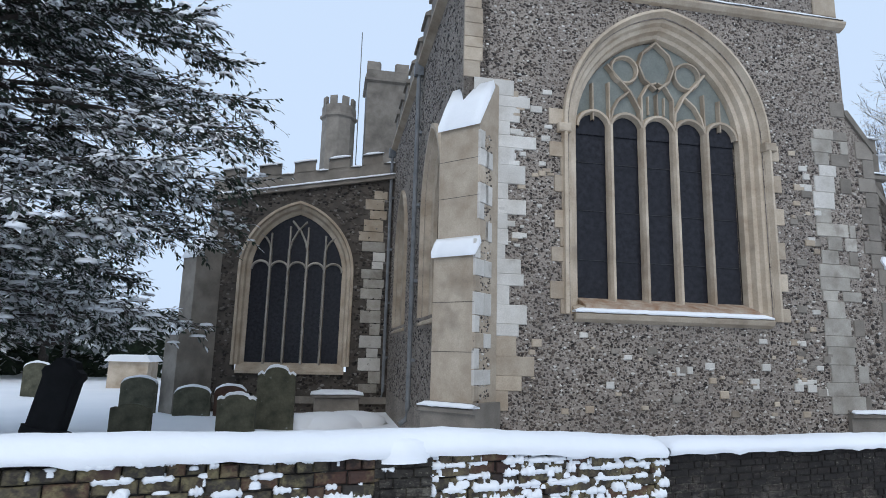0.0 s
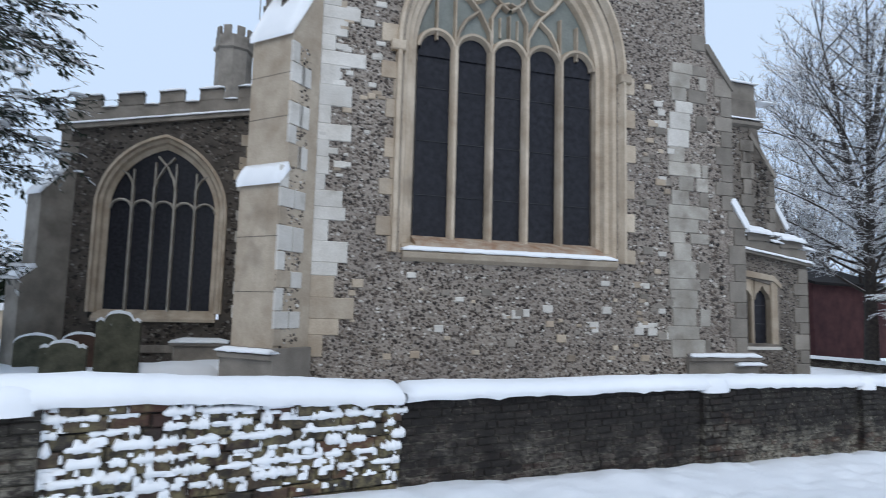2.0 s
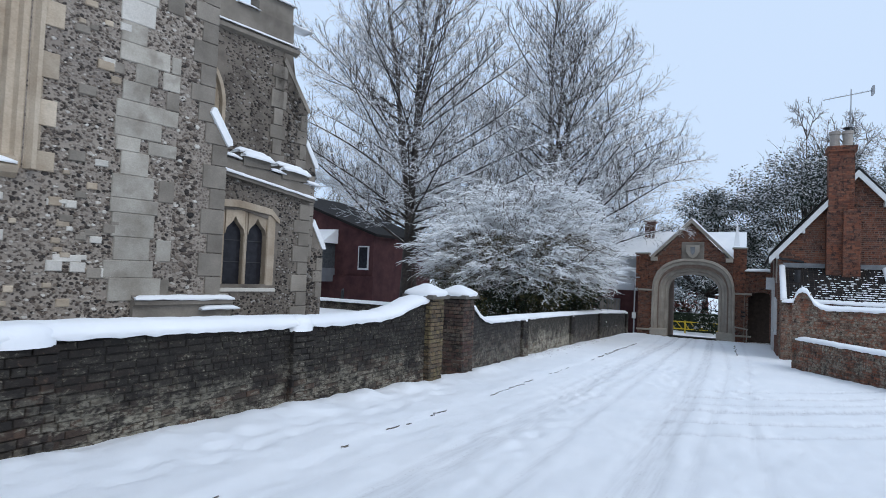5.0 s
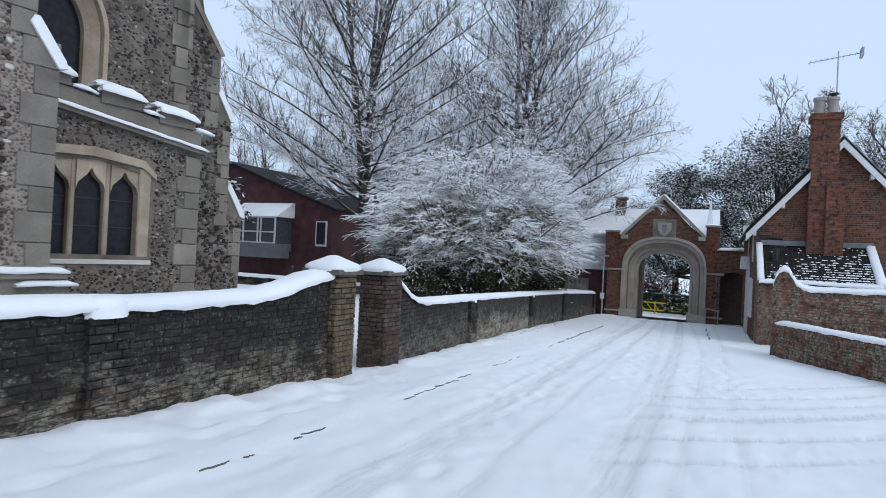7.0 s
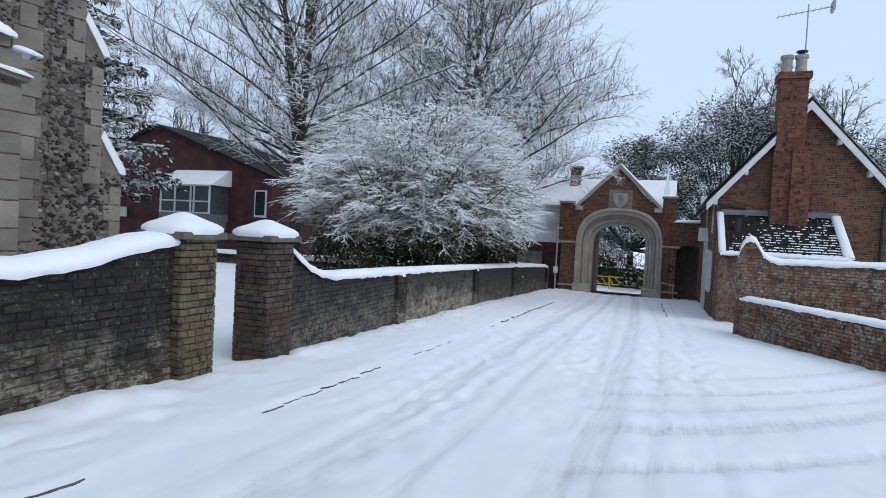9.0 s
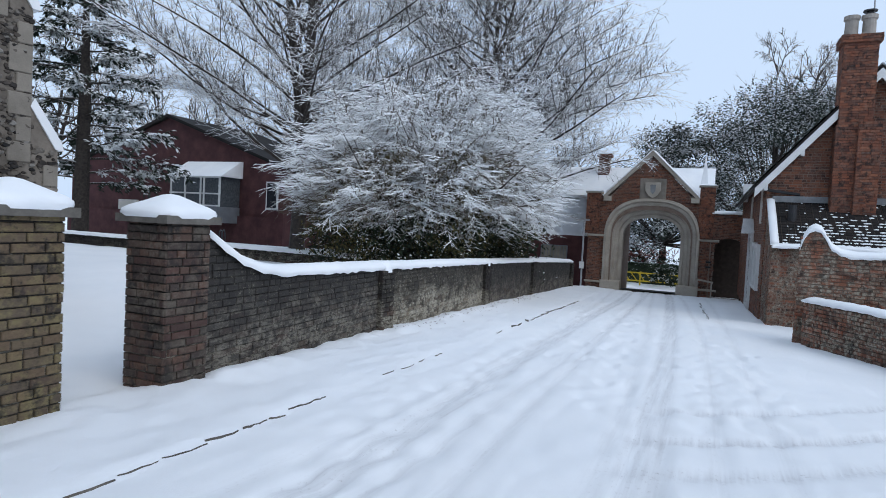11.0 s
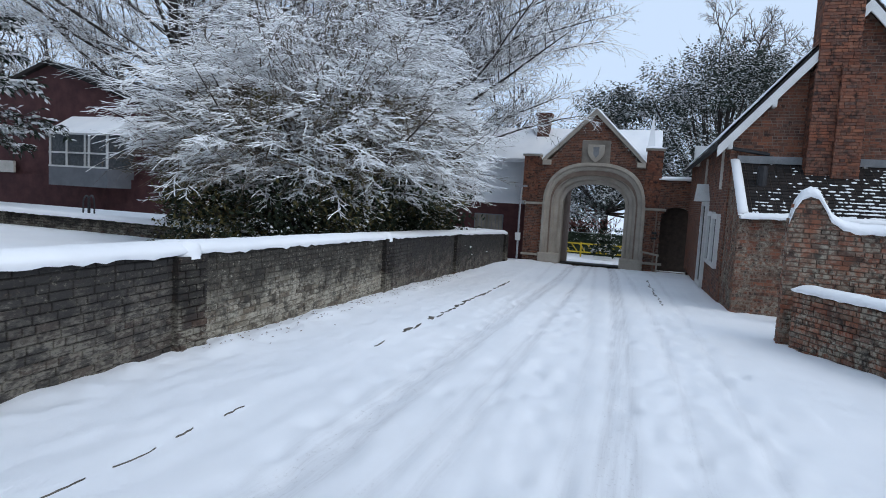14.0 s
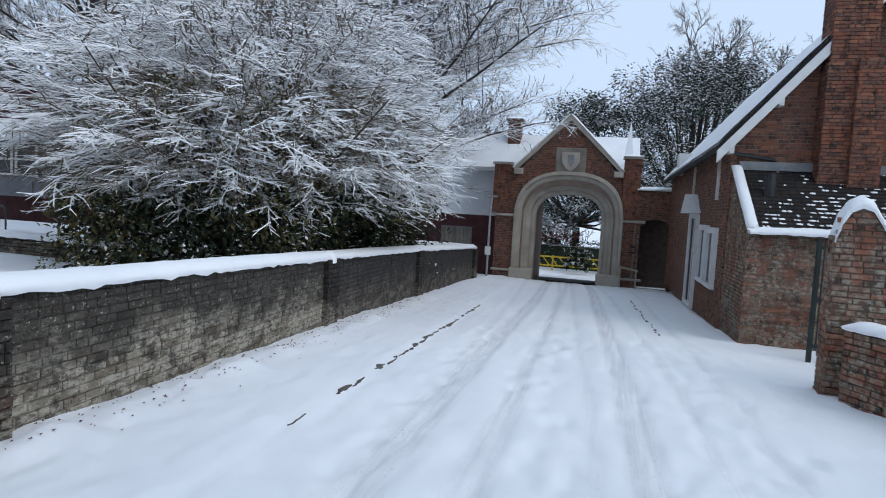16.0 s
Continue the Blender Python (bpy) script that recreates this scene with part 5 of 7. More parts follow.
# vestry in the angle: low, raked parapet and a three-light window
VY = 1.03
vr = lambda x: 3.06 - 0.135 * (x - 8.9)
g = Geo()
hl = [(8.62, 0.98), (8.62, 2.12), (8.9, 2.36), (9.55, 2.42), (10.15, 2.30), (10.32, 2.1), (10.32, 0.98)]
arched_wall(g, 8.0, 11.2, -0.9, 3, VY, VY + 0.4, [hl], top=vr)
g.part("vestry_wall", FLINT_BED, church, "low flint vestry wall", weld=True)
flints(8.1, 11.1, 0.2, 3.0, VY, 4200, rng_c, lambda x, z: not (8.45 < x < 10.42 and 0.8 < z < 2.52) and z < vr(x), size=(0.014, 0.032), mat=MIDNODULE)
vw = Geo()
rounded_block(vw, 10.16, 10.36, VY - 0.01, VY + 0.2, 0.95, 2.38, 0.02)
vw = vw.part("vestry_window", STONE, church, "three-light ogee window in pale stone")
lights = [(8.72, 9.16), (9.24, 9.66), (9.74, 10.16)]
for a, b in lights:
    c = (a + b) / 2
    head = [(a, 1.95), (a + 0.03, 2.06), (a + 0.1, 2.13), (c - 0.06, 2.18), (c, 2.29), (c + 0.06, 2.18), (b - 0.1, 2.13), (b - 0.03, 2.06), (b, 1.95)]
    q = Geo()
    for (xa, za), (xb, zb) in zip(head, head[1:]):
        q.prism([(xa, za), (xb, zb), (xb, 2.42 - 0.06 * abs(xb - 9.45)), (xa, 2.42 - 0.06 * abs(xa - 9.45))], VY + 0.03, VY + 0.2)
    q.part("ogee_head", STONE, vw, weld=True)
for a, b in ((8.55, 8.72), (9.16, 9.24), (9.66, 9.74)):
    q = Geo()
    rounded_block(q, a, b, VY - 0.01 if b - a > 0.1 else VY + 0.04, VY + 0.2, 0.95, 2.42 - 0.06 * abs(a - 9.45), 0.02)
    q.part("jamb" if b - a > 0.1 else "mullion", STONE, vw)
q = Geo()
q.prism([(8.5, 2.36), (8.75, 2.42), (9.45, 2.46), (10.2, 2.38), (10.42, 2.22), (10.42, 2.3), (10.22, 2.5), (9.45, 2.6), (8.7, 2.54), (8.5, 2.46)], VY - 0.05, VY + 0.06)
q.part("hood", STONE, vw)
q = Geo()
q.prism([(VY + 0.3, 1.0), (VY + 0.3, 0.84), (VY - 0.03, 0.84), (VY - 0.03, 0.9)], 8.5, 10.4, "yz")
q.part("sill", PALE, vw)
for a, b in lights:
    q = Geo()
    q.box(a - 0.03, b + 0.03, VY + 0.16, VY + 0.18, 0.95, 2.34)
    q.part("glazing", GLASS, vw)
    for zz in (1.4, 1.82):
        q = Geo()
        q.box(a, b, VY + 0.145, VY + 0.158, zz, zz + 0.02)
        q.part("saddle_bar", IRON, vw)
q = Geo()
q.prism([(8.2, vr(8.2)), (11.25, vr(11.25)), (11.25, vr(11.25) + 0.09), (8.2, vr(8.2) + 0.09)], VY - 0.12, VY + 0.05)
q.part("raked_string", ASHLAR, church)
snow_strip([(8.2, VY - 0.07, vr(8.2) + 0.08), (11.28, VY - 0.07, vr(11.28) + 0.08)], 0.17, 0.05, rng_c, 0.12, 0.015, 0.01).part("ledge_snow", SNOW, church, smooth=True)
q = Geo()
q.prism([(8.2, vr(8.2) + 0.08), (11.2, vr(11.2) + 0.08), (11.2, vr(11.2) + 0.36), (8.2, vr(8.2) + 0.36)], VY - 0.02, VY + 0.35)
q.part("parapet", ASHLAR, church)
for x in (8.45, 9.5, 10.42):
    zb = vr(x + 0.3) + 0.34
    q = Geo()
    q.box(x, x + 0.62, VY - 0.06, VY + 0.35, zb, zb + 0.26)
    q.part("merlon", ASHLAR, church)
    for dz, dy, wd in ((0.27, 0.2, 0.32), (0.17, -0.08, 0.16)):
        snow_strip([(x - 0.04, VY + dy, zb + dz + 0.02), (x + 0.66, VY + dy, zb + dz - 0.03)], wd, 0.11, rng_c, 0.1, 0.02, 0.01).part("merlon_snow", SNOW, church, smooth=True)
    snow_strip([(x + 0.64, VY + 0.1, zb + 0.02), (x + 1.0, VY + 0.1, zb - 0.02)], 0.34, 0.07, rng_c, 0.1, 0.02, 0.01).part("crenel_snow", SNOW, church, smooth=True)
z, k = -0.1, 0
while z < 2.6:
    h = rng_c.uniform(0.26, 0.38)
    ln = 0.42 if k % 2 else 0.28
    stone("quoin_stone", ASHLAR, church, (11.21 - ln, 11.21, VY - 0.03, VY + 0.3, z, z + h - 0.01))
    z += h
    k += 1
q = Geo()
q.box(10.8, 11.2, VY + 0.4, KY, -0.9, 2.9)
q.part("vestry_side_wall", FLINT, church)
q = Geo()
q.prism([(8.0, 3.0), (11.0, 2.7), (11.0, 2.8), (8.0, 3.1)], VY + 0.35, KY)
q.part("vestry_roof", SNOW, church, "snow-covered lean-to roof")
snow_strip([(11.4, 0.9, 0.15), (12.6, 1.0, 0.12)], 0.6, 0.16, rng_c).part("drift", SNOW, church, smooth=True)

# ---- gatehouse at the end of the lane ----
GX = 45.9
rng_g = random.Random(5)
gatehouse = thing("gatehouse", "red brick gatehouse with limestone archway and snowy gable", "gatehouse", (GX, 3.7, -2.05), 90)
# in its own axes: x runs to the lane's left (world y), -y looks back along the lane
gatehouse.matrix_world = pose(GX, 3.7, -2.05, 0, 0, -90)
# x here is to the right seen from the lane, y points away through the arch
hole = opening(0.0, 1.95, 0.0, 2.75, 1.55, power=2.5)
top = lambda x: 5.0 + max(0.0, 2.15 * (1 - abs(x + 0.12) / 2.0))
g = Geo()
arched_wall(g, -3.2, 2.85, -0.4, 5.2, 0.0, 0.9, [hole], top=lambda x: 5.0)
g.prism([(-2.12, 5.0), (1.88, 5.0), (-0.12, 7.15)], 0.0, 0.9)
g.part("front_wall", REDMORTAR, gatehouse, weld=True)
q = Geo()


def off_gate(x, z):
    if abs(x) < 2.35 and z < 2.75:
        return True
    return z < 2.75 + 1.95 * max(0.0, 1 - (abs(x) / 2.35) ** 2.5) ** 0.4 and abs(x) < 2.35


for b in bricks(rng_g, (-3.2, 2.85), 0.0, 7.1, 0.075, 0.225, 0.0, 0.008, skip=off_gate, top=top):
    rounded_block(q, *b, r=0.004)
tagged(q.part("brickwork", REDBRICK, gatehouse), kind="stuff")
q = Geo()
arch_ring(q, 0.0, 0.0, 2.75, 1.45, 1.15, [(0.92, -0.02), (0.9, -0.16), (0.78, -0.18), (0.72, -0.06), (0.6, -0.05), (0.52, 0.08), (0.4, 0.08), (0.34, 0.22), (0.2, 0.24), (0.14, 0.42), (0.0, 0.45), (0.0, 0.95)], power=2.5)
ar = q.part("arch", GATESTONE, gatehouse, "moulded pale limestone Tudor arch")
for sx in (-1, 1):
    q = Geo()
    rounded_block(q, sx * 1.9 - 0.52, sx * 1.9 + 0.52, -0.26, 0.3, -0.3, 0.5, 0.05)
    q.part("arch_base", GATESTONE, gatehouse)
    q = Geo()
    rounded_block(q, sx * 2.8 - 0.46, sx * 2.8 + 0.46, -0.12, 0.05, 2.8, 2.92, 0.03)
    q.part("impost", GATESTONE, gatehouse)
    q = Geo()
    rounded_block(q, sx * 2.8 - 0.46, sx * 2.8 + 0.46, -0.14, 0.05, 0.32, 0.42, 0.03)
    q.part("base_mould", GATESTONE, gatehouse)
for x, zt in ((-3.0, 5.2), (2.6, 5.62)):
    q = Geo()
    for b in bricks(rng_g, (x - 0.36, x + 0.36), 2.95, zt - 0.1, 0.075, 0.225, -0.14, 0.006, back=0.1):
        rounded_block(q, *b, r=0.004)
    q.box(x - 0.35, x + 0.35, -0.13, 0.5, 2.95, zt - 0.1)
    q.part("turret", REDBRICK, gatehouse)
    q = Geo()
    q.box(x - 0.42, x + 0.42, -0.2, 0.55, zt - 0.1, zt)
    q.part("turret_cap", GATESTONE, gatehouse)
    snow_strip([(x - 0.42, 0.15, zt), (x + 0.42, 0.15, zt)], 0.8, 0.1, rng_g, 0.2, 0.02, 0.01).part("turret_snow", SNOW, gatehouse, smooth=True)
q = Geo()
q.prism([(2.2, 5.6), (2.58, 5.6), (2.5, 6.4), (2.41, 7.25)], 0.45, 0.75)
q.part("finial", SNOW, gatehouse, "snow-plastered pointed finial")
for sx in (-1, 1):
    q = Geo()
    c = -0.12
    q.prism([(c, 7.1), (c + sx * 2.35, 4.78), (c + sx * 2.35, 5.02), (c, 7.4)] if sx < 0 else [(c, 7.4), (c + 2.35, 5.02), (c + 2.35, 4.78), (c, 7.1)], -0.2, 1.0)
    q.part("gable_coping", GATESTONE, gatehouse)
    snow_strip([(c, 0.1, 7.38), (c + sx * 2.38, 0.1, 4.98)], 0.62, 0.09, rng_g, 0.2, 0.03, 0.02).part("coping_snow", SNOW, gatehouse, smooth=True)
    q = Geo()
    rounded_block(q, c + sx * 2.15 - 0.2, c + sx * 2.15 + 0.2, -0.24, 0.2, 4.7, 4.95, 0.03)
    q.part("kneeler", GATESTONE, gatehouse)
q = Geo()
rounded_block(q, -0.68, 0.62, -0.05, 0.05, 4.75, 5.92, 0.03)
panel = q.part("heraldic_panel", ASHLAR, gatehouse, "weathered stone heraldic panel")
q = Geo()
q.prism([(-0.4, 5.72), (0.36, 5.72), (0.36, 5.3), (0.2, 5.05), (-0.02, 4.9), (-0.24, 5.05), (-0.4, 5.3)][::-1], -0.11, -0.04)
q.part("shield", GATESTONE, panel, "grey stone shield")
q = Geo()
q.prism([(-0.16, 5.6), (0.12, 5.6), (0.1, 5.25), (-0.02, 5.1), (-0.14, 5.25)][::-1], -0.13, -0.1)
q.part("charge", LEAD, panel)
# passage through the arch
q = Geo()
q.box(-2.0, -1.5, 0.95, 4.2, -0.3, 4.6)
q.box(1.5, 2.0, 0.95, 4.2, -0.3, 4.6)
q.box(-2.0, 2.0, 0.95, 4.2, 4.3, 4.7)
q.part("passage", REDMORTAR, gatehouse)
q = Geo()
q.loft([[(x, y, 0.07 - 0.06 * y) for y in (-0.25, 0.6, 1.6, 2.5)] for x in (-1.5, -0.5, 0.5, 1.5)][::-1])
q.part("passage_floor", TARMAC, gatehouse, "bare wet tarmac under the arch")
# roof behind
q = Geo()
q.prism([(0.5, 5.0), (2.6, 6.75), (4.7, 5.0)], -6.6, 2.9, "yz")
q.part("roof", SNOW, gatehouse, "snow-covered roof")
q = Geo()
q.box(-3.2, -2.6, 2.0, 2.6, 5.8, 7.3)
q.box(-3.3, -2.5, 1.9, 2.7, 7.3, 7.45)
q.part("chimney", REDBRICK, gatehouse)
# link wall with the foot passage
q = Geo()
arched_wall(q, 2.85, 4.5, -0.3, 4.25, 0.0, 0.5, [opening(3.72, 0.66, 0.0, 2.55, 0.45, power=2.3)])
q.part("link_wall", REDMORTAR, gatehouse, weld=True)
q = Geo()
for b in bricks(rng_g, (2.9, 4.5), 0.0, 4.2, 0.075, 0.225, 0.0, 0.008, skip=lambda x, z: abs(x - 3.72) < 0.68 and z < 2.55 + 0.45 * max(0.0, 1 - ((x - 3.72) / 0.68) ** 2) ** 0.5):
    rounded_block(q, *b, r=0.004)
tagged(q.part("link_brickwork", REDBRICK, gatehouse), kind="stuff")
snow_strip([(2.85, 0.2, 4.25), (4.5, 0.2, 4.25)], 0.7, 0.14, rng_g, 0.2, 0.04, 0.01).part("link_snow", SNOW, gatehouse, smooth=True)
q = Geo()
q.box(2.95, 4.5, 2.2, 2.3, -0.3, 3.2)
q.box(2.9, 3.0, 0.5, 2.3, -0.3, 3.2)
q.box(2.9, 4.6, 0.5, 2.3, 3.2, 3.3)
q.part("passage_lining", TIMBER, gatehouse)
q = Geo()
for i in range(5):
    q.box(4.3 - 0.02, 4.34, -0.95 + i * 0.18, -0.78 + i * 0.18, 0.05, 2.55)
for zz in (0.5, 1.9):
    q.box(4.25, 4.31, -0.95, -0.05, zz, zz + 0.12)
q.part("passage_door", TIMBER, gatehouse, "open dark timber door")
q = Geo()
q.box(2.72, 2.95, -0.1, 0.0, 1.5, 1.58)
q.box(2.72, 2.95, -0.1, 0.0, 1.75, 1.83)
q.part("sign_plate", IRON, gatehouse)
q = Geo()
q.box(2.35, 2.41, -0.45, -0.39, -0.1, 0.9)
q.box(3.0, 3.06, -0.45, -0.39, -0.1, 0.78)
q.prism([(2.3, 0.88), (3.1, 0.76), (3.1, 0.84), (2.3, 0.96)], -0.46, -0.38)
rail = q.part("handrail", GATESTONE, gatehouse)

# lodge wing to the left of the arch, with a long snowy roof
lodge = thing("garage", "low brick garage with boarded door and snowy roof", "garage", (47.5, 9.6, -2.1))
q = Geo()
q.box(0, 5, -2.7, 6, -0.2, 2.9)
q.part("wall", BROWNBRICK, lodge)
q = Geo()
q.prism([(-0.3, 2.8), (2.5, 5.6), (5.3, 2.8)], -2.8, 6.2, "xz")
q.v = [(x, y, z) for x, y, z in q.v]
q.part("roof", SNOW, lodge, "snow-covered pitched roof")
q = Geo()
q.box(-0.05, 0.02, -1.3, 0.25, -0.1, 2.2)
gd = q.part("garage_door", GREYPANEL, lodge, "pale boarded door")
q = Geo()
for i in range(8):
    q.box(-0.08, -0.04, -1.25 + i * 0.185, -1.1 + i * 0.185, 0.0, 2.15)
q.part("boards", ASHLAR, gd)

# signpost by the arch
post = thing("signpost", "slim grey metal post with small signs", "signpost", (44.3, 6.85, -1.9))
q = Geo()
q.tube([(0, 0, -0.2), (0, 0, 3.5)], 0.045, 8)
q.part("pole", GALV, post)
q = Geo()
q.box(-0.05, 0.02, -0.28, 0.28, 3.42, 3.5)
q.part("top_bar", GALV, post)
q = Geo()
q.box(-0.07, -0.045, -0.12, 0.12, 0.95, 1.3)
q.part("notice", WHITEPAINT, post)

# ---- beyond the arch: barrier, hedge ----
bar_ = thing("road_barrier", "bright yellow steel road barrier beyond the arch", "barrier", (60.5, 5.4, -2.95))
q = Geo()
for zz in (0.35, 0.95):
    q.box(-0.04, 0.04, -3.2, 3.2, zz, zz + 0.09)
q.part("rails", YELLOW, bar_)
for i in range(12):
    q = Geo()
    y = -3.1 + i * 0.55
    q.prism([(y, 0.42), (y + 0.08, 0.42), (y + 0.5, 0.95), (y + 0.42, 0.95)], -0.03, 0.03, "yz")
    q.part("brace", YELLOW, bar_)
for y in (-3.1, 0.0, 3.1):
    q = Geo()
    q.box(-0.05, 0.05, y - 0.05, y + 0.05, -0.3, 1.1)
    q.part("post", YELLOW, bar_)

# ---- brick cottage with its lean-to and garden walls ----
rng_k = random.Random(9)
cottage = thing("cottage", "red brick cottage with white bargeboards and tall chimney", "cottage", (33.2, -0.5, -1.4))
cottage.matrix_world = pose(33.2, -0.5, -1.4, 0, 0, -90)
# axes: x to the right seen from the lane (world -y), y away along the lane
EZ, RZ, RX = 4.2, 7.15, 2.55   # eaves, ridge height and ridge place
gab = lambda x: EZ + (RZ - EZ) * (1 - abs(x - RX) / RX) if x < RX * 2 else EZ
q = Geo()
q.prism([(0, -0.3), (2 * RX, -0.3), (2 * RX, EZ), (RX, RZ), (0, EZ)], 0.0, 12.4)
q.part("body", REDMORTAR, cottage)
q = Geo()
for b in bricks(rng_k, (0, 2 * RX), 0.0, RZ, 0.075, 0.225, 0.0, 0.008, top=gab):
    rounded_block(q, *b, r=0.004)
tagged(q.part("gable_brickwork", REDBRICK, cottage), kind="stuff")
q = Geo()
sidem = pose(0, 12.4, 0, 0, 0, -90)


for b in bricks(rng_k, (0, 12.4), -0.3, EZ, 0.075, 0.225, 0.0, 0.008):
    rounded_block(q, *b, r=0.004)
q.moved(sidem)
tagged(q.part("side_brickwork", REDBRICK, cottage), kind="stuff")
for sx in (-1, 1):
    q = Geo()
    e = RX + sx * (RX + 0.35)
    zl = EZ - 0.35 * (RZ - EZ) / RX
    poly = [(RX, RZ + 0.08), (e, zl + 0.08), (e, zl + 0.2), (RX, RZ + 0.2)]
    q.prism(poly if sx > 0 else poly[::-1], -0.35, 12.6)
    q.part("roof_slope", TILE, cottage)
    q = Geo()
    poly = [(RX, RZ - 0.17), (e, zl - 0.17), (e, zl + 0.1), (RX, RZ + 0.1)]
    q.prism(poly if sx > 0 else poly[::-1], -0.38, -0.33)
    q.part("bargeboard", WHITEPAINT, cottage, "white painted bargeboard")
    g2 = Geo()
    n = 18
    rows = []
    for i in range(n + 1):
        t = i / n
        rows.append([(RX + (e - RX) * t, y, RZ + 0.22 + (zl - RZ) * t + 0.05 + 0.02 * noise.noise(Vector((t * 9, y, sx)))) for y in np.linspace(-0.3, 12.6, 14)])
    g2.loft(rows if sx < 0 else rows[::-1])
    low = [[(x, y, z - 0.06) for x, y, z in r] for r in (rows if sx > 0 else rows[::-1])]
    g2.loft(low)
    g2.part("roof_snow", SNOW, cottage, "snow on the roof slope", True)
    for i in range(3):
        q = Geo()
        t = 0.3 + i * 0.3
        q.prism([(RX + (e - RX) * t - 0.05, RZ + (zl - RZ) * t - 0.28), (RX + (e - RX) * t + 0.05, RZ + (zl - RZ) * t - 0.28), (RX + (e - RX) * t + 0.05, RZ + (zl - RZ) * t - 0.1), (RX + (e - RX) * t - 0.05, RZ + (zl - RZ) * t - 0.1)], -0.33, 0)
        q.part("purlin_end", WHITEPAINT, cottage)
# chimney on the gable
ch = Geo()


def stack(x0, x1, y0, y1, z0, z1):
    for turn, wx, wy in ((0, x1 - x0, y1 - y0), (90, y1 - y0, x1 - x0), (270, y1 - y0, x1 - x0)):
        s_ = Geo()
        for b in bricks(rng_k, (-wx / 2, wx / 2), z0, z1, 0.075, 0.225, -wy / 2, 0.006, back=0.05):
            rounded_block(s_, *b, r=0.004)
        s_.moved(pose((x0 + x1) / 2, (y0 + y1) / 2, 0, 0, 0, turn))
        ch.add(s_.v, s_.f)
    ch.box(x0 + 0.01, x1 - 0.01, y0 + 0.01, y1, z0, z1)


stack(1.55, 2.62, -0.5, 0.1, 0.0, 5.7)
stack(1.6, 2.42, -0.42, 0.3, 5.7, 7.95)
stack(1.53, 2.49, -0.5, 0.38, 7.95, 8.15)
stack(2.06, 2.6, -0.62, -0.4, 3.2, 5.75)
chim = ch.part("chimney", REDBRICK, cottage, "tall red brick chimney stack")
for x in (1.8, 2.22):
    q = Geo()
    r = [0.2, 0.19, 0.17, 0.16, 0.2, 0.2]
    q.tube([(x, -0.05, z) for z in (8.15, 8.2, 8.25, 8.65, 8.68, 8.78)], r, 14)
    q.part("chimney_pot", CLAY, chim, "buff clay chimney pot")
q = Geo()
q.tube([(2.22, -0.05, 8.78), (2.22, -0.05, 8.86)], 0.1, 10)
q.tube([(2.22, -0.05, 8.88), (2.22, -0.05, 8.92)], 0.17, 12)
q.part("pot_cowl", IRON, chim)
snow_strip([(1.5, 0, 8.14), (2.5, 0, 8.14)], 0.7, 0.06, rng_k, 0.1, 0.01, 0.01).part("stack_snow", SNOW, chim, smooth=True)
q = Geo()
q.tube([(2.3, -0.1, 8.1), (2.3, -0.1, 10.4)], 0.022, 6)
q.tube([(1.4, -0.1, 10.05), (3.0, -0.1, 10.28)], 0.016, 5)
for i in range(9):
    x = 1.45 + i * 0.17
    q.tube([(x, -0.32 + 0.01 * i, 10.06 + i * 0.024), (x, 0.12 - 0.01 * i, 10.06 + i * 0.024)], 0.008, 4)
q.box(2.95, 3.02, -0.3, 0.1, 10.12, 10.42)
q.part("tv_aerial", GALV, cottage, "thin grey television aerial")
# gutter end and pipe on the gable
q = Geo()
q.tube([(-0.25, -0.3, 3.98), (-0.25, 12.4, 3.98)], 0.06, 8)
q.part("gutter", IRON, cottage)
q = Geo()
q.tube([(-0.2, -0.2, 3.95), (0.1, -0.12, 3.85), (0.85, -0.08, 3.75)], 0.045, 7)
q.part("bent_pipe", IRON, cottage)
q = Geo()
q.tube([(4.95, -0.2, 4.1), (4.75, -0.1, 3.9), (4.75, -0.1, 0.5)], 0.05, 8)
q.part("downpipe", IRON, cottage)
# side openings towards the lane: tall stone-framed windows and a white door hood
for y, w, z0, z1, nm in ((1.3, 0.5, 0.9, 2.1, "side_window"), (2.6, 0.5, 0.9, 2.15, "side_window"), (4.6, 0.7, 0.0, 2.45, "side_door")):
    q = Geo()
    for b in ((y - w - 0.1, y - w + 0.06, z0, z1), (y + w - 0.06, y + w + 0.1, z0, z1), (y - w - 0.1, y + w + 0.1, z1, z1 + 0.14), (y - w - 0.12, y + w + 0.12, z0 - 0.1, z0)):
        q.box(-0.1, 0.0, b[0], b[1], b[2], b[3])
    o = q.part(nm, WHITEPAINT, cottage, "white painted surround")
    q = Geo()
    q.box(-0.03, 0.0, y - w, y + w, z0, z1)
    q.part("leaf" if nm == "side_door" else "pane", GLASS if nm != "side_door" else TIMBER, o)
    q = Geo()
    q.box(-0.05, -0.02, y - 0.025, y + 0.025, z0, z1)
    q.part("glazing_bar", WHITEPAINT, o)
q = Geo()
q.prism([(3.75, 2.6), (5.45, 2.6), (4.6, 3.15)], -0.35, 0.0, "yz")
q.part("door_hood", WHITEPAINT, cottage, "small white pointed door hood")
for y in (1.2, 5.4):
    q = Geo()
    q.box(-0.06, 0.0, y - 0.08, y + 0.08, 2.9, 4.0)
    q.part("upper_slit_window", PALE, cottage)
q = Geo()
q.box(-0.2, 0.35, 8.6, 9.2, 4.0, 4.75)
q.part("dormer", WHITEPAINT, cottage)

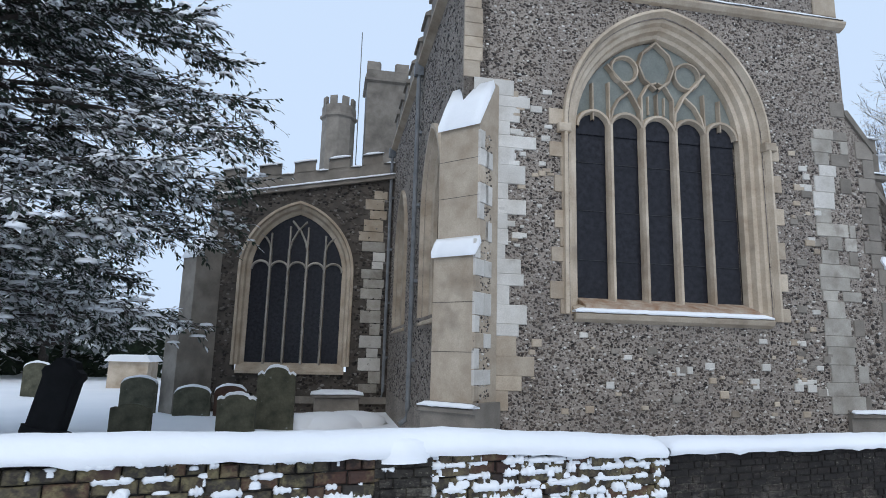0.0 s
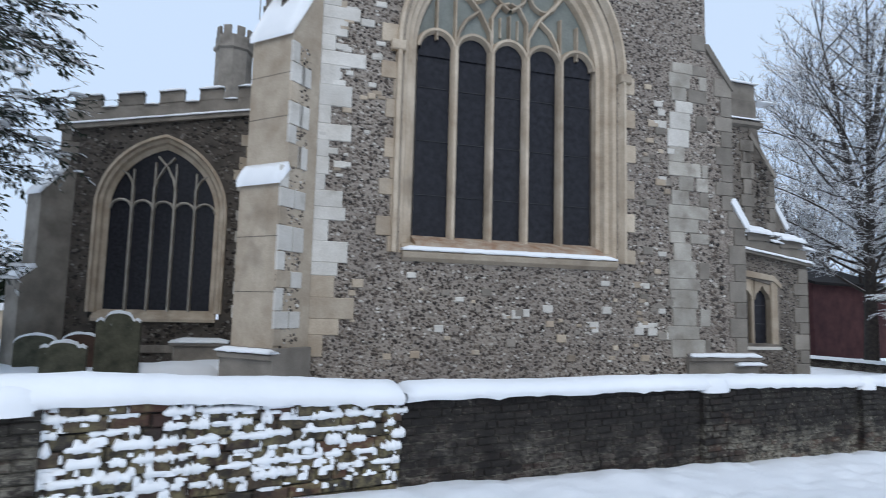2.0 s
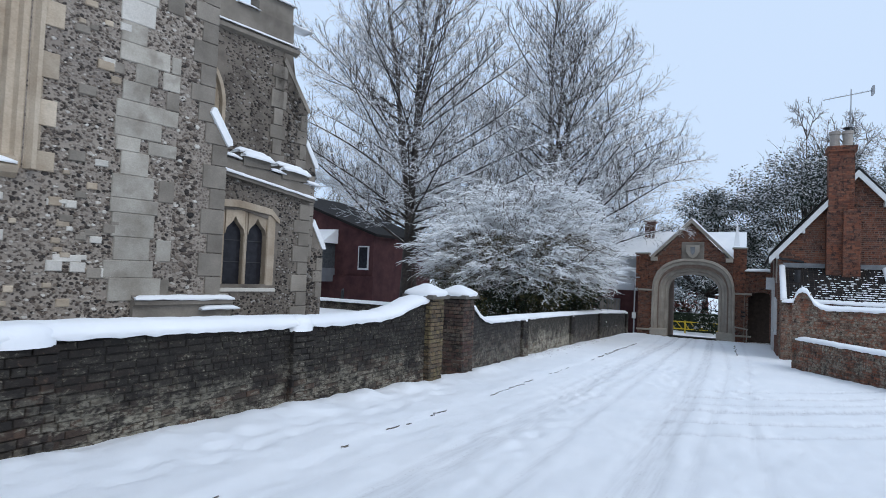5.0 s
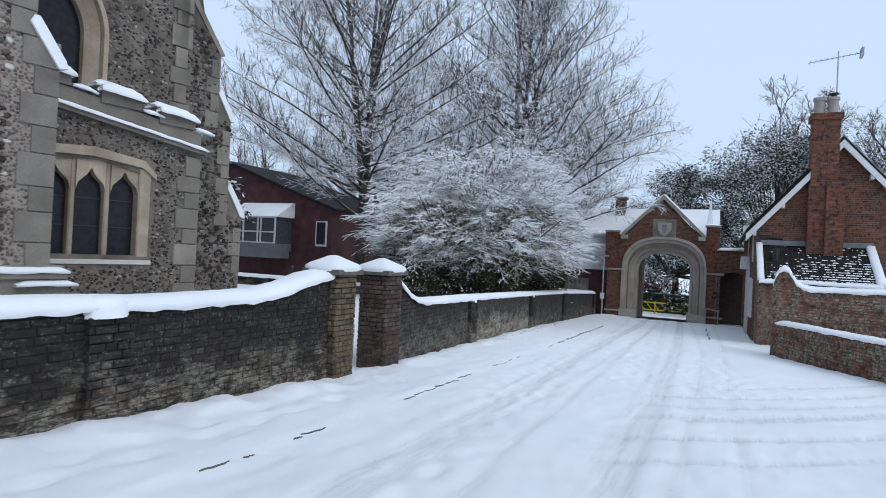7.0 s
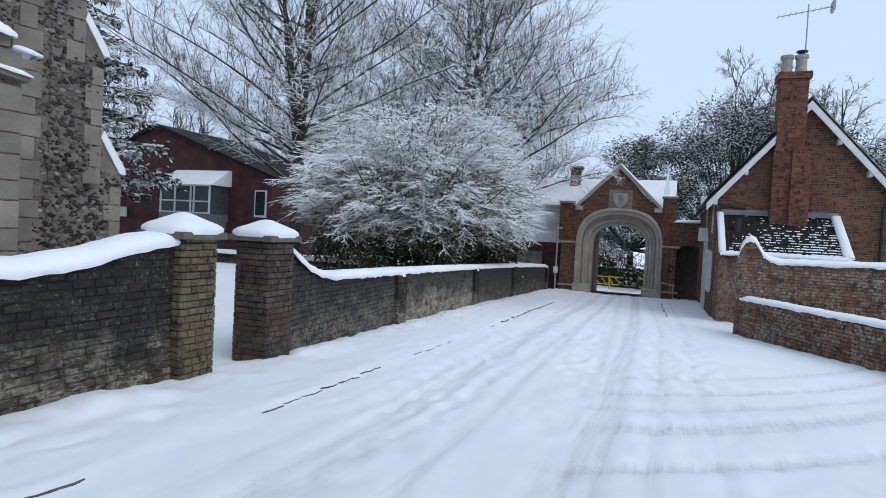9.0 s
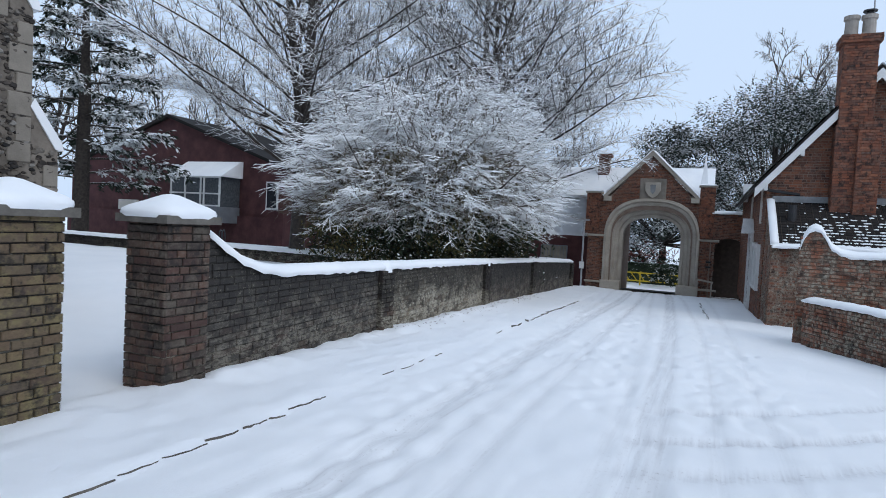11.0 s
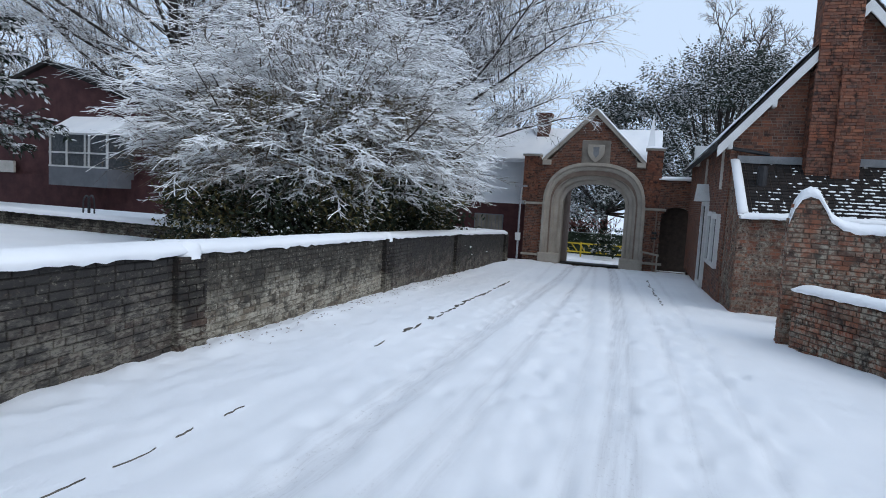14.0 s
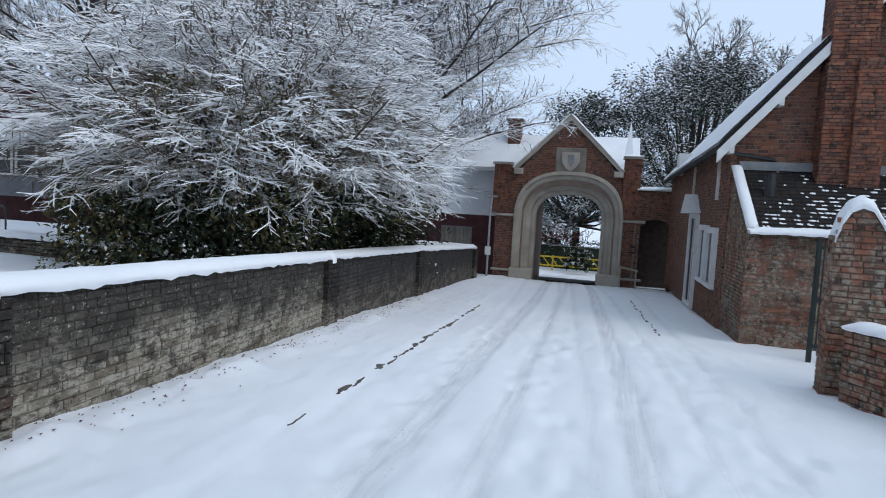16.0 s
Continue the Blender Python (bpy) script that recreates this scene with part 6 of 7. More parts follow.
# lean-to in front of the gable
leanto = thing("lean_to", "brick lean-to with dark tiled roof half covered in snow", "outbuilding", (31.2, -0.55, -1.3))
leanto.matrix_world = pose(31.2, -0.55, -1.3, 0, 0, -90)
q = Geo()
q.prism([(0.0, -0.3), (1.99, -0.3), (1.99, 3.4), (0.0, 2.12)], 0.012, 3.5, "yz")
q.part("body", REDMORTAR, leanto)
q = Geo()
for b in bricks(rng_k, (0, 3.5), -0.1, 2.1, 0.075, 0.225, 0.0, 0.01):
    rounded_block(q, *b, r=0.004)
s_ = Geo()
for b in bricks(rng_k, (0, 2.0), -0.1, 3.3, 0.075, 0.225, 0.0, 0.01, top=lambda x: 2.1 + 1.25 * (2.0 - x) / 2.0):
    rounded_block(s_, *b, r=0.004)
s_.moved(pose(0, 2.0, 0, 0, 0, -90))
q.add(s_.v, s_.f)
tagged(q.part("brickwork", GARDENBRICK, leanto), kind="stuff")
# tile courses on the slope
q = Geo()
n = 17
for i in range(n):
    t = i / n
    y, z = -0.1 + 2.05 * t, 2.1 + 1.33 * t
    x = 0.1
    while x < 3.45:
        w = 0.165
        q.add([(x + 0.004, y, z + 0.03), (x + w - 0.004, y, z + 0.03), (x + w - 0.004, y + 0.15, z + 0.105), (x + 0.004, y + 0.15, z + 0.105), (x + 0.004, y, z), (x + w - 0.004, y, z)], [(0, 1, 2, 3), (4, 5, 1, 0)])
        x += w
tagged(q.part("roof_tiles", TILE, leanto, "dark clay roof tiles"), kind="stuff")
q = Geo()
for i in range(1300):
    t = rng_k.random() ** 1.7
    x = rng_k.uniform(0.25, 3.35)
    if rng_k.random() > (0.15 + 0.85 * (x / 3.4) ** 1.3) * (1.2 - t):
        continue
    w = rng_k.uniform(0.02, 0.085)
    c = int(t * n) / n
    y, z = -0.1 + 2.05 * c, 2.1 + 1.33 * c
    s_ = snow_lump(x, y + 0.07, z + 0.045, w, 0.05, rng_k.uniform(0.018, 0.04), rng_k, (7, 2))
    q.add(s_.v, s_.f)
tagged(q.part("roof_snow", SNOW, leanto, "broken rows of snow on the tiles", True), kind="stuff")
for x, ww in ((0.06, 0.2), (3.42, 0.26)):
    snow_strip([(x, -0.1, 2.18), (x, 1.95, 3.5)], ww, 0.1, rng_k, 0.15, 0.02, 0.01).part("verge_snow", SNOW, leanto, smooth=True)
snow_strip([(0.0, -0.08, 2.12), (1.15, -0.08, 2.14), (3.5, -0.08, 2.12)], 0.26, 0.1, rng_k, 0.1, 0.03, 0.01).part("eaves_snow", SNOW, leanto, smooth=True)
q = Geo()
q.box(0.1, 3.5, 1.85, 1.99, 3.42, 3.6)
q.part("lead_flashing", LEAD, leanto, "grey lead flashing")
q = Geo()
q.tube([(0.55, 1.1, 2.8), (0.55, 1.1, 3.3)], 0.11, 10)
q.part("vent_pipe", IRON, leanto)

# garden wall with scrolled end pier, and a lower wall in front
garden_wall = thing("garden_wall", "old red brick garden wall with ramped snowy end", "wall", (27.2, -0.7, -1.12), kind="structure")
garden_wall.matrix_world = pose(27.2, -0.70, -1.12, 0, 0, -97)
ramp_pts = [(0.0, 1.95), (0.06, 2.2), (0.14, 2.34), (0.25, 2.4), (0.36, 2.36), (0.44, 2.22), (0.55, 2.02), (0.72, 1.9), (1.0, 1.86), (9.0, 2.1)]
q = Geo()
q.prism([(0, -0.3), (9, -0.3), (9, 2.1), *reversed(ramp_pts[:-1])], 0.012, 0.33)
q.part("wall_core", REDMORTAR, garden_wall)
q = Geo()
for b in bricks(rng_k, (0, 9), -0.1, 2.4, 0.075, 0.225, 0.0, 0.012, top=lambda x: lerp(x, ramp_pts)):
    rounded_block(q, *b, r=0.005)
s_ = Geo()
for b in bricks(rng_k, (0, 0.34), -0.1, 1.95, 0.075, 0.225, 0.0, 0.012):
    rounded_block(s_, *b, r=0.005)
s_.moved(pose(0, 0.34, 0, 0, 0, -90))
q.add(s_.v, s_.f)
tagged(q.part("brickwork", GARDENBRICK, garden_wall), kind="stuff")
snow_strip([(x, 0.16, z) for x, z in ramp_pts], 0.42, 0.1, rng_k, 0.07, 0.04, 0.03).part("snow_coping", SNOW, garden_wall, smooth=True)
# low wall in front of the pier
low_wall = thing("low_wall", "low lichened brick wall with thin snow on top", "wall", (26.95, -0.78, -1.1), kind="structure")
low_wall.matrix_world = pose(26.9, -0.8, -1.1, 0, 0, -153)
q = Geo()
q.box(0, 8, 0.012, 0.3, -0.3, 0.92)
q.part("wall_core", MORTAR, low_wall)
q = Geo()
for b in bricks(rng_k, (0, 8), -0.1, 0.93, 0.075, 0.225, 0.0, 0.01):
    rounded_block(q, *b, r=0.005)
tagged(q.part("brickwork", GARDENBRICK, low_wall), kind="stuff")
snow_strip([(0.0, 0.14, 0.92), (8, 0.14, 0.95)], 0.36, 0.08, rng_k, 0.1, 0.03, 0.02).part("snow_coping", SNOW, low_wall, smooth=True)

# ---- churchyard: gravestones and tombs ----
rng_t = random.Random(17)
YZ = -0.55


def gravestone(x, y, w, h, material, label, shape="round", lean=(0, 0), turn=-15.0, thick=0.12, snow=True):
    t = thing("gravestone", label, "gravestone", (x, y, YZ), group="churchyard gravestones")
    t.matrix_world = pose(x, y, YZ, lean[0], lean[1], turn)
    k = w / 2
    if shape == "round":
        top_ = [(k * math.cos(a), h - k * 0.45 + k * 0.45 * math.sin(a)) for a in [math.pi * i / 12 for i in range(13)]]
    elif shape == "shoulder":
        top_ = [(k, h * 0.86), (k * 0.82, h * 0.9), (k * 0.7, h * 0.88)] + [(k * 0.62 * math.cos(a), h * 0.9 + h * 0.1 * math.sin(a)) for a in [math.pi * i / 8 for i in range(9)]] + [(-k * 0.7, h * 0.88), (-k * 0.82, h * 0.9), (-k, h * 0.86)]
    else:
        top_ = [(k, h * 0.72), (k * 1.15, h * 0.78), (k * 1.05, h * 0.84), (k * 0.75, h * 0.88), (k * 0.55, h * 0.97), (0, h), (-k * 0.55, h * 0.97), (-k * 0.75, h * 0.88), (-k * 1.05, h * 0.84), (-k * 1.15, h * 0.78), (-k, h * 0.72)]
    poly = [(-k, -0.3), (k, -0.3)] + top_
    g_ = Geo()
    g_.prism(poly, -thick / 2, thick / 2)
    inner = [(x_ * 0.86, h * 0.5 + (z_ - h * 0.5) * 0.88) for x_, z_ in poly]
    g_.prism(inner, -thick / 2 - 0.012, thick / 2 + 0.012)
    g_.part("slab", material, t)
    if snow:
        path = [(x_, 0, z_) for x_, z_ in top_]
        s_ = Geo()
        rows = []
        for x_, _, z_ in path:
            j = rng_t.uniform(0.7, 1.3)
            rows.append([(x_, -thick * 0.55, z_ - 0.03), (x_, -thick * 0.5, z_ + 0.025 * j), (x_, 0, z_ + 0.05 * j), (x_, thick * 0.5, z_ + 0.025 * j), (x_, thick * 0.55, z_ - 0.03)])
        s_.loft(rows)
        s_.part("snow_line", SNOW, t, smooth=True)
    if shape == "scroll":
        b = Geo()
        rounded_block(b, -k * 1.2, k * 1.2, -0.2, 0.2, -0.3, 0.2, 0.05)
        b.part("base", material, t)
    return t


gravestone(-3.75, 18.2, 0.95, 1.95, BLACKSTONE, "black polished gravestone with scrolled top, tilted", "scroll", (-6, 9), -25, 0.28, False)
gravestone(-1.75, 17.4, 1.0, 0.85, TOMB, "small dark mossy gravestone with pointed top", "shoulder", (0, 0), snow=False)
gravestone(-2.2, 23.6, 1.2, 1.25, TOMB, "round-topped grey gravestone lined with snow", "round")
gravestone(0.75, 17.4, 1.0, 1.1, TOMB, "mossy gravestone with snow along its top", "shoulder")
gravestone(1.85, 18.5, 1.08, 1.8, TOMB, "tall lichened gravestone with curved shoulders", "shoulder")
gravestone(-0.45, 22.6, 1.2, 1.0, TOMB, "weathered grey gravestone against the church", "round")
gravestone(0.75, 22.4, 1.05, 1.05, TOMBRED, "reddish brown gravestone with snow on top", "round")
gravestone(-6.9, 31.0, 1.1, 1.5, TOMB, "grey round-topped gravestone standing in deep snow", "round")


def chest_tomb(x, y, w, d, h, label):
    t = thing("chest_tomb", label, "tomb", (x, y, YZ), -10)
    for nm, b in (("chest", (-w / 2, w / 2, -d / 2, d / 2, -0.2, h)), ("ledger", (-w / 2 - 0.12, w / 2 + 0.12, -d / 2 - 0.12, d / 2 + 0.12, h, h + 0.12)), ("step", (-w / 2 - 0.5, w / 2 + 0.5, -d / 2 - 0.4, d / 2 + 0.4, -0.2, 0.18))):
        g_ = Geo()
        rounded_block(g_, *b[:2], b[2], b[3], *b[4:], 0.03)
        g_.part(nm, ASHLAR, t)
    snow_strip([(-w / 2 - 0.12, 0, h + 0.12), (w / 2 + 0.12, 0, h + 0.12)], d + 0.25, 0.12, rng_t, 0.3, 0.02, 0.01).part("snow_top", SNOW, t, smooth=True)
    snow_strip([(-w / 2 - 0.5, -d / 2 - 0.15, 0.18), (w / 2 + 0.5, -d / 2 - 0.15, 0.18)], 0.55, 0.1, rng_t, 0.3, 0.02, 0.01).part("step_snow", SNOW, t, smooth=True)


chest_tomb(4.1, 20.9, 1.5, 0.7, 0.75, "low stone chest tomb with snow on its lid")
for x, y, s in ((3.4, 19.2, 1.3), (2.7, 18.9, 0.7), (4.3, 19.5, 1.2)):
    o = snow_lump(x, y, YZ, s, s * 0.7, 0.42, rng_t).part("snow_drift", SNOW, smooth=True)
    tagged(o, "mounded drift of snow by the church wall", "snow drift")
shed = thing("stone_hut", "small buff stone hut with snowy roof", "hut", (-3.9, 38, YZ), -10)
g = Geo()
g.box(-1.0, 1.0, -1, 1, -0.3, 1.5)
g.part("wall", STONE, shed)
g = Geo()
g.prism([(-1.2, 1.45), (1.2, 1.45), (0.9, 1.8), (-0.9, 1.8)], -1.2, 1.2)
g.part("roof", SNOW, shed)
lamp = thing("path_lamp", "slim dark lamp post in the churchyard", "lamp post", (-5.6, 29, YZ))
g = Geo()
g.tube([(0, 0, -0.2), (0, 0, 2.9)], 0.05, 8)
g.part("post", IRON, lamp)
g = Geo()
g.tube([(0, 0, 2.9), (0, 0, 2.95), (0, 0, 3.15), (0, 0, 3.2)], [0.06, 0.12, 0.14, 0.05], 8)
g.part("lantern", LEAD, lamp)

# ---- brick house with a bay window, beyond the churchyard ----
house = thing("brick_house", "dark purple-brown brick house behind the trees", "house", (45, 36, -0.9))
g = Geo()
g.box(0.5, 10, -9, 12, -0.5, 5.0)
g.prism([(-9, 5.0), (12, 5.0), (1.5, 8.6)], 0.5, 10, "yz")
g.part("wall", BROWNBRICK, house)
g = Geo()
g.box(0.3, 0.5, -9.2, 12.2, -0.5, 1.7)
g.part("lower_wall", BROWNBRICK, house)
for sx in (-1, 1):
    g = Geo()
    e = 1.5 + sx * 10.9
    g.prism([(1.5, 8.62), (e, 4.85), (e, 5.05), (1.5, 8.85)] if sx > 0 else [(1.5, 8.85), (e, 5.05), (e, 4.85), (1.5, 8.62)], 0.2, 10.2, "yz")
    g.part("roof", TILE, house)
bay = Geo()
bay.box(-1.4, 0.5, -5.3, -0.8, 1.16, 2.25)
bo = bay.part("bay_window", GREYPANEL, house, "grey clad bay window with white frames")
g = Geo()
g.prism([(-1.55, 4.25), (0.6, 4.25), (0.6, 5.4), (0.3, 5.4)], -5.5, -0.6)
g.part("bay_roof", SNOW, bo)
g = Geo()
g.box(-1.36, 0.5, -5.26, -0.84, 2.25, 4.25)
g.part("pane", glass_mat("window_glass", (0.05, 0.055, 0.06), 0.1), bo)
for y in (-5.25, -3.9, -3.6, -2.2, -0.9):
    g = Geo()
    g.box(-1.42, -1.34, y - 0.06, y + 0.06, 2.25, 4.27)
    g.part("window_bar", WHITEPAINT, bo)
for z in (2.3, 3.1, 4.2):
    g = Geo()
    g.box(-1.43, -1.35, -5.3, -0.8, z - 0.05, z + 0.05)
    g.part("window_bar", WHITEPAINT, bo)
g = Geo()
g.box(0.42, 0.5, -8.6, -7.6, 2.2, 4.1)
w_ = g.part("window", WHITEPAINT, house)
g = Geo()
g.box(0.38, 0.45, -8.48, -7.72, 2.35, 4.0)
g.part("pane", GLASS, w_)
g = Geo()
g.box(0.15, 0.3, 4.2, 6.2, 1.75, 2.5)
g.part("sign_board", PALE, house, "pale rectangular sign board")

# low wall across the churchyard
yard_wall = thing("yard_wall", "low dark wall with a line of snow across the churchyard", "wall", (28.7, 11, -0.55), kind="structure")
yard_wall.matrix_world = pose(28.6, 10.5, -0.6, 0, 0, 88)
g = Geo()
for b in bricks(rng_t, (0, 17), -0.1, 0.42, 0.075, 0.225, -0.0, 0.01, back=0.3):
    rounded_block(g, *b, r=0.004)
g.v = [(x, -y, z) for x, y, z in g.v]
g.f = [tuple(reversed(f_)) for f_ in g.f]
tagged(g.part("brickwork", WALLBRICK, yard_wall), kind="stuff")
snow_strip([(0, -0.12, 0.42), (17, -0.12, 0.45)], 0.4, 0.1, rng_t).part("snow_coping", SNOW, yard_wall, smooth=True)
rack = thing("cycle_rack", "dark hooped metal cycle rack in the snow", "cycle rack", (34.0, 21.3, -0.6), 30)
for i in range(2):
    g = Geo()
    g.tube([(i * 0.5 + 0.32 * math.cos(a), 0, 0.45 + 0.32 * math.sin(a)) for a in [math.pi * (k / 8) for k in range(9)]], 0.03, 7)
    g.tube([(i * 0.5 - 0.32, 0, 0.45), (i * 0.5 - 0.32, 0, -0.2)], 0.03, 7)
    g.tube([(i * 0.5 + 0.32, 0, 0.45), (i * 0.5 + 0.32, 0, -0.2)], 0.03, 7)
    g.part("hoop", IRON, rack)

# fallen leaves in the snow along the lane wall
g = Geo()
for _ in range(300):
    x = rng_t.uniform(21.5, 33)
    y = wall_line(x) - 0.12 - abs(rng_t.gauss(0, 0.24))
    s_ = rng_t.uniform(0.008, 0.022)
    a = rng_t.uniform(0, 6.283)
    z = ground_z(x, y) + 0.012
    g.add([(x + s_ * math.cos(a + k * 1.571), y + s_ * 0.7 * math.sin(a + k * 1.571), z + (0.01 if k % 2 else 0)) for k in range(4)], [(0, 1, 2, 3)])
tagged(g.part("fallen_leaves", grainy("dead_leaf", (0.09, 0.04, 0.03), (0.18, 0.08, 0.05), 4, 30)), "brown dead leaves scattered on the snow", "leaves", kind="stuff")

# iron gate beside the lean-to
gate = thing("iron_gate", "dark green iron garden gate beside the lean-to", "gate", (29.8, -1.72, -1.2), -80)
for x in (-0.42, 0.42):
    g = Geo()
    g.box(x - 0.03, x + 0.03, -0.03, 0.03, -0.2, 2.0)
    g.part("stile", GATEGREEN, gate)
for z in (0.25, 1.0, 1.85):
    g = Geo()
    g.box(-0.42, 0.42, -0.02, 0.02, z - 0.03, z + 0.03)
    g.part("rail", GATEGREEN, gate)
for i in range(6):
    g = Geo()
    g.tube([(-0.33 + i * 0.132, 0, 0.2), (-0.33 + i * 0.132, 0, 1.95)], 0.012, 6)
    g.part("bar", GATEGREEN, gate)

# ---- trees and shrubs ----
def twig(g, pts, r, sides=4):
    """A thin twig with a ridge upwards."""
    a, b = pts[0], pts[-1]
    dx, dy = b[0] - a[0], b[1] - a[1]
    L = math.hypot(dx, dy) or 1.0
    sx, sy = -dy / L, dx / L
    steep = abs(b[2] - a[2]) > 2.5 * L
    n0, n = len(g.v), len(pts)
    if steep:
        ring = ((1, 0, 0), (0, 1, 0), (-1, 0, 0), (0, -1, 0)) if sides == 4 else ((1, 0, 0), (-0.6, 0.8, 0), (-0.6, -0.8, 0))
    else:
        ring = ((0, 0, 1), (sx, sy, 0), (0, 0, -1), (-sx, -sy, 0)) if sides == 4 else ((0, 0, 1), (sx, sy, -0.6), (-sx, -sy, -0.6))
    for i, p in enumerate(pts):
        k = r * (1 - 0.7 * i / (n - 1))
        g.v += [(p[0] + u * k, p[1] + v_ * k, p[2] + w_ * k) for u, v_, w_ in ring]
    for i in range(n - 1):
        for k in range(sides):
            a_, b_ = n0 + i * sides + k, n0 + i * sides + (k + 1) % sides
            g.f.append((a_, b_, b_ + sides, a_ + sides))


def grow(rng, start, way, length, segs, bend, lift):
    """Points of a limb: bend is how crooked it is, lift how far it turns up (or, below nought, droops)."""
    p, d = Vector(start), Vector(way).normalized()
    pts = [tuple(p)]
    s = length / segs
    for _ in range(segs):
        d = (d + Vector((rng.uniform(-bend, bend), rng.uniform(-bend, bend), rng.uniform(-bend, bend) + lift))).normalized()
        p = p + d * s
        pts.append(tuple(p))
    return pts


def along(pts, t):
    k = t * (len(pts) - 1)
    i = min(int(k), len(pts) - 2)
    a, b = Vector(pts[i]), Vector(pts[i + 1])
    return a.lerp(b, k - i), (b - a).normalized()


def side_way(rng, d, spread):
    s = Vector((rng.gauss(0, 1), rng.gauss(0, 1), rng.gauss(0, 1)))
    s = (s - d * s.dot(d)).normalized()
    return (d * math.cos(spread) + s * math.sin(spread)).normalized()


def bare_tree(name, label, at, seed, height, crown, stems=1, fork=0.35, limbs=16, twigs=(7, 8, 5), droop=-0.03, thick=0.3, twig_r=0.016, first=0.22, up=0.10, mat=None):
    rng = random.Random(seed)
    t = thing(name, label, "tree", at)
    wood, fine, mid = Geo(), Geo(), Geo()
    trunk = grow(rng, (0, 0, -0.3), (0.01, 0, 1), height * fork, 6, 0.03, 0.05)
    wood.tube(trunk, [thick * (1 - 0.35 * i / 6) for i in range(7)], 10)
    leaders = [trunk]
    for k in range(stems):
        d = Vector((math.cos(k * 2.4 + seed), math.sin(k * 2.4 + seed), 5.0 if stems > 1 else 30)).normalized()
        ld = grow(rng, trunk[-1], d, height * (1 - fork) * rng.uniform(0.85, 1.0), 9, 0.07, 0.10)
        wood.tube(ld, [thick * 0.62 / (1 + 0.25 * (stems - 1)) * (1 - 0.93 * i / 9) + 0.012 for i in range(10)], 7)
        leaders.append(ld)
    for k in range(limbs * stems):
        src = leaders[1 + k % stems]
        h = rng.random() ** 0.85
        if k < limbs // 3:
            p, d = along(trunk, rng.uniform(first / fork if first < fork else 0.6, 1.0))
            h = 0.0
        else:
            p, d = along(src, h * 0.96)
        az = rng.uniform(0, 6.283)
        ln = crown * (1.05 - 0.8 * h) * rng.uniform(0.7, 1.1)
        way = Vector((math.cos(az), math.sin(az), rng.uniform(0.15, 0.75) + 0.7 * h))
        limb = grow(rng, p, way, ln, 7, 0.12, up)
        r0 = thick * 0.3 * (1 - 0.6 * h)
        wood.tube(limb, [r0 * (1 - 0.9 * i / 7) + 0.008 for i in range(8)], 5, False)
        for _ in range(twigs[0]):
            q1, d1 = along(limb, rng.uniform(0.2, 1.0))
            br = grow(rng, q1, side_way(rng, d1, rng.uniform(0.4, 0.95)), ln * rng.uniform(0.28, 0.5), 5, 0.14, droop + 0.03)
            twig(mid, br, twig_r * 1.9)
            for _ in range(twigs[1]):
                q2, d2 = along(br, rng.uniform(0.15, 1.0))
                b2 = grow(rng, q2, side_way(rng, d2, rng.uniform(0.35, 0.9)), ln * rng.uniform(0.13, 0.27), 4, 0.17, droop)
                twig(fine, b2, twig_r)
                for _ in range(twigs[2]):
                    q3, d3 = along(b2, rng.uniform(0.2, 1.0))
                    twig(fine, grow(rng, q3, side_way(rng, d3, rng.uniform(0.3, 0.8)), ln * rng.uniform(0.06, 0.13), 1, 0.2, droop), twig_r * 0.65)
    wood.part("trunk", BARK, t, "dark bark dusted with snow", True)
    tagged(mid.part("branchwork", mat or TWIG, t), kind="stuff")
    tagged(fine.part("crown", mat or TWIG, t, "lacework of snow-lined twigs"), kind="stuff")
    return t


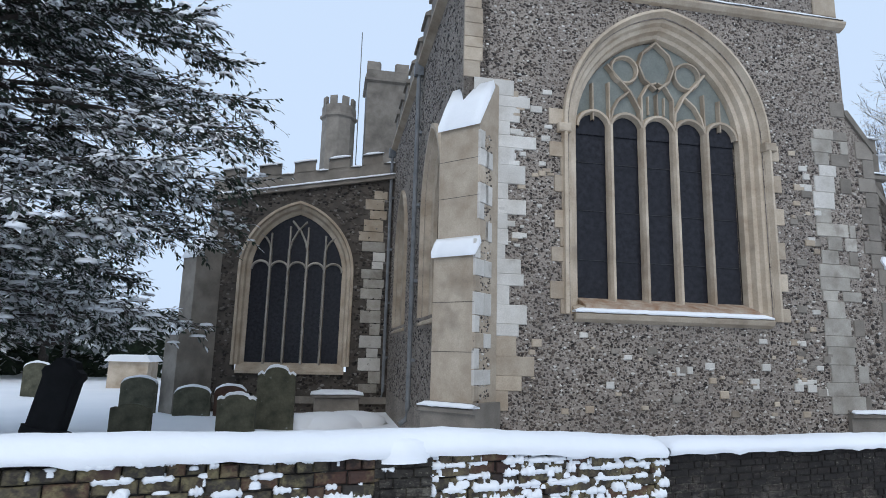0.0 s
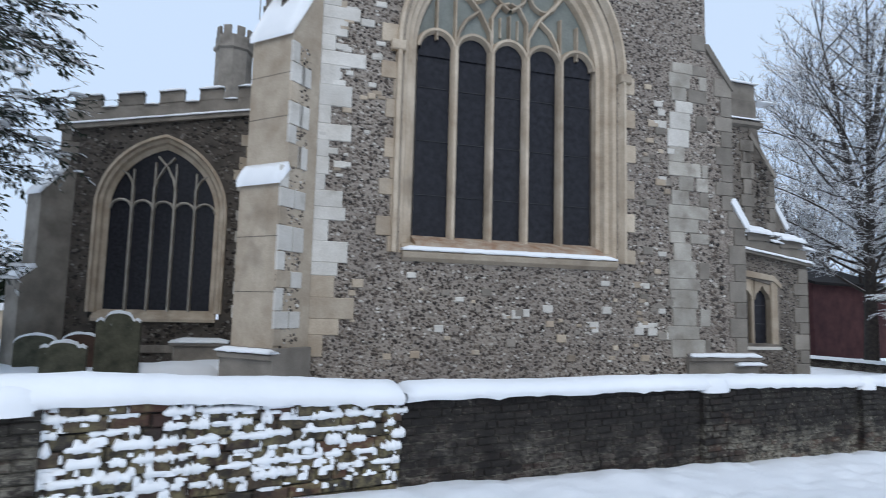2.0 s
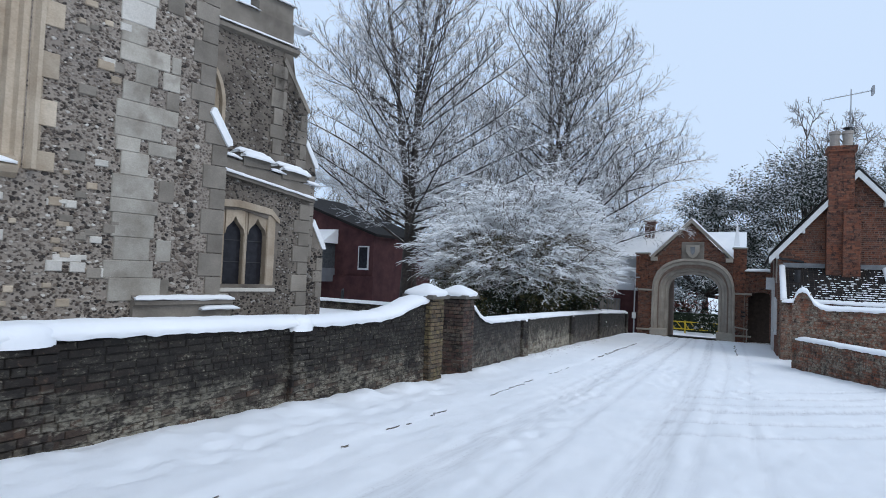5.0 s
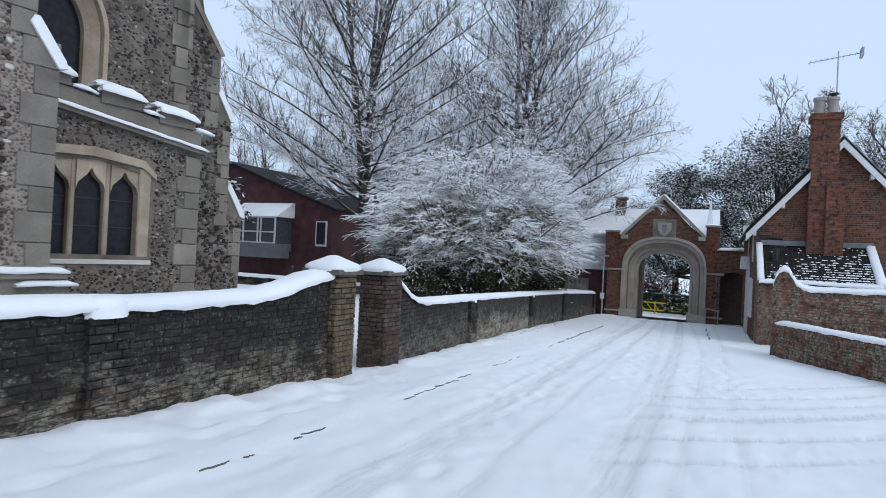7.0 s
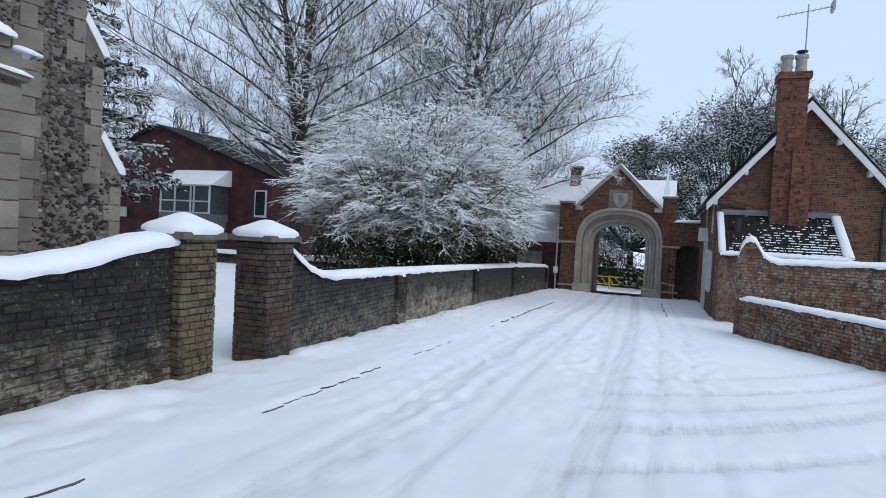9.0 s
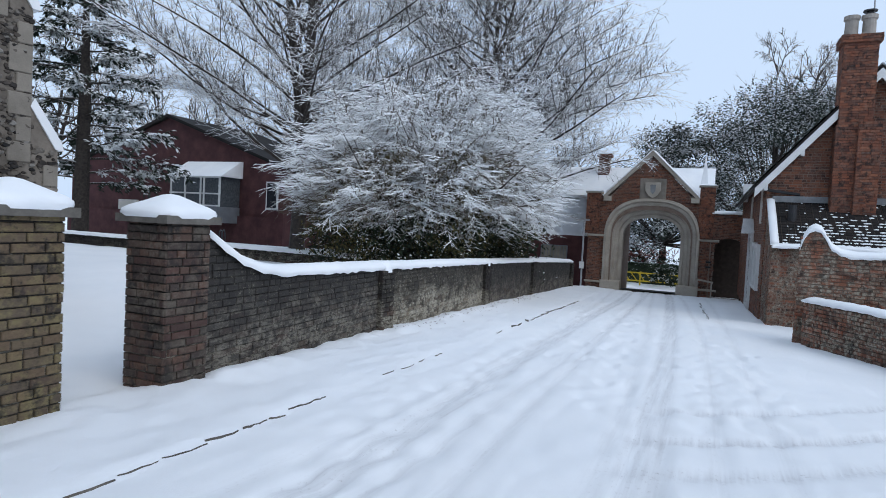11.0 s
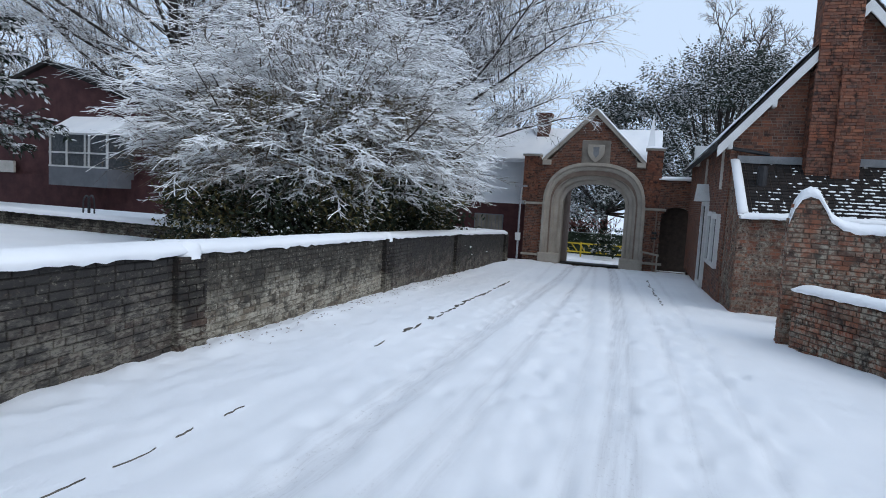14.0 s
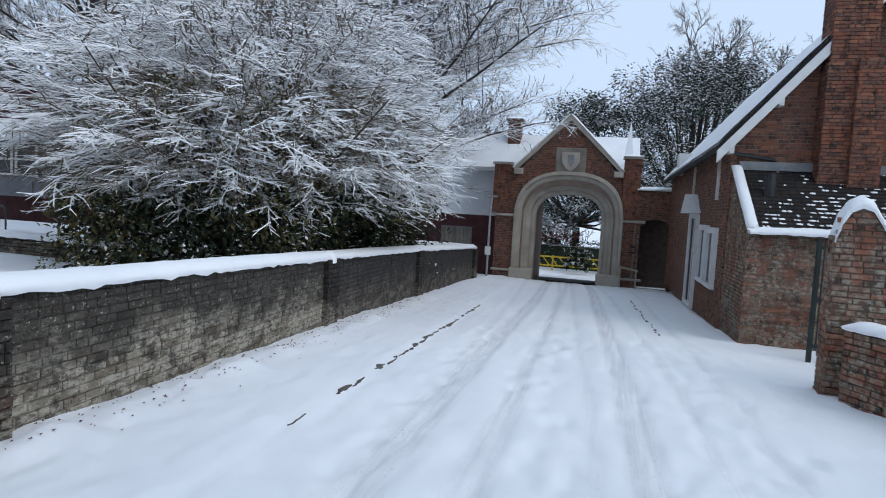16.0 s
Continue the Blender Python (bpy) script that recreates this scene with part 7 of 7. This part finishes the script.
def spreading_tree(label, at, seed, height, reach, stems, fork, limbs, thick, low, rise, bow, fine_r=0.011):
    """A tree of several rising stems with long limbs, side branches set along them and whip-like twigs. low: where limbs begin; rise: how steeply they set off; bow: how far they turn up."""
    rng = random.Random(seed)
    t = thing("bare_tree", label, "tree", at)
    wood, mid, fine = Geo(), Geo(), Geo()
    trunk = grow(rng, (0, 0, -0.4), (0.02, 0.01, 1), height * fork + 0.4, 6, 0.03, 0.05)
    wood.tube(trunk, [thick * (1.25 if i == 0 else 1 - 0.3 * i / 6) for i in range(7)], 10)
    leaders = []
    for k in range(stems):
        a = k * 6.283 / stems + seed
        tilt = 0.0 if k == 0 else rng.uniform(0.07, 0.2)
        ld = grow(rng, trunk[-1 if k < 3 else -2], (math.cos(a) * tilt, math.sin(a) * tilt, 1), height * (1 - fork) * (1.0 if k == 0 else rng.uniform(0.75, 0.95)), 10, 0.06, 0.05)
        wood.tube(ld, [thick * (0.62 if k == 0 else 0.48) * (1 - 0.94 * i / 10) + 0.012 for i in range(11)], 7)
        leaders.append(ld)
    for k in range(limbs):
        f = (k + rng.random()) / limbs
        z = low + (height * 0.97 - low) * f
        if z < height * fork:
            p, d = along(trunk, z / (height * fork))
        else:
            ld = leaders[k % stems]
            p, d = along(ld, min(1.0, (z - height * fork) / (height * (1 - fork))))
        az = k * 2.39996 + rng.uniform(-0.5, 0.5)
        ln = reach * (1.0 - 0.72 * f ** 1.5) * rng.uniform(0.78, 1.1)
        limb = grow(rng, p, (math.cos(az), math.sin(az), rise + 1.1 * f * f + rng.uniform(-0.2, 0.25)), ln, 9, 0.08, bow)
        r0 = thick * 0.24 * (1 - 0.65 * f)
        wood.tube(limb, [r0 * (1 - 0.88 * i / 9) + 0.006 for i in range(10)], 5, False)
        nb = int(ln / 0.36)
        for j in range(nb):
            u = 0.16 + 0.84 * (j + rng.random()) / nb
            q1, d1 = along(limb, u)
            side_ = Vector((-d1.y, d1.x, 0)) * (1 if j % 2 else -1) + Vector((rng.gauss(0, .3), rng.gauss(0, .3), rng.uniform(-0.35, 0.75)))
            bl = ln * (0.14 + 0.24 * (1 - u)) * rng.uniform(0.6, 1.25) + 0.3
            br = grow(rng, q1, d1 * 0.85 + side_.normalized() * 0.9, bl, 4, 0.1, bow)
            twig(mid, br, fine_r * 1.7, 3)
            nt_ = max(3, int(bl / 0.17))
            for i in range(nt_):
                q2, d2 = along(br, 0.12 + 0.88 * (i + rng.random()) / nt_)
                tw = grow(rng, q2, side_way(rng, d2, rng.uniform(0.4, 0.95)), rng.uniform(0.3, 0.8), 2, 0.13, bow)
                twig(fine, tw, fine_r, 3)
                for _ in range(2):
                    q3, d3 = along(tw, rng.uniform(0.15, 0.95))
                    twig(fine, grow(rng, q3, side_way(rng, d3, rng.uniform(0.35, 0.8)), rng.uniform(0.14, 0.36), 1, 0.12, 0.0), fine_r * 0.8, 3)
    wood.part("trunk", BARK, t, "dark bark dusted with snow", True)
    tagged(mid.part("branchwork", TWIG, t), kind="stuff")
    tagged(fine.part("crown", TWIG, t, "lacework of snow-lined twigs"), kind="stuff")
    return t


spreading_tree("tall bare tree with several rising stems and snow-lined twigs", (34.3, 17.3, -0.7), 4, 21.0, 9.0, 5, 0.26, 92, 0.34, 3.2, 0.40, 0.012)
spreading_tree("broad bare tree with dense arching snow-lined twigs", (41.0, 11.2, -1.0), 8, 19.5, 8.8, 3, 0.2, 138, 0.36, 2.8, 0.38, -0.004)


def blade(g, p, d, ln, w, rng):
    """A flat spray of leaf or needles."""
    d = Vector(d).normalized()
    s = d.cross(Vector((rng.uniform(-.6, .6), rng.uniform(-.6, .6), 1)))
    if s.length < 0.05:
        s = Vector((1, 0, 0))
    s = s.normalized() * w
    a, m_, e = Vector(p), Vector(p) + d * ln * 0.55, Vector(p) + d * ln + Vector((0, 0, -0.12 * ln))
    n = len(g.v)
    g.v += [tuple(a), tuple(m_ + s), tuple(e), tuple(m_ - s)]
    g.f.append((n, n + 1, n + 2, n + 3))


def conifer(at, seed, height, reach, boughs, label, sprays=34, name="conifer", low=0.6, size=0.2, per=9, pads=True, taper=1.4, skirt=1.0):
    """An evergreen of layered, drooping boughs under snow."""
    rng = random.Random(seed)
    t = thing(name, label, "tree", at)
    wood, leaf, snow = Geo(), Geo(), Geo()
    wood.tube([(0, 0, -0.3), (0.1, 0, height * 0.5), (0, 0, height)], [reach * 0.075, reach * 0.05, 0.04], 10)
    for k in range(boughs):
        h = low + (height - low) * (k / boughs) ** 0.9
        az = k * 2.39996 + rng.uniform(-.4, .4)
        ln = reach * (1.05 - 0.85 * (h / height) ** taper) * rng.uniform(0.75, 1.08) * min(1.0, skirt + (1 - skirt) * (h - low) / 3.5)
        bg = grow(rng, (0, 0, h), (math.cos(az), math.sin(az), 0.18), ln, 7, 0.08, -0.045)
        wood.tube(bg, [0.07 * (1 - 0.85 * i / 7) for i in range(8)], 5, False)
        for s in range(sprays):
            f_ = rng.uniform(0.18, 1.0)
            p, d = along(bg, f_)
            sd = side_way(rng, d, rng.uniform(0.3, 1.1))
            sd.z = sd.z * 0.55 - 0.1
            tw = grow(rng, p, sd, ln * rng.uniform(0.12, 0.26) * (1.25 - 0.5 * f_), 1, 0.12, -0.1)
            twig(wood, tw, 0.014, 3)
            for _ in range(per):
                q_, dq = along(tw, rng.uniform(0.1, 1.0))
                w_ = side_way(rng, dq, rng.uniform(0.3, 1.1))
                w_.z = w_.z * 0.55 - 0.18
                blade(leaf, q_, w_, size * rng.uniform(0.7, 1.5), size * rng.uniform(0.16, 0.32), rng)
            if pads and rng.random() < 0.38:
                c = along(tw, rng.uniform(0.4, 0.9))[0]
                sz = max(size, 0.16) * rng.uniform(0.3, 0.95)
                l_ = snow_lump(c.x, c.y, c.z + 0.02, sz * rng.uniform(0.8, 1.5), sz * rng.uniform(0.6, 1.0), sz * 0.38, rng, (6, 2))
                snow.add(l_.v, l_.f)
    wood.part("trunk", BARK, t)
    tagged(leaf.part("foliage", NEEDLE, t, "dark green needles under snow"), kind="stuff")
    if pads:
        tagged(snow.part("snow_load", SNOW, t, "pads of snow on the boughs", True), kind="stuff")
    return t


conifer((-5.7, 14.6, -0.5), 2, 18.5, 7.5, 200, "large dark yew with snow-laden drooping boughs", sprays=84, name="yew_tree", low=2.5, size=0.135, per=13, taper=1.3, skirt=0.7)


def shrub(name, label, at, seed, size, stems, mat, leaf_mat, leaves, leaf_size=0.09, twig_r=0.012, sub=(7, 6), category="shrub"):
    """A spreading shrub of arching stems; size: reach in x, y and height."""
    rng = random.Random(seed)
    t = thing(name, label, category, at)
    wood, fine, leaf = Geo(), Geo(), Geo()
    sx, sy, sz = size
    for k in range(stems):
        az = rng.uniform(0, 6.283)
        base = (rng.uniform(-.45, .45) * sx, rng.uniform(-.45, .45) * sy, -0.1)
        out = rng.uniform(0.15, 0.9)
        way = (math.cos(az) * out * sx / sz, math.sin(az) * out * sy / sz, 1.1)
        st = grow(rng, base, way, sz * rng.uniform(0.75, 1.15), 7, 0.1, -0.07)
        wood.tube(st, [0.04 * (1 - 0.8 * i / 7) for i in range(8)], 4, False)
        for _ in range(sub[0]):
            q1, d1 = along(st, rng.uniform(0.25, 1.0))
            b1 = grow(rng, q1, side_way(rng, d1, rng.uniform(0.3, 1.0)), sz * rng.uniform(0.18, 0.36), 4, 0.15, -0.08)
            twig(fine, b1, twig_r * 1.4)
            for _ in range(sub[1]):
                q2, d2 = along(b1, rng.uniform(0.1, 1.0))
                twig(fine, grow(rng, q2, side_way(rng, d2, rng.uniform(0.3, 1.0)), sz * rng.uniform(0.06, 0.16), 3, 0.2, -0.08), twig_r)
    for _ in range(leaves):
        u, v_, w_ = rng.gauss(0, 0.42), rng.gauss(0, 0.42), rng.random() ** 1.5 * 0.62
        p = (u * sx, v_ * sy, w_ * sz)
        blade(leaf, p, (rng.uniform(-1, 1), rng.uniform(-1, 1), rng.uniform(-1, .4)), leaf_size * rng.uniform(0.7, 1.5), leaf_size * 0.32, rng)
    tagged(wood.part("woody_base", BARK, t), kind="stuff")
    tagged(fine.part("crown", mat, t, "fine twigs heavy with snow"), kind="stuff")
    if leaves:
        tagged(leaf.part("leaves", leaf_mat, t, "sparse yellowish green leaves"), kind="stuff")
    return t


def mounded_bush(name, label, at, seed, size, sprays, leaves, wall):
    """A huge dome of overlapping, outward-arching sprays. wall: the y and height of the wall that it leans over."""
    rng = random.Random(seed)
    t = thing(name, label, "bush", at)
    wood, fine, leaf = Geo(), Geo(), Geo()
    sx, sy, sz = size
    for _ in range(46):
        a = rng.uniform(0, 6.283)
        wood.tube(grow(rng, (rng.uniform(-.25, .25) * sx, rng.uniform(-.25, .25) * sy, -0.2), (math.cos(a) * 0.7, math.sin(a) * 0.7, 1.0), sz * rng.uniform(0.6, 0.95), 6, 0.12, -0.05), [0.05, 0.045, 0.04, 0.03, 0.025, 0.018, 0.01], 5, False)
    for _ in range(sprays):
        a, b = rng.uniform(0, 6.283), math.asin(rng.uniform(0.38, 1.0))
        lump = 1 + 0.16 * noise.noise(Vector((math.cos(a) * 2, math.sin(a) * 2, b * 2.5)))
        r = rng.uniform(0.55, 0.97) * lump
        p = Vector((math.cos(a) * math.cos(b) * sx * r, math.sin(a) * math.cos(b) * sy * r, sz * math.sin(b) * r))
        out = Vector((math.cos(a) + rng.gauss(0, .45), math.sin(a) + rng.gauss(0, .45), 0.25 + 0.5 * math.sin(b) + rng.gauss(0, 0.25)))
        st = grow(rng, p, out, rng.uniform(0.7, 1.5), 5, 0.12, -0.12)
        twig(fine, st, 0.014, 3)
        for _ in range(9):
            q1, d1 = along(st, rng.uniform(0.05, 1.0))
            w_ = side_way(rng, d1, rng.uniform(0.3, 0.9))
            w_.z *= 0.45
            b1 = grow(rng, q1, w_, rng.uniform(0.25, 0.6), 2, 0.16, -0.1)
            twig(fine, b1, 0.013, 3)
            for _ in range(2):
                q2, d2 = along(b1, rng.uniform(0.1, 1.0))
                w_ = side_way(rng, d2, rng.uniform(0.3, 0.9))
                w_.z *= 0.5
                twig(fine, grow(rng, q2, w_, rng.uniform(0.1, 0.25), 1, 0.15, -0.1), 0.012, 3)
    for _ in range(leaves):
        a, b = rng.uniform(0, 6.283), rng.random() ** 1.3 * 0.62
        r = math.sqrt(1 - b * b) * rng.uniform(0.5, 0.95)
        p = (math.cos(a) * sx * r, math.sin(a) * sy * r, b * sz)
        if p[1] < wall[0] and p[2] < wall[1]:
            continue
        if noise.noise(Vector((p[0] * 0.6, p[1] * 0.6, p[2] * 0.8))) > -0.08:
            blade(leaf, p, (rng.uniform(-1, 1), rng.uniform(-1, 1), rng.uniform(-1, .3)), 0.1 * rng.uniform(0.7, 1.5), 0.028, rng)
    stem = Geo()
    for _ in range(800):
        a, b = rng.uniform(0, 6.283), rng.uniform(0.3, 0.62)
        r = math.sqrt(1 - b * b) * rng.uniform(0.55, 0.98)
        p = (math.cos(a) * sx * r, math.sin(a) * sy * r, b * sz)
        if p[1] < wall[0] and p[2] < wall[1] + 0.9:
            continue
        st = grow(rng, p, (math.cos(a) + rng.gauss(0, .5), math.sin(a) + rng.gauss(0, .5), rng.uniform(-0.4, 0.5)), rng.uniform(0.5, 1.2), 4, 0.15, -0.1)
        twig(stem, st, 0.012)
        for _ in range(6):
            q1, d1 = along(st, rng.random())
            twig(stem, grow(rng, q1, side_way(rng, d1, rng.uniform(0.3, 0.9)), rng.uniform(0.2, 0.55), 1, 0.16, -0.08), 0.008, 3)
    tagged(stem.part("understorey", STEM, t, "brown hanging stems"), kind="stuff")
    # filler leaves that darken the lower inside, far darker than the olive ones
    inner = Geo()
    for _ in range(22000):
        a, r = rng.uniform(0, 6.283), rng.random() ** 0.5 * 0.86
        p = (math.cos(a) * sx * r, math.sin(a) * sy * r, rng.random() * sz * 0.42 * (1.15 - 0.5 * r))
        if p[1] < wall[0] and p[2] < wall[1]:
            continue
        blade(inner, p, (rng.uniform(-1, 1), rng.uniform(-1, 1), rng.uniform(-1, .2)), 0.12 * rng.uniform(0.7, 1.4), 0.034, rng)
    tagged(inner.part("inner_foliage", DARKLEAF, t, "dark green filler leaves inside the lower bush"), kind="stuff")
    tagged(wood.part("woody_base", BARK, t), kind="stuff")
    tagged(fine.part("crown", BUSHTWIG, t, "fine arching twigs heavy with snow"), kind="stuff")
    tagged(leaf.part("leaves", LEAF, t, "sparse olive green leaves"), kind="stuff")


mounded_bush("snowy_bush", "huge mounded bush white with snow over olive leaves", (31.0, 9.5, -0.8), 5, (5.0, 4.2, 6.3), 2200, 38000, (-2.7, 1.45))
shrub("evergreen_bush", "dark glossy evergreen bush leaning over the wall", (35.2, 8.5, -1.1), 15, (2.4, 1.4, 4.0), 30, BUSHTWIG, DARKLEAF, 14000, 0.17, 0.013, (6, 6), "bush")


def leaf_mound(name, label, at, seed, size, count, mat, leaf, category="tree", trunk=True, clumps=60):
    """A dense evergreen crown: many clumps of leaves with gaps."""
    rng = random.Random(seed)
    t = thing(name, label, category, at)
    g_, wood = Geo(), Geo()
    sx, sy, sz = size
    cs = []
    for _ in range(clumps):
        a, b = rng.uniform(0, 6.283), rng.uniform(-0.75, 1.0)
        r = rng.uniform(0.62, 1.0)
        k = math.sqrt(1 - min(1, b * b))
        cs.append((Vector((math.cos(a) * k * sx * r, math.sin(a) * k * sy * r, sz * (0.55 + 0.45 * b * r))), rng.uniform(0.13, 0.26) * sx * (0.8 if clumps > 60 else 1)))
    if trunk:
        wood.tube([(0, 0, -0.5), (0, 0, sz * 0.7)], [0.35, 0.12], 8)
        for c, _ in cs[::2]:
            wood.tube([(0, 0, sz * 0.25), tuple(c * 0.6 + Vector((0, 0, sz * 0.08))), tuple(c)], [0.14, 0.07, 0.02], 5, False)
        wood.part("trunk", BARK, t)
    for _ in range(count):
        c, r = rng.choice(cs)
        d = Vector((rng.gauss(0, 1), rng.gauss(0, 1), rng.gauss(0, 0.7)))
        d.normalize()
        p = c + d * r * rng.random() ** 0.4
        blade(g_, p, (d.x, d.y, d.z * 0.5 - 0.2), leaf * rng.uniform(0.6, 1.5), leaf * 0.35, rng)
    tagged(g_.part("crown", mat, t, "dense leaves dusted with snow"), kind="stuff")
    return t


leaf_mound("evergreen_tree", "tall dark evergreen with snow-dusted crown", (66, -3.5, -3), 31, (8.0, 7.5, 16.0), 66000, FARNEEDLE, 0.19, clumps=170)
leaf_mound("evergreen_tree", "dark evergreen with snow-dusted crown", (65, 4.2, -3), 32, (5.0, 4.6, 13.0), 32000, FARNEEDLE, 0.19, clumps=110)
leaf_mound("evergreen_tree", "dark evergreen with snow-dusted crown", (72, -13, -3), 33, (7.0, 6.0, 15.0), 20000, FARNEEDLE, 0.24, clumps=110)
bare_tree("bare_tree", "distant bare oak with a rounded frosted crown", (84, -6, -3.5), 12, 25, 9.5, stems=3, fork=0.3, limbs=13, twigs=(7, 6, 3), thick=0.5, twig_r=0.028)
bare_tree("bare_tree", "distant bare tree with a frosted crown", (86, -15, -3.5), 13, 24, 9.0, stems=2, fork=0.3, limbs=14, twigs=(6, 6, 3), thick=0.5, twig_r=0.028)
conifer((37, 35, -0.8), 41, 17, 6.5, 60, "tall dark pine laden with snow", sprays=34, size=0.3, per=11, low=3, name="pine_tree")
conifer((33, 42, -0.8), 42, 19, 5.5, 60, "tall dark pine laden with snow", sprays=34, size=0.3, per=11, low=3, name="pine_tree")
far_a = bare_tree("bare_tree", "pale bare tree with a frosted crown", (62, 36, -1), 51, 21, 8.0, stems=2, fork=0.25, limbs=13, twigs=(6, 5, 2), thick=0.4, twig_r=0.034)
for k, (x, y, s, r) in enumerate(((58, 52, 0.9, 40), (66, 26, 0.95, 100), (52, 60, 1.05, 200), (75, 44, 1.1, 280), (60, 17, 0.8, 320), (72, 14, 0.75, 60), (52, 27, 0.8, 130), (57, 43, 0.85, 20), (60, 62, 1.0, 75))):
    o = copy_thing(far_a, pose(x, y, -1, 0, 0, r))
    o.scale = (s, s, s)



def hedge(name, label, x0, x1, y0, y1, z0, z1, count, seed, mat, leaf=0.14):
    rng = random.Random(seed)
    t = thing(name, label, "hedge", ((x0 + x1) / 2, (y0 + y1) / 2, z0))
    core, g_ = Geo(), Geo()
    wx, wy, h = (x1 - x0) / 2, (y1 - y0) / 2, z1 - z0
    core.box(-wx * 0.85, wx * 0.85, -wy * 0.9, wy * 0.9, -0.3, h * 0.85)
    core.part("hedge_body", DARKLEAF, t)
    for _ in range(count):
        p = (rng.uniform(-wx, wx), rng.uniform(-wy, wy), rng.uniform(0, h))
        k = rng.randrange(3)
        p = (-wx + rng.uniform(-.1, .15), p[1], p[2]) if k == 0 else (p[0], -wy + rng.uniform(-.1, .15), p[2]) if k == 1 else (p[0], p[1], h + rng.uniform(-.12, .1) + 0.15 * noise.noise(Vector((p[0], p[1], 0))))
        blade(g_, p, (rng.uniform(-1, 1), rng.uniform(-1, 1), rng.uniform(-.6, .6)), leaf * rng.uniform(0.7, 1.4), leaf * 0.36, rng)
    tagged(g_.part("leaves", mat, t), kind="stuff")


hedge("hedge", "clipped hedge beyond the archway dusted with snow", 63, 65, -2, 12, -3.2, -1.0, 5000, 61, DARKLEAF)
shrub("red_shrub", "reddish winter shrub beyond the archway", (64.8, 5.5, -2.2), 62, (1.5, 3.2, 2.6), 30, grainy("red_twigs", (0.2, 0.07, 0.06), (0.34, 0.14, 0.12), 3, 30), LEAF, 0, 0.1, 0.02, (7, 6))
leaf_mound("round_bush", "round dark bush beside the barrier", (57.5, 3.4, -2.8), 63, (1.0, 1.0, 1.9), 2500, DARKLEAF, 0.14, "bush", False, 24)
hedge("hedge", "dark snowy hedge along the churchyard edge", -34, 2, 50, 54, -0.6, 4.2, 7000, 64, NEEDLE, 0.5)
leaf_mound("evergreen_tree", "snowy evergreen along the churchyard edge", (-10, 46, -0.5), 65, (5, 4, 9), 6000, NEEDLE, 0.45)
leaf_mound("evergreen_tree", "snowy evergreen along the churchyard edge", (-20, 44, -0.5), 66, (6, 5, 10), 6000, NEEDLE, 0.45)
leaf_mound("evergreen_tree", "snowy evergreen along the churchyard edge", (-30, 36, -0.5), 67, (6, 5, 11), 6000, NEEDLE, 0.45)

# ---- single bricks of the nearest walls ----
for g_, material, parent in PIECES:
    g_.part("brick", material, parent)
